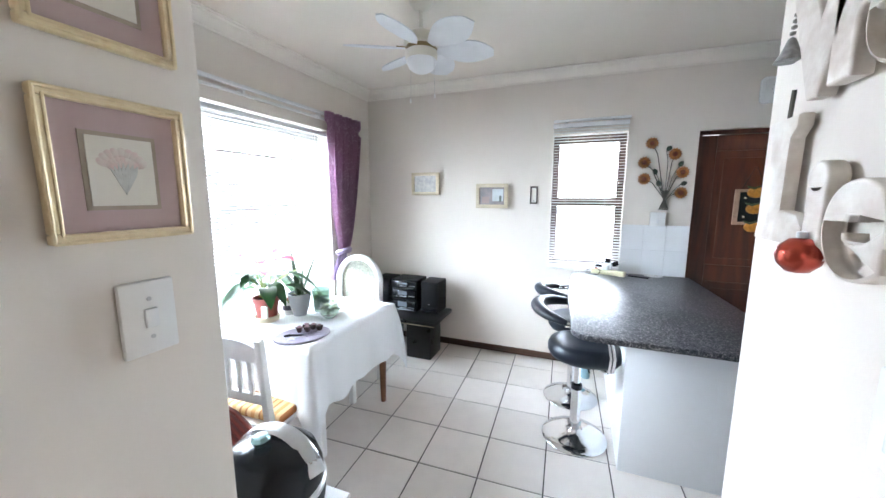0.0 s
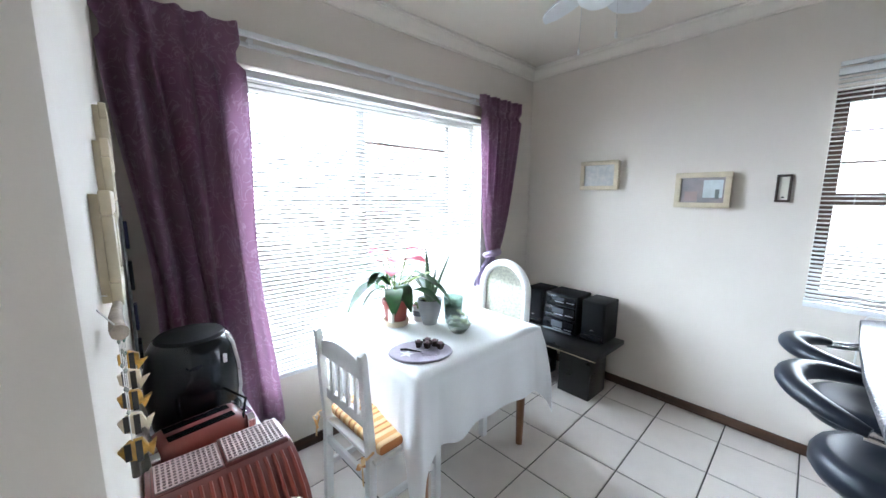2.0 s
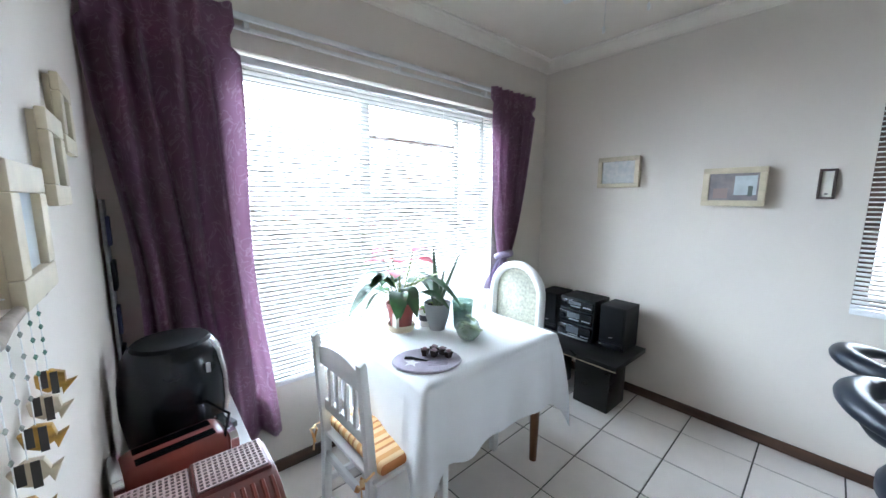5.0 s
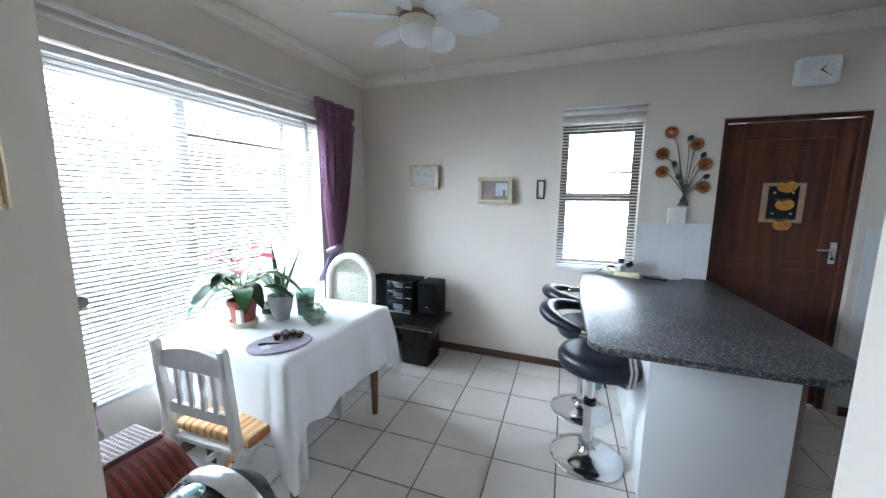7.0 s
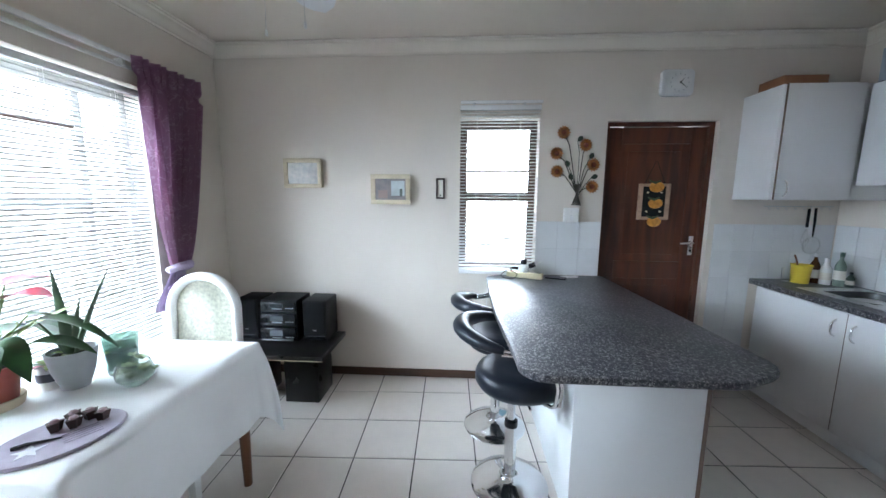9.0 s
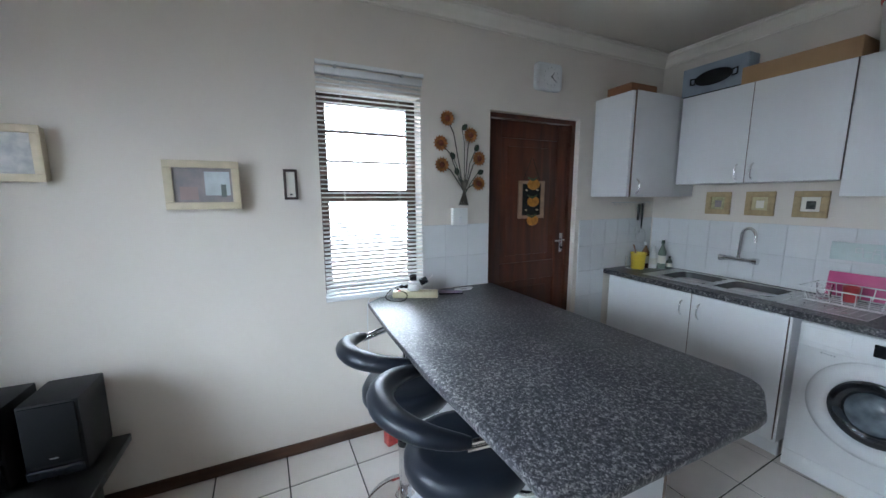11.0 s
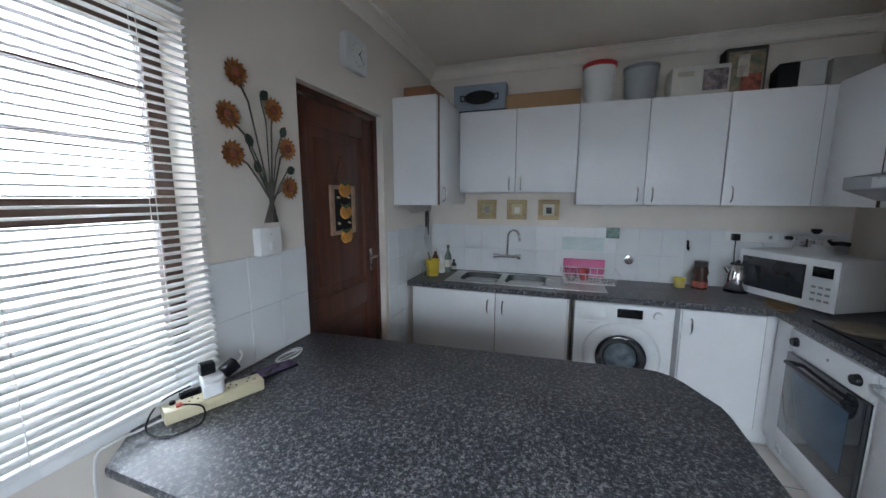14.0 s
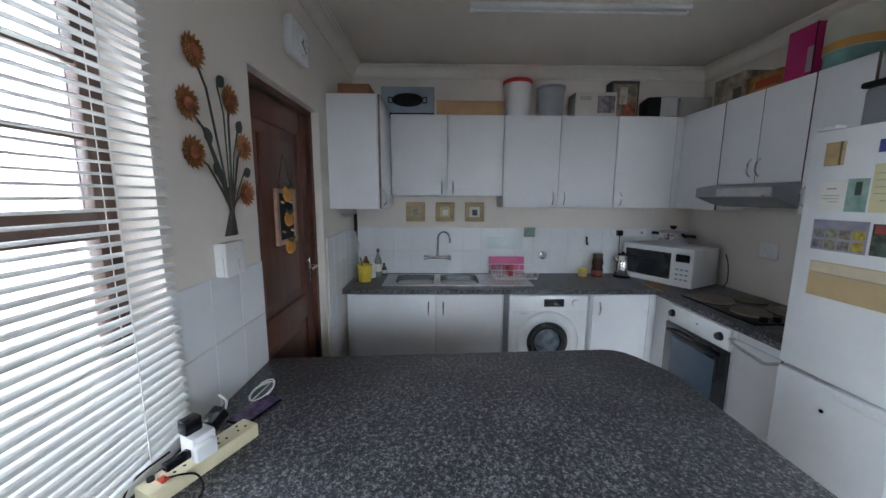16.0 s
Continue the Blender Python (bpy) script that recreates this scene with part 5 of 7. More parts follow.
for hx, hz in heads:
    bm = bmesh.new()
    sgn = 1 if hx > 0 else -1
    tube(bm, [(sgn * 0.008, -0.010, 0.0), (sgn * 0.004, -0.012, 0.09), (hx * 0.30, -0.012, 0.10 + (hz - 0.10) * 0.35), (hx * 0.62, -0.008, 0.10 + (hz - 0.10) * 0.80), (hx * 0.97, -0.004, hz - 0.006 if hz > 0.2 else hz)], 0.0035, 7)
    part("stem", bm, STEM, fs)
    bm = bmesh.new()
    n = 14
    for layer, (r0, r1, yy) in enumerate(((0.014, 0.052, -0.006), (0.012, 0.042, -0.011))):
        for k in range(n):
            a = 2 * math.pi * (k + 0.5 * layer) / n
            da = math.pi / n * 1.05
            p = [(hx + r0 * math.cos(a), yy - 0.002, hz + r0 * math.sin(a)), (hx + r1 * 0.72 * math.cos(a - da), yy, hz + r1 * 0.72 * math.sin(a - da)), (hx + r1 * math.cos(a), yy - 0.006, hz + r1 * math.sin(a)), (hx + r1 * 0.72 * math.cos(a + da), yy, hz + r1 * 0.72 * math.sin(a + da))]
            bm.faces.new([bm.verts.new(v) for v in p])
    bmesh.ops.solidify(bm, geom=bm.faces, thickness=0.0015)
    b = part("flower", bm, PETAL, fs)
    bm = lathe(bmesh.new(), [(0.019, 0), (0.017, 0.006), (0.010, 0.010), (0, 0.011)], 14)
    bmesh.ops.rotate(bm, verts=bm.verts, matrix=Matrix.Rotation(radians(90), 3, "X"))
    bmesh.ops.translate(bm, verts=bm.verts, vec=(hx, -0.010, hz))
    part("flower_heart", bm, HEART, b)
for lx, lz, ang in ((0.004, 0.491, 45), (0.094, 0.368, 60), (-0.080, 0.311, 115), (-0.050, 0.215, 105), (0.125, 0.215, 20)):
    bm = bmesh.new()
    a = radians(ang)
    ux, uz = math.cos(a), math.sin(a)
    o = []
    for q in range(13):
        f = q / 6 if q <= 6 else (12 - q) / 6
        w = 0.018 * math.sin(math.pi * f) ** 0.8 * (1 if q <= 6 else -1)
        s = (f - 0.5) * 0.052
        o.append((lx + ux * s - uz * w, lz + uz * s + ux * w))
    prism(bm, o[:12], -0.008, -0.005, axis="y")
    tube(bm, [(lx - ux * 0.024, -0.005, lz - uz * 0.024), (lx * 0.45, -0.010, lz - 0.10 if lz > 0.25 else lz - 0.06), (0.0, -0.012, 0.06)], 0.0026, 6)
    part("leaf", bm, LEAFM, fs)
for k in range(9):
    f = (k - 4) / 4
    part("stem", tube(bmesh.new(), [(f * 0.034, -0.006 - 0.008 * (1 - abs(f)), 0.0), (f * 0.006, -0.014, 0.085), (f * 0.020, -0.018, 0.16)], 0.0032, 6), STEM, fs)

# orange plaque on the door
dp = thing("door_plaque", (1.520, DY - 0.0065, 1.465), 0, "carved wooden plaque with three painted oranges on the door", "plaque")
bm = bmesh.new()
for a in ((-0.118, -0.085, -0.135, 0.140), (0.085, 0.118, -0.135, 0.140), (-0.085, 0.085, -0.135, -0.112), (-0.085, 0.085, 0.118, 0.140)):
    box(bm, a[0], -0.016, a[2], a[1], -0.001, a[3], bev=0.003)
part("wooden_frame", bm, mat("worn_pink_wood", (0.42, 0.27, 0.19), 0.6, var=0.15, scale=30), dp)
part("black_panel", obox(-0.085, -0.008, -0.112, 0.085, -0.002, 0.118), BLACKM, dp)
for zc, r in ((0.115, 0.042), (-0.010, 0.040), (-0.150, 0.040)):
    bm = lathe(bmesh.new(), [(r, 0), (r * 0.9, 0.010), (r * 0.5, 0.016), (0, 0.018)], 20, sx=1.35)
    bmesh.ops.rotate(bm, verts=bm.verts, matrix=Matrix.Rotation(radians(90), 3, "X"))
    bmesh.ops.translate(bm, verts=bm.verts, vec=(0.012, -0.015, zc))
    b = part("orange", bm, ORANGE, dp, "painted wooden orange")
    bm = bmesh.new()
    for s in (-1, 1):
        prism(bm, [(-0.01, zc + r * 0.5), (-0.03 + s * 0.018, zc + r * 0.9), (-0.012 + s * 0.045, zc + r * 1.25), (0.012 + s * 0.01, zc + r * 0.85)], -0.036, -0.030, axis="y")
    part("leaf", bm, mat("painted_dark_green", (0.05, 0.08, 0.035), 0.6), b)
bm = bmesh.new()
for x, z in ((-0.05, 0.075), (0.05, 0.075), (-0.05, -0.07), (0.05, -0.07)):
    tube(bm, [(x, -0.008, z), (x, -0.022, z - 0.004)], 0.006, 8)
part("pegs", bm, CREAM, dp)
bm = bmesh.new()
tube(bm, [(-0.075, -0.008, 0.140), (-0.006, -0.006, 0.305), (0.006, -0.006, 0.305), (0.075, -0.008, 0.140)], 0.002, 6)
part("hanging_cord", bm, BLACKM, dp)

# ---------------------------------------------------------------- carved letters on the passage wall
LETW = mat("distressed_white_letters", (0.72, 0.67, 0.61), 0.7, var=0.10, scale=22, bump=0.25, bscale=45, color2=(0.56, 0.48, 0.42))
HX = RX - 0.002
hang = thing("letter_sign", (HX, 0.931, 1.40), -90, "distressed white wooden letters hanging on the passage wall", "wall sign")


def letter(char, at, size, parent):
    cu = bpy.data.curves.new("letter", "FONT")
    cu.body, cu.size, cu.extrude, cu.bevel_depth, cu.bevel_resolution = char, size, 0.009, 0.005, 3
    cu.offset = 0.011
    tmp = bpy.data.objects.new("tmp", cu)
    scene.collection.objects.link(tmp)
    me = bpy.data.meshes.new_from_object(tmp.evaluated_get(bpy.context.evaluated_depsgraph_get()))
    bpy.data.objects.remove(tmp)
    bm = bmesh.new()
    bm.from_mesh(me)
    for v in bm.verts:
        x, y, z = v.co
        v.co = (at[0] + x, -0.018 - z, at[1] + y)
    return part("letter", bm, LETW, parent)


# local x runs away from the room along the wall
bm = prism(bmesh.new(), [(-0.105, 0.058), (-0.100, 0.085), (-0.068, 0.104), (-0.076, 0.235), (-0.092, 0.258), (-0.090, 0.285), (0.008, 0.285), (0.006, 0.262), (-0.012, 0.245), (-0.014, 0.118), (0.040, 0.112), (0.060, 0.090), (0.058, 0.058)], -0.030, -0.004, bev=0.007, axis="y")
part("letter", bm, LETW, hang)
for ch, x, z, s in (("i", 0.072, 0.060, 0.190), ("e", 0.125, 0.045, 0.230), ("V", -0.062, 0.318, 0.330), ("r", 0.075, 0.325, 0.240), ("e", 0.150, 0.320, 0.240)):
    letter(ch, (x, z), s, hang)
bm = bmesh.new()
tube(bm, [(-0.05, -0.018, 0.270), (-0.045, -0.018, 0.335)], 0.004, 6)
tube(bm, [(0.085, -0.018, 0.075), (0.085, -0.026, 0.078)], 0.003, 6)
part("cord", bm, STEM, hang)
bl = thing("bauble", (HX - 0.040, 0.838, 1.449), 0, "shiny red hanging bauble below the letters", "bauble")
part("ball", lathe(bmesh.new(), [(0, -0.030), (0.015, -0.027), (0.027, -0.014), (0.031, 0.0), (0.027, 0.014), (0.015, 0.026), (0, 0.029)], 24), mat("satin_red_metal", (0.45, 0.07, 0.045), 0.25, 0.75, var=0.1), bl, smooth=1.2)
part("cap", lathe(bmesh.new(), [(0.007, 0.027), (0.007, 0.037), (0, 0.039)], 10), STEEL, bl)
ts = thing("beaded_tassel", (HX - 0.012, 1.026, 1.800), 0, "grey tassel on a string of beads", "tassel")
bm = bmesh.new()
lathe(bm, [(0, 0.045), (0.006, 0.040), (0.014, 0.018), (0.024, 0.0), (0, 0.0)], 14)
part("tassel_skirt", bm, mat("grey_tassel", (0.30, 0.29, 0.28), 0.9, var=0.2, scale=90), ts)
bm = bmesh.new()
for k in range(9):
    lathe(bm, [(0, -0.005), (0.005, -0.002), (0.005, 0.002), (0, 0.005)], 8, (0, -0.003 * k, 0.050 + 0.0098 * k))
part("bead_string", bm, mat("taupe_beads", (0.36, 0.32, 0.28), 0.5), ts)

# driftwood mobile with fish on the south wall
mo = thing("driftwood_mobile", (-0.52, YS - 0.019, 1.343), 0, "driftwood mobile with glass beads and painted fish", "mobile")
bm = bmesh.new()
tube(bm, [(0.105, 0.040, 0.004), (0.05, 0.036, -0.006), (0.0, 0.034, -0.002), (-0.06, 0.036, 0.002), (-0.150, 0.040, 0.0)], [0.009, 0.0085, 0.0075, 0.006, 0.004], 10)
part("driftwood", bm, mat("weathered_driftwood", (0.46, 0.37, 0.30), 0.85, var=0.2, scale=40, bump=0.4), mo)
FISHW = mat("cream_fish_paint", (0.62, 0.52, 0.38), 0.5, var=0.1)
FISHO = mat("amber_fish_paint", (0.62, 0.33, 0.05), 0.45, var=0.3, scale=60)
FISHB = mat("black_fish_paint", (0.03, 0.025, 0.025), 0.5)
GLASSB = mat("green_glass_bead", (0.35, 0.62, 0.50), 0.1, trans=0.6)
CLEARB = mat("clear_glass_bead", (0.75, 0.80, 0.72), 0.1, trans=0.6)
for k in range(5):
    x = 0.055 - 0.046 * k
    zf = -0.160 + 0.015 * k
    bm = bmesh.new()
    tube(bm, [(x, 0.036, 0.0), (x, 0.036, zf)], 0.0007, 5)
    s = part("thread", bm, PLAST, mo)
    for q in range(4):
        part("bead", lathe(bmesh.new(), [(0, -0.005), (0.0024, 0), (0, 0.005)], 6, (x, 0.036, -0.022 - q * (abs(zf) - 0.03) / 4)), GLASSB if k > 2 else CLEARB, s)
    w = 0.018
    fo = [(-w, 0.0), (-w * 0.45, 0.013), (w * 0.3, 0.015), (w * 0.75, 0.004), (w * 1.15, 0.012), (w * 1.1, -0.012), (w * 0.75, -0.004), (w * 0.3, -0.015), (-w * 0.45, -0.013)]
    tl = radians(-12 - 6 * k)
    yc, zc = 0.038, zf - 0.014
    fo = [(yc + u * math.cos(tl) - v * math.sin(tl), zc + u * math.sin(tl) + v * math.cos(tl)) for u, v in fo]
    fi = part("fish", prism(bmesh.new(), fo, x - 0.005, x + 0.005, bev=0.002, axis="x"), FISHW if k % 2 else FISHO, s, "painted wooden fish")
    for q, hh in ((-0.42, 0.012), (0.22, 0.015)):
        cy, cz = yc + q * w * math.cos(tl), zc + q * w * math.sin(tl)
        part("stripe", obox(x + 0.0051, cy - 0.0035, cz - hh, x + 0.0060, cy + 0.0035, cz + hh), FISHB, fi)
bm = bmesh.new()
tube(bm, [(0.055, 0.036, -0.185), (0.055, 0.036, -0.212)], 0.005, 8)
part("weight", bm, STEM, mo)
bm = bmesh.new()
tube(bm, [(0.09, 0.038, 0.006), (0.0, 0.004, 0.03), (-0.09, 0.038, 0.006)], 0.001, 5)
part("hanging_cord", bm, PLAST, mo)

# hanging organiser in the corner behind the curtain
og = thing("hanging_organiser", (XW + 0.004, YS + 0.010, 0.70), 0, "grey hanging organiser with dark blue pockets", "organiser")
part("backing", obox(0.0, 0.0, 0.0, 0.14, 0.010, 0.76, bev=0.003), mat("grey_woven_cloth", (0.26, 0.25, 0.24), 0.9, var=0.2, scale=60), og)
NAVY = mat("navy_cloth", (0.025, 0.028, 0.075), 0.8)
for k in range(4):
    part("pocket", obox(0.02 + 0.05 * (k % 2), 0.010, 0.08 + 0.17 * k, 0.12, 0.022, 0.19 + 0.17 * k, bev=0.004), NAVY if k in (1, 3) else BLACKM, og)

# ---------------------------------------------------------------- things on the south side table
SX0, SX1, SY0, SY1, SZ0 = -1.74, -0.345, YS + 0.022, 0.925, 0.62
sd = thing("side_table", (0, 0, 0), 0, "low white side table holding kitchen appliances", "table")
part("tabletop", obox(SX0, SY0, SZ0 - 0.022, SX1, SY1, SZ0, bev=0.003), WHITEL, sd)
for x in (SX0 + 0.012, -1.05, SX1 - 0.030):
    part("side_panel", obox(x, SY0 + 0.01, 0.004, x + 0.018, SY1 - 0.015, SZ0 - 0.0225), WHITEL, sd)
part("back_panel", obox(SX0 + 0.03, SY0 + 0.01, 0.30, SX1 - 0.03, SY0 + 0.02, SZ0 - 0.0225), WHITEL, sd)

# bread bin with two grilled lids and a ribbed sloping front
bb = thing("bread_bin", (-0.79, 0.74, SZ0 + 0.001), 0, "maroon plastic bin with ribbed front and grilled lids", "bin")
bm = bmesh.new()
prof = [(-0.165, 0.0), (-0.165, 0.195), (-0.150, 0.210), (-0.035, 0.214), (0.02, 0.200), (0.09, 0.155), (0.135, 0.085), (0.150, 0.0)]
prism(bm, prof, -0.160, 0.155, bev=0.006, axis="y")
part("body", bm, TERRAD, bb)
for k in range(15):
    y = -0.142 + k * 0.0200
    bm = bmesh.new()
    tube(bm, [(-0.01, y, 0.208), (0.025, y, 0.199), (0.092, y, 0.156), (0.138, y, 0.085), (0.152, y, 0.012)], 0.0055, 6)
    part("rib", bm, TERRA, bb)
PALEG = mat("pinkish_grille", (0.44, 0.30, 0.29), 0.4, var=0.1)
for y0g, y1g, lift in ((-0.145, -0.008, 0.0), (-0.002, 0.142, 0.006)):
    lid = part("lid", obox(-0.152, y0g - 0.004, 0.205, -0.030, y1g + 0.004, 0.216 + lift, bev=0.003), TERRAD, bb)
    bm = bmesh.new()
    z0g, z1g = 0.2165 + lift, 0.2195 + lift
    nx, ny = 9, 12
    for i in range(nx + 1):
        x = -0.143 + 0.104 * i / nx
        box(bm, x - 0.0022, y0g + 0.003, z0g, x + 0.0022, y1g - 0.003, z1g)
    for j in range(ny + 1):
        y = y0g + 0.005 + (y1g - y0g - 0.010) * j / ny
        box(bm, -0.145, y - 0.0022, z0g + 0.0002, -0.037, y + 0.0022, z1g + 0.0004)
    part("grille", bm, PALEG, lid)
    # black sheet stands in for the shade seen through the grille
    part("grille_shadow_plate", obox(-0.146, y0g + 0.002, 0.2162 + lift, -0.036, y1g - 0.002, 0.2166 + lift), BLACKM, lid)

# toaster
to = thing("toaster", (-1.09, 0.715, SZ0 + 0.001), 8, "maroon and chrome toaster", "toaster")
part("body", obox(-0.075, -0.12, 0.012, 0.065, 0.12, 0.205, bev=0.035, seg=4), TERRA, to, smooth=1.0)
part("chrome_end", obox(-0.082, 0.105, 0.010, 0.072, 0.135, 0.200, bev=0.025, seg=3), CHROME, to)
part("chrome_end", obox(-0.082, -0.135, 0.010, 0.072, -0.105, 0.200, bev=0.025, seg=3), CHROME, to)
part("slot", obox(-0.045, -0.085, 0.2035, -0.015, 0.085, 0.2065), BLACK, to)
part("slot", obox(0.008, -0.085, 0.2035, 0.036, 0.085, 0.2065), BLACK, to)
bm = bmesh.new()
tube(bm, [(0.05, 0.10, 0.19), (0.0, 0.13, 0.225), (-0.10, 0.10, 0.235), (-0.14, 0.0, 0.225), (-0.14, 0.12, 0.1), (-0.15, 0.17, 0.004)], 0.004, 6)
part("cord", bm, BLACK, to)

# air fryer
af = thing("air_fryer", (-1.345, 0.735, SZ0 + 0.001), -8, "glossy black egg-shaped air fryer with silver front edge", "air fryer")
bm = lathe(bmesh.new(), [(0, 0.0), (0.095, 0.0), (0.105, 0.02), (0.130, 0.10), (0.143, 0.20), (0.142, 0.28), (0.128, 0.36), (0.110, 0.395), (0.0, 0.398)], 36)
part("body", bm, BLACK, af, smooth=1.2)
part("top_vent", lathe(bmesh.new(), [(0.105, 0.394), (0.098, 0.406), (0.060, 0.410), (0, 0.410)], 30), BLACKM, af)
bm = bmesh.new()
ed = [(0.080, 0.0), (0.104, 0.02), (0.128, 0.10), (0.141, 0.20), (0.140, 0.28), (0.127, 0.36), (0.100, 0.393)]
a = radians(70)
tube(bm, [((r + 0.003) * math.cos(a), (r + 0.003) * math.sin(a), z) for r, z in ed], 0.008, 8)
part("silver_edge", bm, STEEL, af)
a = radians(42)
part("dial_window", obox(0.142 * math.cos(a) - 0.006, 0.142 * math.sin(a) - 0.006, 0.315, 0.142 * math.cos(a) + 0.003, 0.142 * math.sin(a) + 0.006, 0.345, bev=0.002), PLAST, af)

# domed cooker near the passage
cm = thing("electric_cooker", (-0.505, 0.775, SZ0 + 0.001), 0, "black domed electric cooker with a silver handle band", "cooker")
cm.scale = (1, 1, 0.88)
part("base", lathe(bmesh.new(), [(0, 0.0), (0.125, 0.0), (0.142, 0.02), (0.150, 0.07), (0.150, 0.105), (0, 0.105)], 36), BLACKM, cm, smooth=1.0)
part("rim_band", lathe(bmesh.new(), [(0.150, 0.104), (0.154, 0.110), (0.154, 0.124), (0.148, 0.130), (0.10, 0.130)], 36), STEEL, cm)
part("dome_lid", lathe(bmesh.new(), [(0.146, 0.130), (0.145, 0.17), (0.130, 0.22), (0.095, 0.255), (0.045, 0.272), (0, 0.275)], 36), BLACK, cm, smooth=1.2)
bm = bmesh.new()
pts = [(0.158 * math.cos(q), 0.02 + 0.02 * math.sin(q), 0.128 + 0.158 * math.sin(q)) for q in np.linspace(0.35, math.pi - 0.35, 16)]
tube(bm, pts, 0.024, 8, flat=0.30)
part("handle_band", bm, STEEL, cm, "silver band handle")
part("knob", lathe(bmesh.new(), [(0.016, 0.272), (0.020, 0.285), (0.026, 0.296), (0.018, 0.306), (0, 0.308)], 16, (0, -0.02, 0)), mat("teal_chrome", (0.35, 0.55, 0.58), 0.15, 0.9), cm)
# small charger and cable
chg = thing("charger", (-1.42, 0.885, SZ0 + 0.001), 20, "small grey charger plug beside the air fryer", "charger")
part("plug_body", obox(-0.03, -0.012, 0.0, 0.02, 0.014, 0.022, bev=0.003), mat("grey_plastic", (0.30, 0.31, 0.33), 0.4), chg)

# ---------------------------------------------------------------- stereo corner
ct = thing("low_table", (-1.28, 3.10, 0.002), 0, "low black table with pedestal leg and gilt edge", "table")
part("tabletop", obox(-0.44, -0.235, 0.395, 0.415, 0.235, 0.430, bev=0.003), BLACKW, ct)
part("edge_line", obox(-0.442, -0.2375, 0.396, 0.4175, -0.2355, 0.402), mat("worn_gilt_line", (0.55, 0.47, 0.33), 0.4, 0.4), ct, "worn pale edge line")
part("pedestal", obox(0.060, -0.075, 0.0, 0.310, 0.19, 0.3945, bev=0.003), BLACKW, ct)
part("pedestal", obox(-0.36, -0.075, 0.0, -0.11, 0.19, 0.3945, bev=0.003), BLACKW, ct)
TZT = 0.433
GRILLC = mat("black_speaker_cloth", (0.008, 0.008, 0.009), 0.85, var=0.2, scale=200, spec=0.2)
for k, x in enumerate((-1.02, -1.535)):
    sp = thing("speaker", (x, 3.225, TZT), 0, "black stereo loudspeaker on the low table", "speaker", "stereo speakers")
    part("cabinet", obox(-0.088, -0.10, 0.0, 0.088, 0.12, 0.305, bev=0.004), BLACKM, sp)
    part("grille", obox(-0.080, -0.112, 0.060, 0.080, -0.101, 0.298, bev=0.006), GRILLC, sp)
    part("badge", obox(-0.012, -0.1135, 0.084, 0.012, -0.1122, 0.088), STEEL, sp)
    part("base_lip", obox(-0.083, -0.118, 0.012, 0.083, -0.101, 0.050, bev=0.008), BLACK, sp)
hf = thing("stereo_system", (-1.278, 3.20, TZT), 0, "black three-tier stereo with grey controls", "stereo")
part("body", obox(-0.135, -0.09, 0.0, 0.135, 0.14, 0.312, bev=0.006), BLACKM, hf)
SIL = mat("dull_silver_plastic", (0.32, 0.33, 0.35), 0.35, 0.4)
for k, (za, zb, dpt) in enumerate(((0.225, 0.300, 0.112), (0.125, 0.215, 0.120), (0.012, 0.112, 0.128))):
    f = part("tier_front", obox(-0.132, -dpt, za, 0.132, -0.089, zb, bev=0.012), BLACK, hf)
    part("display", obox(-0.055, -dpt - 0.0012, za + 0.040, 0.040, -dpt - 0.0002, zb - 0.012), mat("grey_lcd", (0.10, 0.11, 0.12), 0.2), f)
    bm = bmesh.new()
    box(bm, -0.04, -dpt - 0.003, za + 0.024, 0.035, -dpt, za + 0.031)
    for q in range(4):
        box(bm, 0.06 + q * 0.016, -dpt - 0.003, za + 0.03, 0.070 + q * 0.016, -dpt, za + 0.036)
    part("buttons", bm, SIL, f)
    bm = bmesh.new()
    tube(bm, [(-0.098, -dpt, (za + zb) / 2), (-0.098, -dpt - 0.012, (za + zb) / 2)], 0.020, 16)
    part("dial", bm, BLACK, f)
part("tray_lip", obox(-0.118, -0.140, 0.020, 0.118, -0.127, 0.030, bev=0.003), SIL, hf)

# ---------------------------------------------------------------- things on the dining table


def leaf_blade(bm, base, way, length, width, droop=0.4, n=7, twist=0.0):
    """A leaf with a midrib fold, drooping towards its tip."""
    base, way = Vector(base), Vector(way).normalized()
    side = way.cross(Vector((0, 0, 1)))
    if side.length < 0.05:
        side = Vector((1, 0, 0))
    side.normalize()
    side = (Matrix.Rotation(twist, 3, way) @ side)
    L, M, R = [], [], []
    for k in range(n + 1):
        f = k / n
        p = base + way * (length * f) + Vector((0, 0, -droop * length * f * f))
        w = width * 0.5 * math.sin(math.pi * min(1, 0.06 + f * 0.94)) ** 0.75 * (1.0 - 0.25 * f)
        up = side.cross(way).normalized()
        M.append(bm.verts.new(p))
        L.append(bm.verts.new(p + side * w + up * w * 0.25))
        R.append(bm.verts.new(p - side * w + up * w * 0.25))
    for k in range(n):
        bm.faces.new((M[k], M[k + 1], L[k + 1], L[k]))
        bm.faces.new((R[k], R[k + 1], M[k + 1], M[k]))
    return bm


TT = TZ + 0.0015
SOIL = mat("dark_potting_soil", (0.03, 0.022, 0.017), 0.95, var=0.3, scale=60, bump=0.5)
pl = thing("potted_anthurium", (-1.535, 1.722, TT), 0, "flowering anthurium in a terracotta-red pot on a saucer", "plant", "plants on the table")
pl.scale = (1.32, 1.32, 1.32)
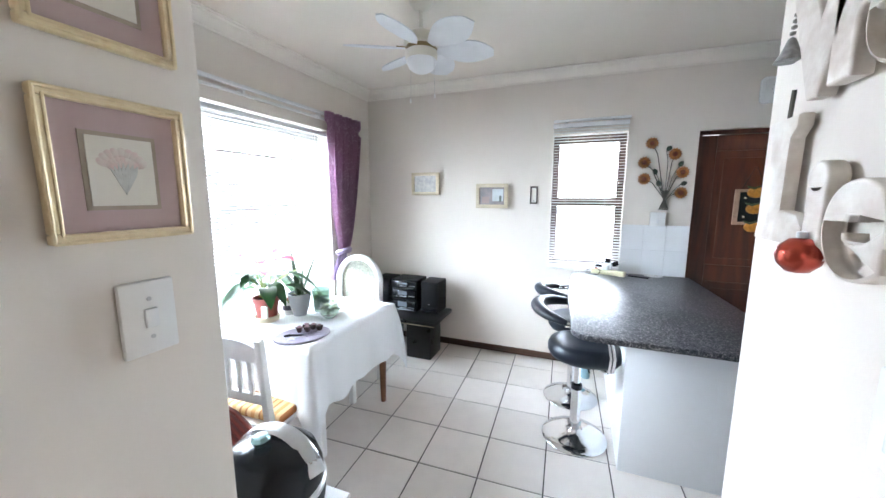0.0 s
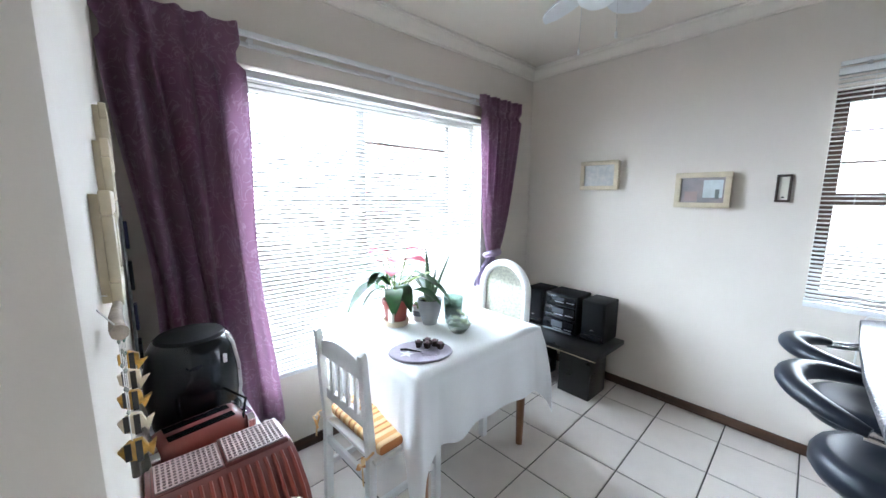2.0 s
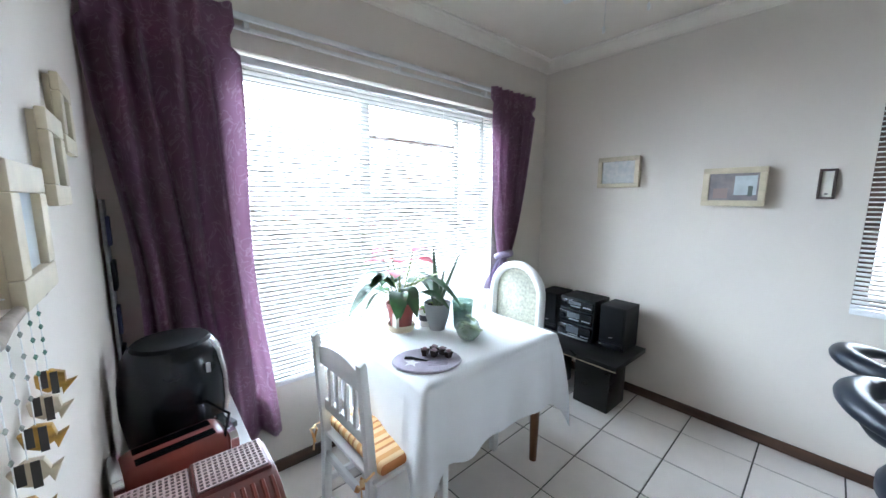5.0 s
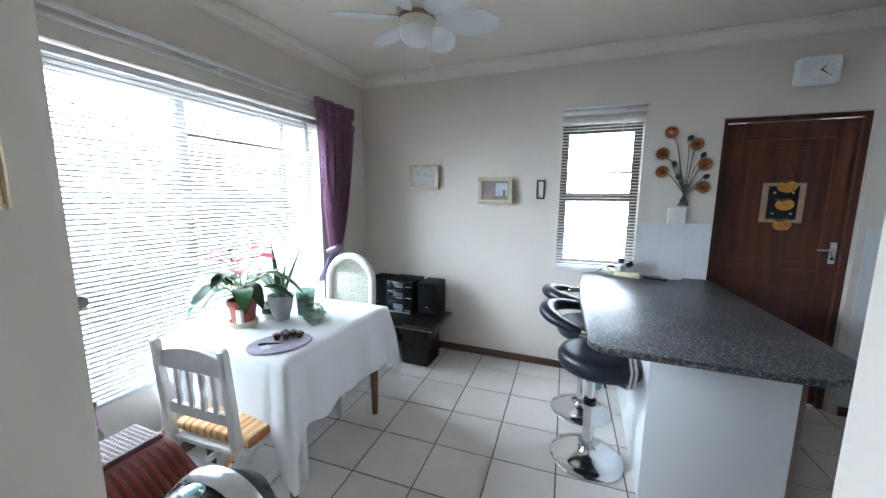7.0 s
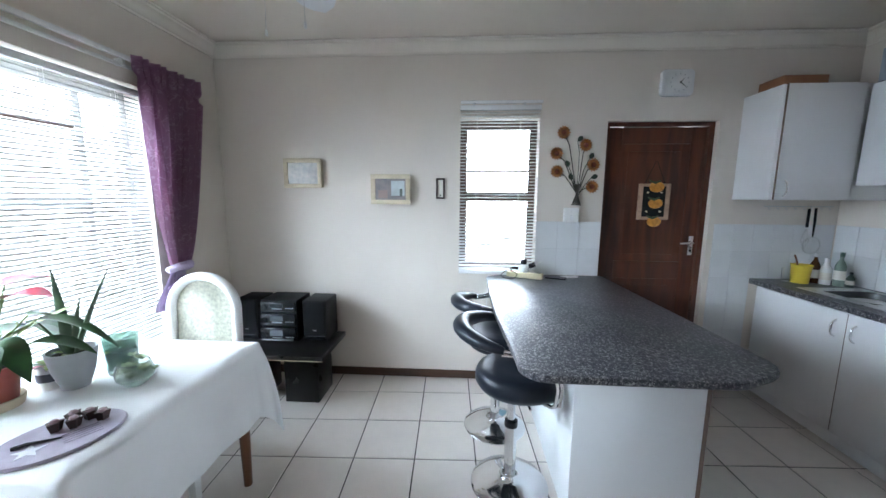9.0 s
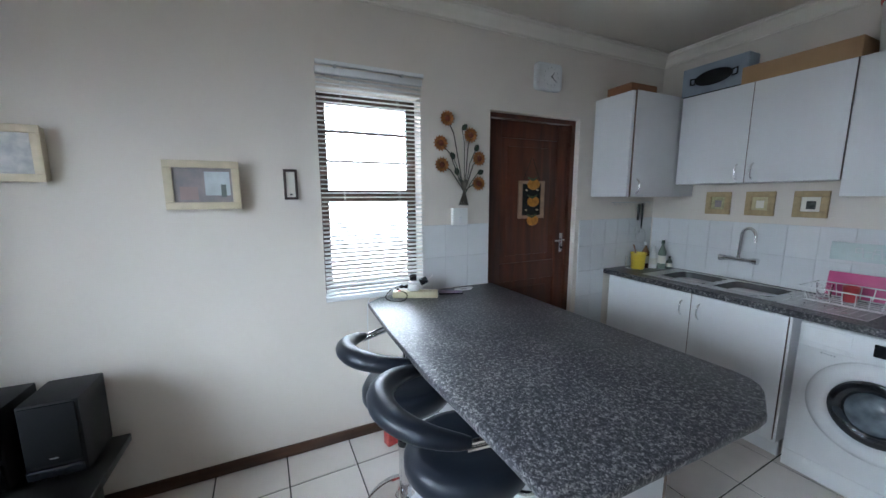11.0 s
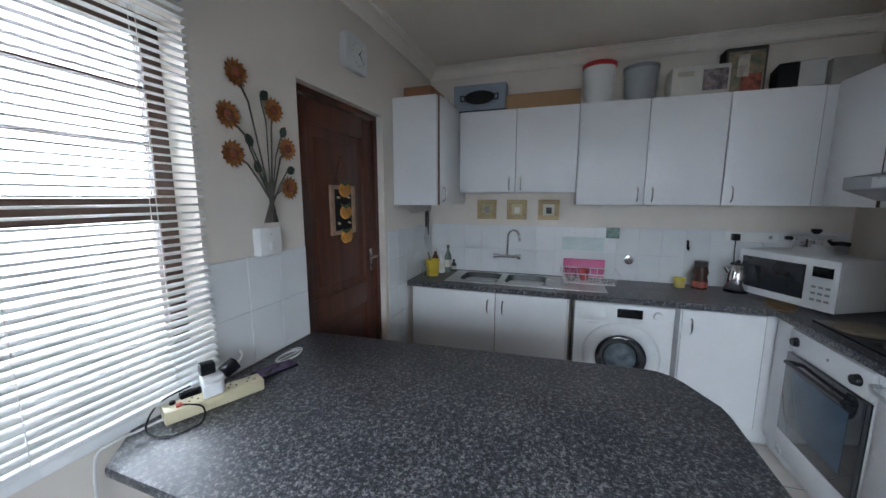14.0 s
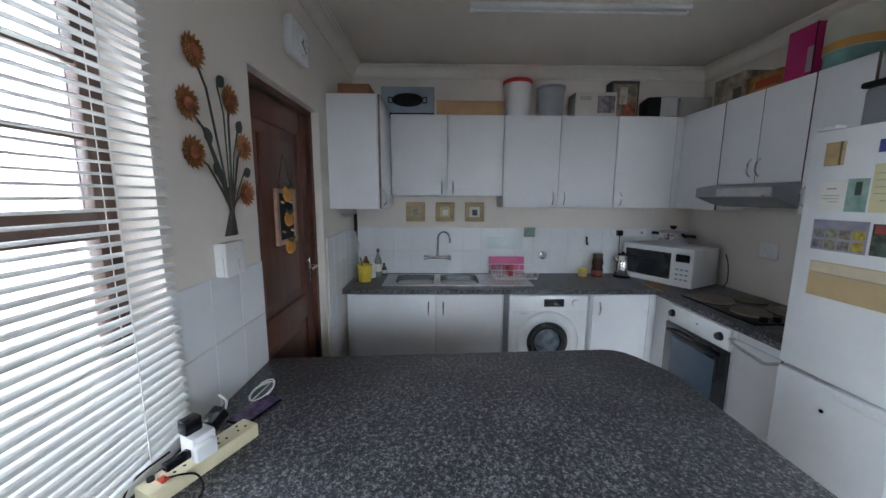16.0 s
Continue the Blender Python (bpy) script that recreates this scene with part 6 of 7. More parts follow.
part("saucer", lathe(bmesh.new(), [(0, 0.0), (0.052, 0.0), (0.058, 0.025), (0.055, 0.027), (0.048, 0.006), (0, 0.006)], 28), mat("cream_saucer", (0.62, 0.50, 0.36), 0.5, var=0.05), pl)
part("pot", lathe(bmesh.new(), [(0, 0.0065), (0.042, 0.0065), (0.055, 0.095), (0.060, 0.095), (0.060, 0.115), (0.054, 0.115), (0.052, 0.100), (0, 0.100)], 28), mat("red_plastic_pot", (0.36, 0.075, 0.055), 0.5, var=0.1), pl)
part("soil", lathe(bmesh.new(), [(0.053, 0.1005), (0.03, 0.104), (0, 0.105)], 20), SOIL, pl)
part("label", obox(0.028, -0.058, 0.030, 0.056, -0.046, 0.085), PAPER, pl, "white plant label")
rg = random.Random(4)
for k in range(16):
    a = radians(k * 360 / 16 + rg.uniform(-14, 14))
    el = rg.uniform(0.25, 1.1)
    h = rg.uniform(0.14, 0.24)
    tipb = Vector((math.cos(a) * 0.06 * el * 1.6, math.sin(a) * 0.06 * el * 1.6, h))
    bm = bmesh.new()
    tube(bm, [(math.cos(a) * 0.01, math.sin(a) * 0.01, 0.10), tuple(tipb * 0.55 + Vector((0, 0, 0.06))), tuple(tipb)], 0.0020, 6)
    s = part("stem", bm, GREEN2, pl)
    bm = leaf_blade(bmesh.new(), tipb, (math.cos(a), math.sin(a), 0.35 - 0.5 * el * rg.random()), rg.uniform(0.11, 0.17), rg.uniform(0.07, 0.10), rg.uniform(0.5, 1.2))
    part("leaf", bm, GREEN, s, smooth=1.0)
for a, h, col in ((20, 0.29, RED), (150, 0.265, RED), (80, 0.315, mat("pink_spathe", (0.50, 0.06, 0.11), 0.35, var=0.15)), (250, 0.28, MATS["pink_spathe"]), (320, 0.25, RED), (285, 0.33, MATS["pink_spathe"])):
    ar = radians(a)
    p = Vector((math.cos(ar) * 0.055, math.sin(ar) * 0.055, h))
    bm = bmesh.new()
    tube(bm, [(0, 0, 0.10), tuple(p * 0.6 + Vector((0, 0, 0.05))), tuple(p)], 0.0018, 6)
    s = part("flower_stem", bm, GREEN2, pl)
    bm = leaf_blade(bmesh.new(), p, (math.cos(ar), math.sin(ar), 0.35), 0.105, 0.095, 0.35)
    b = part("flower", bm, col, s, smooth=1.0)
for ang, ln in ((200, 0.16), (60, 0.17)):
    ar = radians(ang)
    bm = leaf_blade(bmesh.new(), (0.03 * math.cos(ar), 0.03 * math.sin(ar), 0.17), (math.cos(ar), math.sin(ar), 0.55), ln, 0.05, 0.1)
    part("leaf", bm, GREEN2 if ang == 60 else GREEN, pl, smooth=1.0)

pl = thing("potted_bromeliad", (-1.500, 1.868, TT), 0, "small red-leaved plant in a white tub", "plant", "plants on the table")
pl.scale = (1.1, 1.1, 1.1)
part("pot", lathe(bmesh.new(), [(0, 0), (0.036, 0), (0.042, 0.085), (0.038, 0.085), (0.036, 0.070), (0, 0.070)], 24), PLAST, pl)
part("band", lathe(bmesh.new(), [(0.0384, 0.030), (0.0405, 0.060), (0.0405, 0.0601)], 24), mat("dark_label", (0.08, 0.08, 0.10), 0.5), pl)
for k in range(8):
    a = radians(45 * k)
    part("leaf", leaf_blade(bmesh.new(), (0, 0, 0.07), (math.cos(a), math.sin(a), 0.8), 0.095, 0.026, 0.5), (RED, GREEN2, ALOEG)[k % 3], pl, smooth=1.0)

pl = thing("potted_aloe", (-1.415, 1.878, TT), 0, "spiky aloe in a smooth grey pot", "plant", "plants on the table")
pl.scale = (1.22, 1.22, 1.22)
part("pot", lathe(bmesh.new(), [(0, 0), (0.034, 0), (0.036, 0.010), (0.050, 0.055), (0.060, 0.112), (0.061, 0.122), (0.055, 0.122), (0.052, 0.105), (0, 0.105)], 32), mat("grey_ceramic", (0.36, 0.37, 0.38), 0.55, var=0.06), pl, smooth=1.0)
part("soil", lathe(bmesh.new(), [(0.053, 0.1055), (0.02, 0.110), (0, 0.111)], 20), SOIL, pl)
for a, tilt, L, w in ((150, 0.40, 0.28, 0.024), (20, 0.34, 0.29, 0.022), (80, 0.05, 0.17, 0.020), (240, 0.28, 0.14, 0.02), (300, 0.5, 0.08, 0.016)):
    ar = radians(a)
    d = Vector((math.cos(ar) * tilt, math.sin(ar) * tilt, 1)).normalized()
    bm = bmesh.new()
    tube(bm, [tuple(Vector((math.cos(ar) * 0.01, math.sin(ar) * 0.01, 0.105)) + d * L * f + Vector((math.cos(ar), math.sin(ar), 0)) * 0.02 * f * f) for f in (0, 0.25, 0.5, 0.75, 1)], [w * 0.5, w * 0.62, w * 0.5, w * 0.32, 0.001], 8, flat=0.45)
    part("spike", bm, ALOEG, pl, smooth=1.0)
for k in range(4):
    ar = radians(90 * k + 30)
    part("small_leaf", leaf_blade(bmesh.new(), (0.02 * math.cos(ar), 0.02 * math.sin(ar), 0.112), (math.cos(ar), math.sin(ar), 0.5), 0.035, 0.024, 0.4), GREEN2, pl, smooth=1.0)

pl = thing("plant_jar", (-1.345, 2.000, TT), 0, "green glass jar holding a small leafy plant", "plant", "plants on the table")
pl.scale = (1.18, 1.18, 1.18)
part("jar", lathe(bmesh.new(), [(0, 0), (0.040, 0), (0.043, 0.012), (0.050, 0.130), (0.047, 0.130), (0.040, 0.014), (0, 0.010)], 28), mat("green_glass", (0.55, 0.80, 0.70), 0.06, trans=0.75), pl, smooth=1.0)
part("soil", lathe(bmesh.new(), [(0, 0.015), (0.038, 0.018), (0.043, 0.085), (0, 0.09)], 20), SOIL, pl)
for k in range(12):
    ar = radians(30 * k)
    part("leaf", leaf_blade(bmesh.new(), (0.015 * math.cos(ar), 0.015 * math.sin(ar), 0.088), (math.cos(ar), math.sin(ar), 0.5 + 0.5 * (k % 3)), 0.05, 0.030, 0.5), GREEN2 if k % 2 else GREEN, pl, smooth=1.0)

pl = thing("succulent_bowl", (-1.205, 1.910, TT), 0, "small round glass bowl of pale succulents", "plant", "plants on the table")
pl.scale = (1.5, 1.5, 1.5)
part("bowl", lathe(bmesh.new(), [(0, 0), (0.024, 0), (0.040, 0.020), (0.042, 0.038), (0.034, 0.060), (0.031, 0.060), (0.038, 0.038), (0.036, 0.022), (0, 0.006)], 24), mat("clear_green_glass", (0.80, 0.90, 0.82), 0.05, trans=0.9), pl, smooth=1.0)
SUCC = mat("pale_succulent", (0.34, 0.42, 0.24), 0.5, var=0.2, scale=40)
rg = random.Random(7)
for q in range(16):
    cx, cy, cz = rg.uniform(-0.03, 0.06), rg.uniform(-0.025, 0.03), rg.uniform(0.02, 0.072)
    bm = bmesh.new()
    for k in range(6):
        ar = radians(60 * k + q * 20)
        leaf_blade(bm, (cx, cy, cz), (math.cos(ar), math.sin(ar), 0.7), 0.018, 0.011, 0.1, 3)
    part("rosette", bm, SUCC, pl, smooth=1.0)

bd = thing("serving_board", (-1.135, 1.592, TT), 58, "oval mauve slate board with chocolate treats", "board")
bd.scale = (1.12, 1.12, 1.12)
bpy.context.view_layer.update()
MAUVE = mat("mauve_slate", (0.33, 0.28, 0.34), 0.45, var=0.12, scale=22)
part("board", lathe(bmesh.new(), [(0, 0), (0.118, 0), (0.122, 0.004), (0.118, 0.010), (0, 0.010)], 40, sx=1.12, sy=0.86), MAUVE, bd)
part("star_patch", prism(bmesh.new(), [(-0.06 + r * math.cos(a), -0.025 + r * math.sin(a)) for r, a in [((0.034 if k % 2 == 0 else 0.014), radians(36 * k)) for k in range(10)]], 0.0102, 0.0112), mat("pale_star", (0.66, 0.64, 0.68), 0.6), bd)
bm = bmesh.new()
tube(bm, [(-0.085, 0.015, 0.014), (-0.06, 0.012, 0.014), (0.0, -0.020, 0.013)], [0.005, 0.005, 0.002], 8)
part("spreader", bm, BLACKM, bd, "small dark knife")
bm = bmesh.new()
for k in range(5):
    box(bm, 0.00, -0.055 + 0.012 * k, 0.0102, 0.075, -0.0535 + 0.012 * k, 0.0110)
part("engraved_lines", bm, mat("dark_line", (0.16, 0.13, 0.17), 0.6), bd)
CHOC = mat("dark_chocolate", (0.055, 0.022, 0.018), 0.4, var=0.2, scale=60)
ICING = mat("mauve_icing", (0.36, 0.24, 0.26), 0.6, var=0.15)
for k, (x, y) in enumerate(((-0.005, 0.035), (0.035, 0.055), (0.03, 0.02), (0.065, 0.035), (0.085, 0.005))):
    cc = thing("chocolate_cup", (0, 0, 0), 0, "small dark chocolate star cup", "chocolate", "chocolate cups on the board")
    cc.matrix_world = bd.matrix_world @ pose(x, y, 0.0105, 0, 0, 30 * k)
    o = [((0.020 if q % 2 == 0 else 0.013) * math.cos(radians(36 * q)), (0.020 if q % 2 == 0 else 0.013) * math.sin(radians(36 * q))) for q in range(10)]
    bm = bmesh.new()
    lo = [bm.verts.new((u * 0.62, v * 0.62, 0)) for u, v in o]
    hi = [bm.verts.new((u, v, 0.026)) for u, v in o]
    bm.faces.new(lo[::-1])
    bm.faces.new(hi)
    for q in range(10):
        bm.faces.new((lo[q], lo[(q + 1) % 10], hi[(q + 1) % 10], hi[q]))
    part("cup", bm, CHOC, cc)
    part("topping", lathe(bmesh.new(), [(0.011, 0.0262), (0.008, 0.032), (0, 0.034)], 12), ICING, cc)

# ---------------------------------------------------------------- on the island
IZ = 0.893
ps = thing("power_strip", (0.532, 3.352, IZ), -24, "cream multi-plug extension with a red switch", "power strip")
CRM = mat("aged_cream_plastic", (0.66, 0.58, 0.38), 0.45, var=0.05)
part("body", obox(-0.135, -0.030, 0.0, 0.135, 0.030, 0.040, bev=0.005), CRM, ps)
part("switch", obox(-0.105, -0.022, 0.0402, -0.088, 0.002, 0.045, bev=0.002), mat("red_rocker", (0.55, 0.05, 0.02), 0.3), ps, "red rocker switch")
part("fuse", lathe(bmesh.new(), [(0.008, 0.0402), (0.008, 0.048), (0, 0.049)], 12, (-0.108, 0.014, 0)), BLACKM, ps)
bm = bmesh.new()
for x in (-0.06, 0.045, 0.10):
    for dx, dy in ((0, 0.012), (-0.011, -0.008), (0.011, -0.008)):
        lathe(bm, [(0.0035, 0.0402), (0.0035, 0.0407), (0, 0.0407)], 8, (x + dx, dy, 0))
part("socket_holes", bm, BLACK, ps)
ad = thing("plug_adapter", (0, 0, 0), 0, "white multi adapter with black chargers plugged in", "adapter")
ad.matrix_world = ps.matrix_world @ pose(-0.005, 0.004, 0.0405)
part("adapter_body", obox(-0.030, -0.026, 0.0, 0.028, 0.026, 0.058, bev=0.006), WHITEP, ad)
part("adapter_side", obox(-0.036, -0.048, 0.006, 0.016, -0.0262, 0.046, bev=0.005), WHITEP, ad)
part("charger", obox(-0.030, -0.004, 0.0585, 0.012, 0.030, 0.096, bev=0.005), BLACK, ad, "black charger plug")
o = part("charger", obox(-0.020, -0.016, -0.014, 0.028, 0.018, 0.022, bev=0.004), BLACK, ad, "black charger plug leaning out")
o.matrix_local = pose(0.052, 0.012, 0.050, 0, -25, 10)
o = part("plug", obox(-0.035, -0.010, -0.010, 0.02, 0.010, 0.010, bev=0.004), BLACK, ad, "black cable plug")
o.matrix_local = pose(-0.055, -0.020, 0.030, 0, 0, 0)


def cable(name, label, pts, r, m, at=(0, 0, 0)):
    c = thing(name, at, 0, label, "cable")
    P = [Vector(p) for p in pts]
    fine = []
    for i in range(len(P) - 1):
        p0, p1, p2, p3 = P[max(i - 1, 0)], P[i], P[i + 1], P[min(i + 2, len(P) - 1)]
        for k in range(6):
            f = k / 6
            fine.append(0.5 * ((2 * p1) + (p2 - p0) * f + (2 * p0 - 5 * p1 + 4 * p2 - p3) * f * f + (3 * p1 - p0 - 3 * p2 + p3) * f ** 3))
    fine.append(P[-1])
    part("wire", tube(bmesh.new(), fine, r, 7), m, c)
    return c


cable("power_cable", "thin black charger cable looping off the bar", [(0.49, 3.40, IZ + 0.072), (0.42, 3.44, IZ + 0.045), (0.36, 3.40, IZ + 0.010), (0.37, 3.33, IZ + 0.003), (0.44, 3.30, IZ + 0.003), (0.47, 3.33, IZ + 0.03), (0.44, 3.38, IZ + 0.044)], 0.0026, BLACK)
cable("power_cable", "white mains cable hanging behind the bar", [(0.408, 3.405, IZ + 0.012), (0.36, 3.425, IZ + 0.006), (0.30, 3.436, IZ + 0.004), (0.262, 3.44, IZ - 0.03), (0.255, 3.44, 0.60), (0.27, 3.44, 0.45), (0.33, 3.445, 0.40)], 0.0035, PLAST)
loop = [(0.87 + 0.055 * math.cos(a) * (1 + 0.02 * a), 3.372 + 0.030 * math.sin(a), IZ + 0.003 + 0.0006 * a) for a in np.linspace(0, 4.3 * math.pi, 30)]
cable("charging_cable", "coiled white charging cable on the bar", [(0.805, 3.375, IZ + 0.008)] + loop, 0.0022, PLAST)
cable("charging_cable", "white lead from the charger", [(0.600, 3.335, IZ + 0.100), (0.63, 3.345, IZ + 0.115), (0.655, 3.38, IZ + 0.118)], 0.003, PLAST)
ph = thing("smartphone", (0.762, 3.341, IZ), 0, "phone lying on the bar with a dim purple screen", "phone")
ph.rotation_euler = (0, 0, radians(-20))
part("body", obox(-0.075, -0.036, 0.0, 0.075, 0.036, 0.008, bev=0.003), BLACK, ph)
part("screen", obox(-0.070, -0.033, 0.0081, 0.070, 0.033, 0.0087), mat("purple_screen", (0.10, 0.05, 0.13), 0.12, var=0.3, scale=40), ph)

# wall socket with lead below the window, and bottles under the bar
so = thing("wall_socket", (0.30, YN, 0.40), 0, "white wall socket below the bar", "socket")
part("plate", obox(-0.05, -0.012, -0.03, 0.05, -0.001, 0.03, bev=0.003), PLAST, so)
bt = thing("floor_bottle", (0.40, 3.22, 0.002), 0, "small clear and blue bottle on the floor by the bar", "bottle")
part("body", lathe(bmesh.new(), [(0, 0), (0.035, 0), (0.036, 0.02), (0.036, 0.11), (0.016, 0.14), (0.014, 0.16), (0, 0.16)], 18), mat("pale_blue_plastic", (0.35, 0.58, 0.66), 0.2, trans=0.3), bt)
part("cap", lathe(bmesh.new(), [(0, 0.1605), (0.017, 0.1605), (0.017, 0.185), (0, 0.185)], 14), mat("teal_cap", (0.05, 0.28, 0.32), 0.4), bt)
bt = thing("floor_packet", (0.36, 3.32, 0.002), 15, "small red packet on the floor by the bar", "packet")
part("packet", obox(-0.05, -0.03, 0, 0.05, 0.03, 0.10, bev=0.008), mat("red_packet", (0.50, 0.06, 0.05), 0.4, var=0.2, scale=30), bt)

# ---------------------------------------------------------------- on the worktop
WZ = CZ1 + 0.001


def bottle(at, r, h, body, cap, label, neck=0.35, name="bottle", group="bottles by the sink"):
    b = thing(name, at, 0, label, "bottle", group)
    part("body", lathe(bmesh.new(), [(0, 0), (r, 0), (r, h * 0.55), (r * 0.92, h * 0.62), (r * neck, h * 0.80), (r * neck, h * 0.88), (0, h * 0.88)], 20), body, b)
    part("cap", lathe(bmesh.new(), [(0, h * 0.8805), (r * neck * 1.25, h * 0.8805), (r * neck * 1.2, h), (0, h)], 14), cap, b)
    part("band", lathe(bmesh.new(), [(r * 1.006, h * 0.18), (r * 1.006, h * 0.46)], 20), PAPER, b)
    return b


yt = thing("utensil_tub", (2.50, 3.345, WZ), 0, "yellow plastic tub by the sink", "tub")
part("tub", lathe(bmesh.new(), [(0, 0), (0.048, 0), (0.058, 0.125), (0.060, 0.130), (0.055, 0.130), (0.046, 0.006), (0, 0.006)], 28), YELLOW, yt)
part("rim", lathe(bmesh.new(), [(0.058, 0.122), (0.0625, 0.126), (0.0625, 0.134), (0.056, 0.134)], 28), YELLOW, yt)
bm = bmesh.new()
tube(bm, [(0.01, 0.01, 0.01), (-0.02, 0.02, 0.16), (-0.03, 0.03, 0.20)], 0.006, 8)
part("brush_handle", bm, BROWNLEG, yt)
gl = thing("glass_jar", (2.44, 3.385, WZ), 0, "small empty glass by the tub", "glass")
part("glass", lathe(bmesh.new(), [(0, 0), (0.026, 0), (0.030, 0.10), (0.028, 0.10), (0.024, 0.006), (0, 0.006)], 20), GLASS, gl)
bottle((2.60, 3.355, WZ), 0.030, 0.215, mat("amber_bottle", (0.09, 0.035, 0.012), 0.15), WHITEP, "dark brown bottle with white pump top")
bottle((2.64, 3.315, WZ), 0.032, 0.185, PLAST, WHITEP, "white dish soap bottle")
bottle((2.69, 3.270, WZ), 0.030, 0.235, mat("clear_green_bottle", (0.50, 0.62, 0.52), 0.1, trans=0.6), mat("dark_green_cap", (0.03, 0.07, 0.05), 0.4), "tall clear green bottle")
bottle((2.72, 3.225, WZ), 0.022, 0.105, mat("dark_small_bottle", (0.03, 0.05, 0.04), 0.3), BLACK, "small dark green bottle")

ur = thing("utensil_rail", (2.55, YNK - 0.008, 1.440), 0, "wire hook rail with whisk and strainer under the cabinet", "utensil rail")
bm = bmesh.new()
tube(bm, [(-0.28, -0.012, 0), (0.20, -0.012, 0)], 0.0035, 8)
for k in range(8):
    x = -0.25 + 0.06 * k
    tube(bm, [(x, -0.012, 0), (x, -0.016, -0.018), (x, -0.026, -0.022), (x, -0.030, -0.012)], 0.0022, 6)
part("rail", bm, STEEL, ur)
sr = thing("strainer", (2.62, YNK - 0.04, 1.125), 0, "small wire strainer hanging from the rail", "strainer")
bm = bmesh.new()
tube(bm, [(0.060 * math.cos(a), 0, 0.062 * math.sin(a) + 0.03) for a in np.linspace(0, 2 * math.pi, 24, endpoint=False)], 0.004, 6, close=True)
for k in range(9):
    u = -0.05 + 0.0125 * k
    hgt = math.sqrt(max(0, 0.058 ** 2 - u * u))
    tube(bm, [(u, 0, 0.03 - hgt), (u, -0.02, 0.03), (u, 0, 0.03 + hgt)], 0.0009, 4)
    tube(bm, [(-hgt, 0, 0.03 + u), (0, -0.02, 0.03 + u), (hgt, 0, 0.03 + u)], 0.0009, 4)
part("mesh_bowl", bm, STEEL, sr)
bm = bmesh.new()
tube(bm, [(0, 0, 0.092), (0.0, 0.0, 0.20), (-0.005, 0, 0.305)], [0.004, 0.008, 0.008], 8)
part("handle", bm, BLACK, sr)
wk = thing("whisk", (2.57, YNK - 0.04, 1.13), 0, "wire whisk hanging from the rail", "whisk")
bm = bmesh.new()
for k in range(5):
    a = math.pi * k / 5
    tube(bm, [(0.0, 0, 0.16), (0.026 * math.cos(a), 0.02 * math.sin(a), 0.06), (0, 0, 0.0), (-0.026 * math.cos(a), -0.02 * math.sin(a), 0.06), (0, 0, 0.16)], 0.0015, 5)
part("wires", bm, STEEL, wk)
bm = bmesh.new()
tube(bm, [(0, 0, 0.16), (0, 0, 0.295)], 0.009, 8)
part("handle", bm, BLACK, wk)

# three little prints above the tiles
for k, y in enumerate((2.955, 2.700, 2.443)):
    f = thing("small_framed_print", (XE, y, 1.438), -90, "small square tan wooden frame with a tiny print", "picture", "three kitchen prints")
    TAN = mat("tan_wood_frame", (0.50, 0.36, 0.19), 0.6, var=0.12, scale=30)
    bm = bmesh.new()
    for a in ((-0.082, 0.082, 0.045, 0.082), (-0.082, 0.082, -0.082, -0.045), (-0.082, -0.045, -0.045, 0.045), (0.045, 0.082, -0.045, 0.045)):
        box(bm, a[0], -0.018, a[2], a[1], -0.001, a[3], bev=0.003)
    part("frame", bm, TAN, f)
    part("print", obox(-0.045, -0.010, -0.045, 0.045, -0.004, 0.045), (mat("tan_print", (0.52, 0.47, 0.26), 0.6, var=0.2, scale=50), mat("cream_print", (0.60, 0.52, 0.30), 0.6, var=0.1, scale=50), PAPER)[k], f)
    part("motif", obox(-0.020, -0.0112, -0.030, 0.024, -0.0102, 0.020), (ARTB, PAPER, mat("dark_motif", (0.10, 0.11, 0.10), 0.7, var=0.4, scale=60))[k], f)

# dish rack, pink board, cups
dk = thing("dish_rack", (2.60, 2.13, WZ + 0.010), 0, "white wire dish rack on the drainer", "dish rack")
bm = bmesh.new()
ro = [(-0.13, -0.20), (0.13, -0.20), (0.13, 0.20), (-0.13, 0.20)]
for z, s in ((0.012, 0.86), (0.085, 1.0)):
    tube(bm, [(x * s, y * s, z) for x, y in ro], 0.004, 6, close=True)
for k in range(8):
    y = -0.16 + 0.32 * k / 7
    tube(bm, [(-0.128, y * 1.12, 0.085), (-0.112, y, 0.014), (0.112, y, 0.014), (0.128, y * 1.12, 0.085)], 0.0022, 5)
for k in range(5):
    x = -0.10 + 0.2 * k / 4
    tube(bm, [(x * 1.1, -0.198, 0.085), (x, -0.172, 0.014), (x, 0.172, 0.014), (x * 1.1, 0.198, 0.085)], 0.0022, 5)
part("wire_basket", bm, WHITEP, dk)
pb = thing("cutting_board", (2.765, 2.155, WZ + 0.012), 0, "bright pink plastic board standing behind the rack", "cutting board")
o = part("board", obox(-0.006, -0.155, 0.0, 0.006, 0.155, 0.145, bev=0.003), PINK, pb)
o.rotation_euler = (0, radians(8), 0)
for x, y, m, lab in ((2.60, 2.16, mat("red_cup", (0.50, 0.05, 0.06), 0.3), "red plastic cup in the rack"), (2.56, 2.25, GLASS, "clear glass in the rack")):
    c = thing("cup", (x, y, WZ + 0.026), 0, lab, "cup")
    part("cup", lathe(bmesh.new(), [(0, 0), (0.026, 0), (0.034, 0.085), (0.031, 0.085), (0.023, 0.004), (0, 0.004)], 20), m, c)
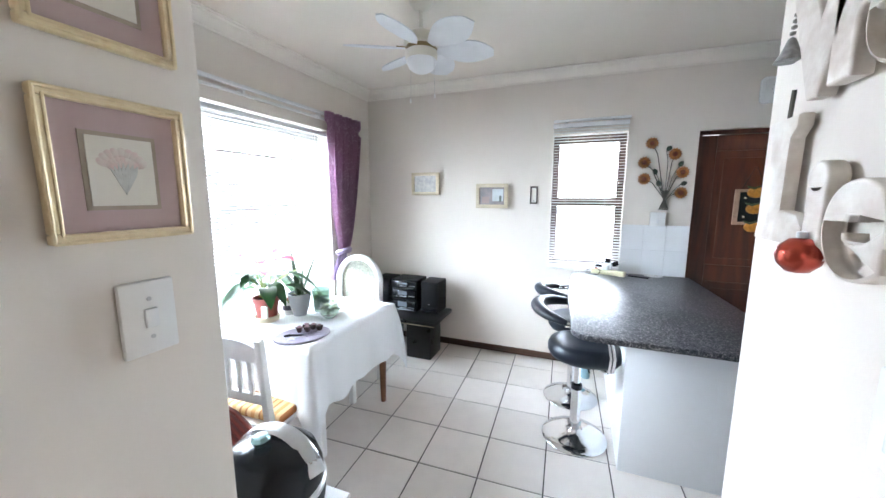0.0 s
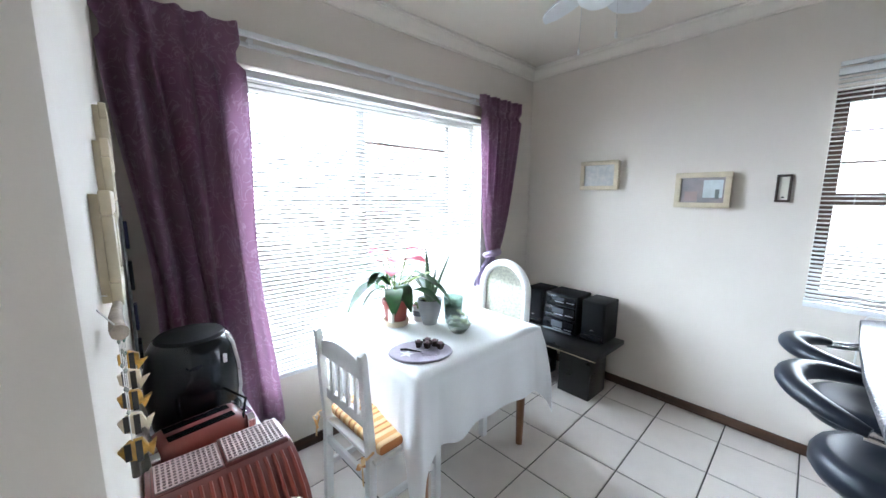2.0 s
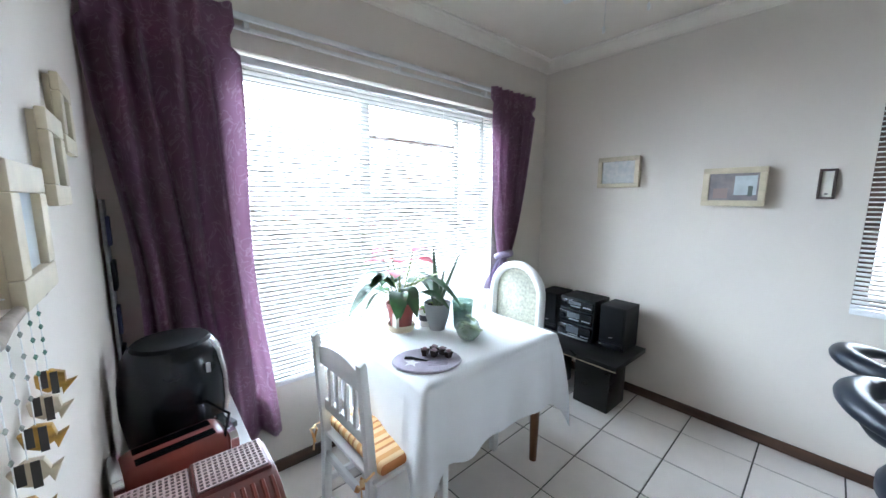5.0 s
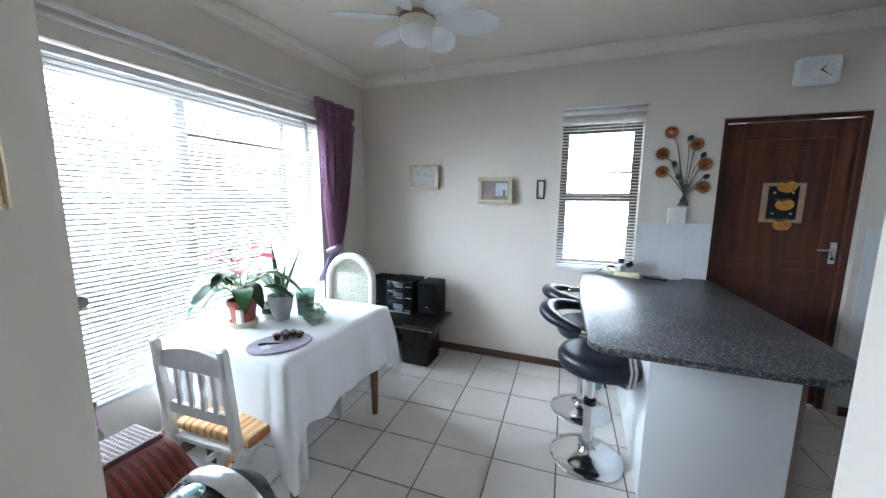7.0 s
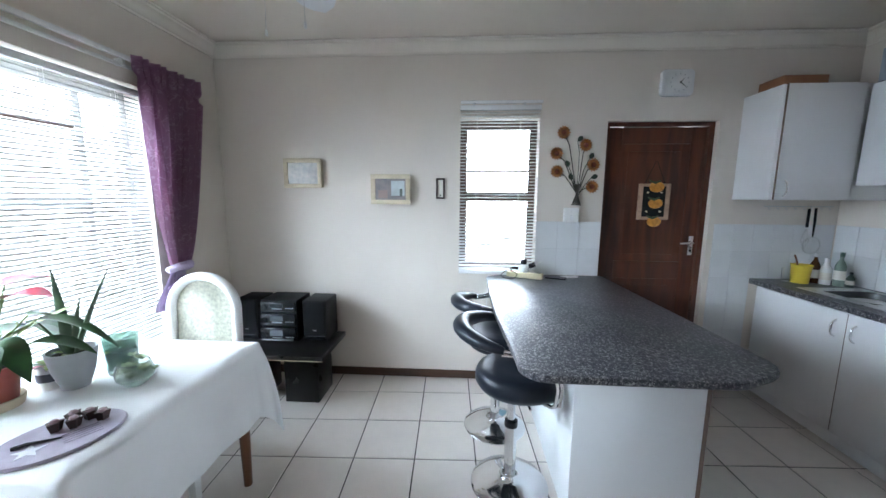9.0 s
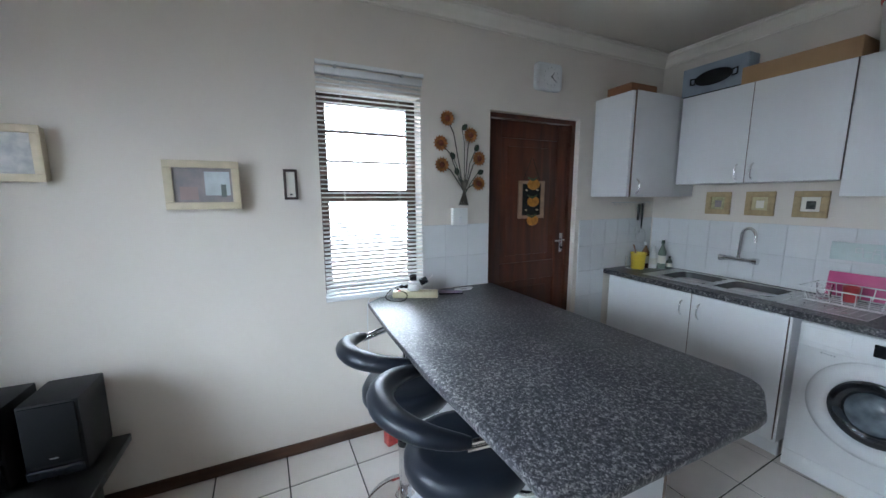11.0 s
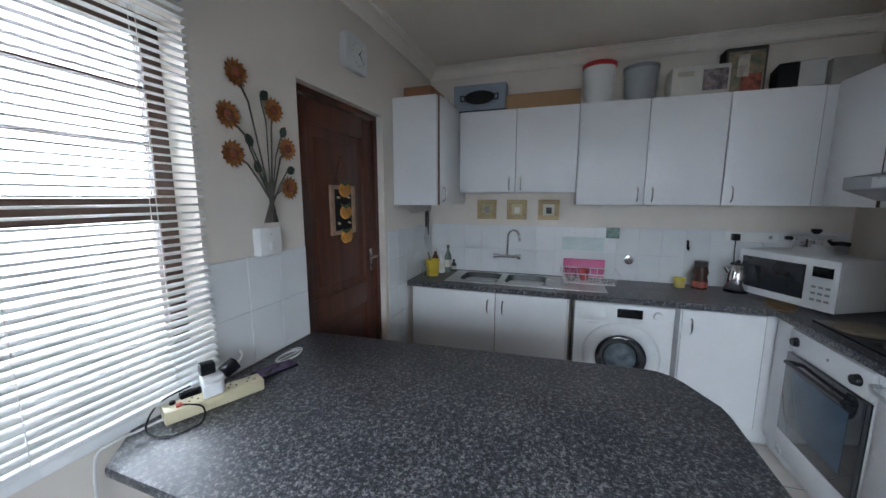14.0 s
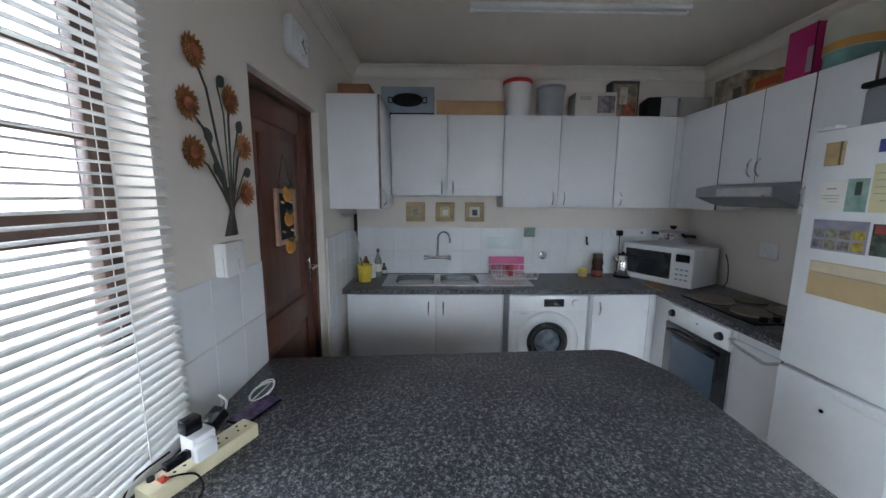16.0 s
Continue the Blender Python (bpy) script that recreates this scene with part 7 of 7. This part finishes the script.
# patterned tiles, bright plate
dt = thing("decorative_tile", (XE - 0.0065, 1.955, 1.262), -90, "small green picture tile on the wall", "tile")
part("tile", obox(-0.048, -0.004, -0.040, 0.048, -0.0005, 0.044, bev=0.001), mat("green_picture_tile", (0.22, 0.34, 0.27), 0.3, var=0.25, scale=35), dt)
dt = thing("decorative_tile_strip", (XE - 0.0065, 2.170, 1.170), -90, "pale embossed tile panel with square pattern", "tile")
part("panel", obox(-0.155, -0.003, -0.052, 0.155, -0.0005, 0.052, bev=0.001), mat("pale_aqua_tile", (0.62, 0.72, 0.70), 0.15, var=0.06), dt)
for k in range(5):
    bm = bmesh.new()
    x, s = -0.04 + 0.036 * k, 0.020 if k % 2 else 0.014
    for a in ((-s, s, s - 0.003, s), (-s, s, -s, -s + 0.003), (-s, -s + 0.003, -s, s), (s - 0.003, s, -s, s)):
        box(bm, x + a[0], -0.006, 0.012 * (-1) ** k + a[2], x + a[1], -0.003, 0.012 * (-1) ** k + a[3])
    part("raised_square", bm, WTILE, dt)

wp = thing("wall_valve", (XE - 0.006, 1.830, 1.058), 0, "round chrome water connection on the wall", "valve")
bm = bmesh.new()
tube(bm, [(0, 0, 0), (-0.010, 0, 0), (-0.012, 0, 0), (-0.05, 0, 0)], [0.036, 0.034, 0.018, 0.016], 18)
part("fitting", bm, CHROME, wp)
hk = thing("wall_hook", (XE - 0.006, 1.449, 1.190), 0, "small black wall hook", "hook")
bm = bmesh.new()
tube(bm, [(0, 0, 0.03), (-0.012, 0, 0.03), (-0.014, 0, -0.02), (-0.03, 0, -0.03), (-0.035, 0, -0.01)], 0.008, 8)
part("hook", bm, BLACK, hk)
sk = thing("socket_strip", (XE - 0.006, 1.075, 1.262), 0, "white double wall socket with a black plug", "socket")
part("plate", obox(-0.012, -0.155, -0.032, -0.0005, 0.155, 0.032, bev=0.003), PLAST, sk)
part("plug", obox(-0.055, 0.075, -0.024, -0.0125, 0.120, 0.024, bev=0.006), BLACK, sk, "black mains plug")
part("switch", obox(-0.016, -0.12, -0.010, -0.012, -0.10, 0.012, bev=0.002), mat("grey_rocker", (0.35, 0.35, 0.36)), sk)
cable("kettle_cable", "black kettle lead hanging from the socket", [(XE - 0.045, 1.172, 1.24), (XE - 0.05, 1.172, 1.12), (XE - 0.07, 1.165, 0.98), (XE - 0.10, 1.16, 0.90)], 0.004, BLACK)

kt = thing("kettle", (2.665, 1.180, WZ), 0, "stainless steel kettle with black handle", "kettle")
part("base", lathe(bmesh.new(), [(0, 0), (0.068, 0), (0.070, 0.016), (0.062, 0.020), (0, 0.020)], 28), BLACK, kt)
part("body", lathe(bmesh.new(), [(0.066, 0.021), (0.068, 0.03), (0.064, 0.12), (0.050, 0.185), (0.046, 0.190), (0, 0.190)], 32), CHROME, kt, smooth=1.0)
part("lid", lathe(bmesh.new(), [(0.046, 0.190), (0.040, 0.203), (0.012, 0.208), (0.012, 0.220), (0, 0.222)], 24), BLACK, kt)
bm = bmesh.new()
tube(bm, [(0, -0.046, 0.190), (0, -0.075, 0.200), (0, -0.100, 0.170), (0, -0.098, 0.10), (0, -0.085, 0.060), (0, -0.066, 0.05)], 0.011, 10)
part("handle", bm, BLACK, kt)
bm = bmesh.new()
tube(bm, [(0, 0.050, 0.14), (0, 0.075, 0.175)], [0.020, 0.012], 10)
part("spout", bm, CHROME, kt)
jr = thing("coffee_jar", (2.690, 1.385, WZ), 0, "coffee jar with dark lid and red label", "jar")
jr.scale = (1.15, 1.15, 1.2)
part("glass", lathe(bmesh.new(), [(0, 0), (0.040, 0), (0.042, 0.05), (0.036, 0.075), (0.042, 0.10), (0.034, 0.135), (0, 0.135)], 24), mat("coffee_brown", (0.055, 0.022, 0.014), 0.15, var=0.1), jr)
part("lid", lathe(bmesh.new(), [(0, 0.1355), (0.036, 0.1355), (0.036, 0.165), (0, 0.165)], 24), mat("dark_jar_lid", (0.05, 0.03, 0.025), 0.35), jr)
part("band", lathe(bmesh.new(), [(0.0424, 0.012), (0.0430, 0.048)], 24), mat("red_label", (0.40, 0.08, 0.06), 0.5, var=0.3, scale=60), jr)
jr = thing("spread_tub", (2.700, 1.505, WZ), 0, "small yellow tub beside the coffee jar", "tub")
part("tub", lathe(bmesh.new(), [(0, 0), (0.034, 0), (0.037, 0.055), (0, 0.055)], 22), mat("pale_yellow_plastic", (0.66, 0.52, 0.16), 0.35), jr)
part("lid", lathe(bmesh.new(), [(0, 0.0555), (0.039, 0.0555), (0.039, 0.068), (0, 0.068)], 22), YELLOW, jr)

# microwave in the corner, at an angle, with a pot on top
mw = thing("microwave", (2.525, 0.880, WZ), 27, "white microwave oven set across the corner", "microwave")
mw.scale = (1.13, 1.0, 1.06)
part("body", obox(-0.245, -0.17, 0.012, 0.245, 0.165, 0.285, bev=0.006), WHITEP, mw)
part("front", obox(-0.245, 0.166, 0.012, 0.245, 0.182, 0.285, bev=0.004), WHITEP, mw)
part("door_window", obox(-0.105, 0.1825, 0.055, 0.222, 0.1845, 0.245, bev=0.002), GLASSD, mw, "dark door window")
part("display", obox(-0.222, 0.1825, 0.190, -0.135, 0.1845, 0.245, bev=0.001), BLACK, mw)
for i in range(3):
    for j in range(3):
        part("button", obox(-0.218 + 0.030 * i, 0.1825, 0.060 + 0.035 * j, -0.198 + 0.030 * i, 0.1838, 0.072 + 0.035 * j), GREYMET, mw)
for x in (-0.2, 0.2):
    for y in (-0.13, 0.13):
        part("foot", lathe(bmesh.new(), [(0, 0), (0.014, 0), (0.014, 0.0125), (0, 0.0125)], 10, (x, y, 0)), BLACK, mw)
cable("microwave_cable", "black lead behind the microwave", [(2.28, 0.62, 1.16), (2.27, 0.60, 1.08), (2.26, 0.60, 0.96), (2.26, 0.63, 0.905)], 0.0035, BLACK)
pt = thing("saucepan", (2.535, 0.860, WZ + 0.303), 20, "steel pot with lid on top of the microwave", "pot")
pt.scale = (1.2, 1.2, 1.2)
part("pan", lathe(bmesh.new(), [(0, 0), (0.075, 0), (0.082, 0.012), (0.082, 0.078), (0.086, 0.082), (0.078, 0.082), (0, 0.082)], 32), CHROME, pt)
part("lid", lathe(bmesh.new(), [(0.084, 0.0825), (0.070, 0.094), (0.020, 0.100), (0, 0.100)], 32), STEEL, pt)
part("knob", lathe(bmesh.new(), [(0.010, 0.1005), (0.022, 0.112), (0.020, 0.126), (0, 0.128)], 16), BLACK, pt)
for sg in (-1, 1):
    bm = bmesh.new()
    tube(bm, [(sg * 0.08, 0, 0.060), (sg * 0.12, 0, 0.066), (sg * 0.150, 0, 0.064)], 0.011, 8)
    part("handle", bm, BLACK, pt)
mt = thing("cork_mat", (2.385, 1.058, WZ), -20, "round brown table mat under the microwave's front", "mat")
part("mat", lathe(bmesh.new(), [(0, 0), (0.13, 0), (0.13, 0.008), (0, 0.008)], 32, sx=1.3, sy=0.55), mat("brown_mat", (0.30, 0.18, 0.09), 0.8, var=0.2, scale=40), mt)

# ---------------------------------------------------------------- on top of the wall cabinets
UZ = UT + 0.001


def carton(label, lo, hi, m, faces=(), turn=0, name="storage_box", group="boxes on the cabinets"):
    """A box with printed panels as (material, side, a0, a1, z0, z1) in fractions of the side."""
    w, d, h = hi[0] - lo[0], hi[1] - lo[1], hi[2] - lo[2]
    b = thing(name, ((lo[0] + hi[0]) / 2, (lo[1] + hi[1]) / 2, lo[2]), turn, label, "box", group)
    part("carton", obox(-w / 2, -d / 2, 0, w / 2, d / 2, h, bev=0.003), m, b)
    for k, (mm, side, a0, a1, z0, z1) in enumerate(faces):
        e = 0.0006 * (k + 1)
        if side == "w":
            part("printed_panel", obox(-w / 2 - e - 0.0008, (a0 - 0.5) * d, z0 * h, -w / 2 - e + 0.0004, (a1 - 0.5) * d, z1 * h), mm, b)
        else:
            part("printed_panel", obox((a0 - 0.5) * w, d / 2 + e - 0.0004, z0 * h, (a1 - 0.5) * w, d / 2 + e + 0.0008, z1 * h), mm, b)
    return b


SKYB = mat("pale_blue_card", (0.32, 0.37, 0.44), 0.6, var=0.1)
carton("shallow brown wooden tray box", (2.09, 3.20, 2.207), (2.36, 3.40, 2.275), mat("reddish_brown_box", (0.28, 0.12, 0.055), 0.7, var=0.1))
b = carton("pale blue box printed with a black casserole", (2.665, 2.795, UZ), (2.79, 3.215, UZ + 0.235), SKYB, [(BLACKM, "w", 0.0, 1.0, 0.0, 0.16)])
bm = lathe(bmesh.new(), [(0.125, 0), (0.12, 0.002), (0, 0.002)], 30, sx=0.42, sy=1.0)
bmesh.ops.rotate(bm, verts=bm.verts, matrix=Matrix.Rotation(radians(-90), 3, "Y"))
bmesh.ops.translate(bm, verts=bm.verts, vec=(-0.0635, 0, 0.135))
part("printed_pot", bm, BLACKM, b)
bm = bmesh.new()
for sg in (-1, 1):
    tube(bm, [(-0.064, sg * 0.12, 0.15), (-0.064, sg * 0.15, 0.155), (-0.064, sg * 0.15, 0.115), (-0.064, sg * 0.118, 0.112)], 0.006, 6)
part("printed_handles", bm, BLACKM, b)
carton("long flat brown cardboard box", (2.56, 2.250, UZ), (2.79, 2.775, UZ + 0.108), CARD)
bk = thing("plastic_bucket", (2.675, 2.130, UZ), 0, "white plastic bucket with a red lid", "bucket")
part("bucket", lathe(bmesh.new(), [(0, 0), (0.090, 0), (0.108, 0.255), (0, 0.255)], 32), PLAST, bk)
part("lid", lathe(bmesh.new(), [(0, 0.2555), (0.112, 0.2555), (0.115, 0.265), (0.115, 0.282), (0.105, 0.288), (0, 0.288)], 32), mat("red_lid", (0.60, 0.03, 0.025), 0.4), bk)
bk = thing("plastic_bucket", (2.675, 1.862, UZ), 0, "grey translucent plastic bucket", "bucket")
part("bucket", lathe(bmesh.new(), [(0, 0), (0.092, 0), (0.108, 0.215), (0, 0.215)], 32), mat("grey_bucket", (0.32, 0.33, 0.34), 0.4, var=0.05), bk)
part("lid", lathe(bmesh.new(), [(0, 0.2155), (0.112, 0.2155), (0.112, 0.238), (0, 0.240)], 32), mat("grey_bucket_lid", (0.25, 0.26, 0.27), 0.45), bk)
carton("white box with a dark photograph printed on it", (2.60, 1.365, UZ), (2.76, 1.690, UZ + 0.190), mat("cream_card", (0.60, 0.57, 0.50), 0.7, var=0.05), [(mat("dark_photo", (0.05, 0.045, 0.05), 0.4, var=0.5, scale=30, color2=(0.30, 0.24, 0.24)), "w", 0.04, 0.46, 0.18, 0.86), (mat("pale_print_mark", (0.48, 0.42, 0.33)), "w", 0.62, 0.90, 0.68, 0.84)])
carton("tall box with a colourful food picture", (2.68, 1.150, UZ), (2.79, 1.372, UZ + 0.300), mat("charcoal_card", (0.06, 0.055, 0.05), 0.6), [(mat("food_photo", (0.34, 0.25, 0.16), 0.5, var=0.4, scale=22, color2=(0.10, 0.12, 0.08)), "w", 0.06, 0.94, 0.08, 0.92), (mat("food_red", (0.42, 0.10, 0.06), 0.5, var=0.4, scale=30), "w", 0.10, 0.60, 0.10, 0.45), (mat("food_cream", (0.60, 0.52, 0.44), 0.6, var=0.2, scale=30), "w", 0.42, 0.70, 0.40, 0.85)])
carton("black and white box lying on the cabinet", (2.56, 0.900, UZ), (2.76, 1.110, UZ + 0.150), BLACKM, [(mat("white_box_side", (0.56, 0.55, 0.52), 0.6, var=0.06), "w", 0.0, 0.55, 0.02, 0.98)], -12)
carton("pale card box on the cabinet corner", (2.56, 0.640, UZ), (2.74, 0.885, UZ + 0.150), mat("off_white_card", (0.50, 0.47, 0.42), 0.7, var=0.08))
US = UT + 0.012
carton("beige patterned gift box", (2.10, 0.60, US), (2.36, 0.78, US + 0.185), mat("beige_floral_card", (0.42, 0.33, 0.24), 0.7, var=0.3, scale=18), [(mat("dark_flower_print", (0.10, 0.09, 0.06), 0.7), "n", 0.1, 0.35, 0.1, 0.5)])
carton("orange and yellow flat box", (1.86, 0.60, US), (2.09, 0.78, US + 0.120), mat("orange_card", (0.45, 0.22, 0.06), 0.6, var=0.3, scale=15), [(mat("red_stripe", (0.40, 0.06, 0.03)), "n", 0.0, 0.7, 0.3, 0.7)])
carton("bright magenta card box on the cabinet", (1.69, 0.62, US), (1.85, 0.77, US + 0.290), mat("magenta_card", (0.50, 0.02, 0.14), 0.5, var=0.1), [(mat("pale_lettering", (0.55, 0.40, 0.42)), "n", 0.05, 0.25, 0.15, 0.6), (BLACKM, "n", 0.0, 0.04, 0.0, 1.0)])
tn = thing("cake_tin", (1.55, 0.70, US), 0, "stacked tin and tub with orange and teal bands", "tin")
part("lower_tub", lathe(bmesh.new(), [(0, 0), (0.115, 0), (0.118, 0.085), (0, 0.085)], 32), mat("teal_tub", (0.16, 0.34, 0.32), 0.5, var=0.2, scale=12), tn)
part("upper_tin", lathe(bmesh.new(), [(0, 0.0855), (0.122, 0.0855), (0.122, 0.25), (0.118, 0.262), (0, 0.262)], 32), mat("cream_tin", (0.52, 0.50, 0.42), 0.4, var=0.1), tn)
part("orange_band", lathe(bmesh.new(), [(0.1226, 0.09), (0.1232, 0.128)], 32), mat("orange_band", (0.55, 0.28, 0.05), 0.5), tn)

# things on top of the fridge
tb = thing("storage_tub", (1.03, 0.92, 1.848), 0, "grey plastic tub with dark lid on the fridge", "tub")
part("tub", obox(-0.17, -0.12, 0, 0.17, 0.12, 0.16, bev=0.015), mat("smoky_tub", (0.25, 0.25, 0.26), 0.35), tb)
part("lid", obox(-0.18, -0.13, 0.1605, 0.18, 0.13, 0.185, bev=0.008), BLACKM, tb)

# papers and magnets on the fridge doors
FY = SF + 0.0625


def note(name, label, x0, x1, z0, z1, m, marks=(), t=0.0015):
    n = thing(name, ((x0 + x1) / 2, FY, (z0 + z1) / 2), 0, label, "note", "notes on the fridge")
    w, h = x1 - x0, z1 - z0
    part("sheet", obox(-w / 2, 0.0, -h / 2, w / 2, t, h / 2), m, n)
    for k, (mm, a0, a1, b0, b1) in enumerate(marks):
        part("print", obox(a0 * w - w / 2, t + 0.0003 * k, b0 * h - h / 2, a1 * w - w / 2, t + 0.0003 * k + 0.0006, b1 * h - h / 2), mm, n)
    return n


INK = mat("grey_ink", (0.30, 0.29, 0.29), 0.8)
YELP = mat("pale_yellow_paper", (0.66, 0.60, 0.36), 0.85, var=0.05)
note("fridge_magnet", "small tan wooden block magnet on the fridge", 1.105, 1.165, 1.700, 1.790, mat("tan_wood_block", (0.50, 0.34, 0.17), 0.6, var=0.15, scale=30), [(EDGEB, 0.0, 0.14, 0.0, 1.0)], 0.014)
note("paper_note", "white printed note on the fridge", 1.085, 1.175, 1.520, 1.640, PAPER, [(INK, 0.3, 0.7, 0.72, 0.76), (INK, 0.15, 0.85, 0.50, 0.52), (INK, 0.15, 0.85, 0.40, 0.42), (INK, 0.15, 0.6, 0.30, 0.32)])
note("postcard", "green picture postcard on the fridge", 1.008, 1.078, 1.520, 1.645, mat("green_photo", (0.16, 0.30, 0.24), 0.4, var=0.5, scale=30, color2=(0.30, 0.40, 0.36)), [(mat("dark_photo_shape", (0.06, 0.08, 0.05), 0.5), 0.3, 0.6, 0.5, 0.9)])
note("paper_note", "pale yellow printed sheet on the fridge", 0.90, 1.000, 1.520, 1.695, YELP, [(INK, 0.1, 0.9, 0.80, 0.815), (INK, 0.1, 0.9, 0.66, 0.675), (INK, 0.1, 0.9, 0.52, 0.535), (INK, 0.1, 0.9, 0.38, 0.395), (INK, 0.1, 0.7, 0.24, 0.255)])
note("calendar", "colourful picture calendar on the fridge", 0.985, 1.178, 1.362, 1.485, mat("lilac_sky_print", (0.36, 0.34, 0.42), 0.4, var=0.2, scale=14), [(mat("print_a%d" % k, c, 0.5, var=0.3, scale=60), 0.04 + 0.24 * (k % 4), 0.24 + 0.24 * (k % 4), 0.42 - 0.36 * (k // 4), 0.70 - 0.36 * (k // 4)) for k, c in enumerate(((0.55, 0.40, 0.05), (0.30, 0.24, 0.18), (0.36, 0.35, 0.20), (0.30, 0.26, 0.24), (0.60, 0.42, 0.06), (0.26, 0.24, 0.22), (0.38, 0.36, 0.22), (0.28, 0.24, 0.28)))])
note("fridge_magnet", "dark picture magnet on the fridge door", 0.895, 0.970, 1.365, 1.480, mat("dark_green_photo", (0.08, 0.12, 0.09), 0.4, var=0.5, scale=40), [(mat("red_mark", (0.35, 0.05, 0.05)), 0.4, 0.9, 0.7, 0.95)], 0.006)
note("paper_note", "large brown paper envelope on the fridge", 0.86, 1.165, 1.170, 1.315, mat("brown_paper", (0.52, 0.38, 0.20), 0.85, var=0.06, scale=10), [(CREAM, 0.0, 1.0, 0.70, 0.98), (INK, 0.1, 0.9, 0.66, 0.68)], 0.004)
note("fridge_magnet", "small dark blue magnet on the fridge", 0.935, 0.995, 1.735, 1.780, mat("navy_magnet", (0.05, 0.06, 0.22), 0.4), (), 0.006)

# ---------------------------------------------------------------- tiles of floor and walls, laid last
TURNF = 2.2
CT, ST = math.cos(radians(TURNF)), math.sin(radians(TURNF))
fme = tile_mesh("floor_tile", TP - 0.0075, TP - 0.0075, 0.005, 0.0018, TILE)
i0, i1 = math.floor((XW - TX) / TP) - 1, math.ceil((XE - TX) / TP) + 1
j0, j1 = math.floor((-2.6 - TY) / TP), math.ceil((YN - TY) / TP) + 1
for i in range(i0, i1):
    for j in range(j0, j1):
        gx, gy = (i + 0.5) * TP, (j + 0.5) * TP
        cx, cy = TX + gx * CT - gy * ST, TY + gx * ST + gy * CT
        if not (XW - 0.2 < cx < XE + 0.2 and -2.6 < cy < YN + 0.2):
            continue
        if cy < 0.2 and not (JX - 0.25 < cx < RX + 0.25):
            continue
        o = new("tile", fme)
        o.parent = floor
        rot = random.choice((0, 90, 180, 270))
        o.matrix_local = pose(cx, cy, -0.005 + random.uniform(0, 0.0003), random.uniform(-0.06, 0.06), random.uniform(-0.06, 0.06), rot + TURNF)

TW, TH = 0.155, 0.206


def tiled(name, label, axis, a0, a1, plane, sign, z0, z1, skip=None):
    """Glazed tiles on a wall: along x at y=plane or along y at x=plane; sign is the outward way."""
    t = 0.006
    if axis == "x":
        bm = obox(a0, min(plane, plane + sign * t * 0.45), z0, a1, max(plane, plane + sign * t * 0.45), z1)
    else:
        bm = obox(min(plane, plane + sign * t * 0.45), a0, z0, max(plane, plane + sign * t * 0.45), a1, z1)
    bed = fixed(name, bm, WGROUT, label, "tiling")
    n = max(1, round((a1 - a0) / TW))
    w = (a1 - a0) / n
    m = max(1, round((z1 - z0) / TH))
    h = (z1 - z0) / m
    me = tile_mesh("wall_tile", w - 0.0025, h - 0.0025, t * 0.55, 0.0012, WTILE)
    for k in range(n):
        for q in range(m):
            o = new("tile", me)
            o.parent = bed
            a, z = a0 + (k + 0.5) * w, z0 + (q + 0.5) * h
            if axis == "x":
                o.matrix_local = pose(a, plane + sign * t * 0.45, z, 90 if sign < 0 else -90, random.uniform(-0.1, 0.1), 0)
            else:
                o.matrix_local = pose(plane + sign * t * 0.45, a, z, 90, 0, 90 if sign > 0 else -90)
    return bed


tiled("trim_tiles_bar", "white glazed wall tiles behind the bar", "x", 0.624, DR[0] - 0.002, YN, -1, 0.893, 1.313)
tiled("trim_tiles_door", "white glazed wall tiles beside the door", "x", 1.947, XE - 0.01, YNK, -1, 0.894, 1.305)
tiled("trim_tiles_door_low", "white glazed wall tiles below counter height", "x", 1.947, 2.245, YNK, -1, 0.07, 0.894)
tiled("trim_tiles_sink", "white glazed wall tiles behind the sink", "y", KS + 0.01, YNK - 0.01, XE, -1, 0.894, 1.305)
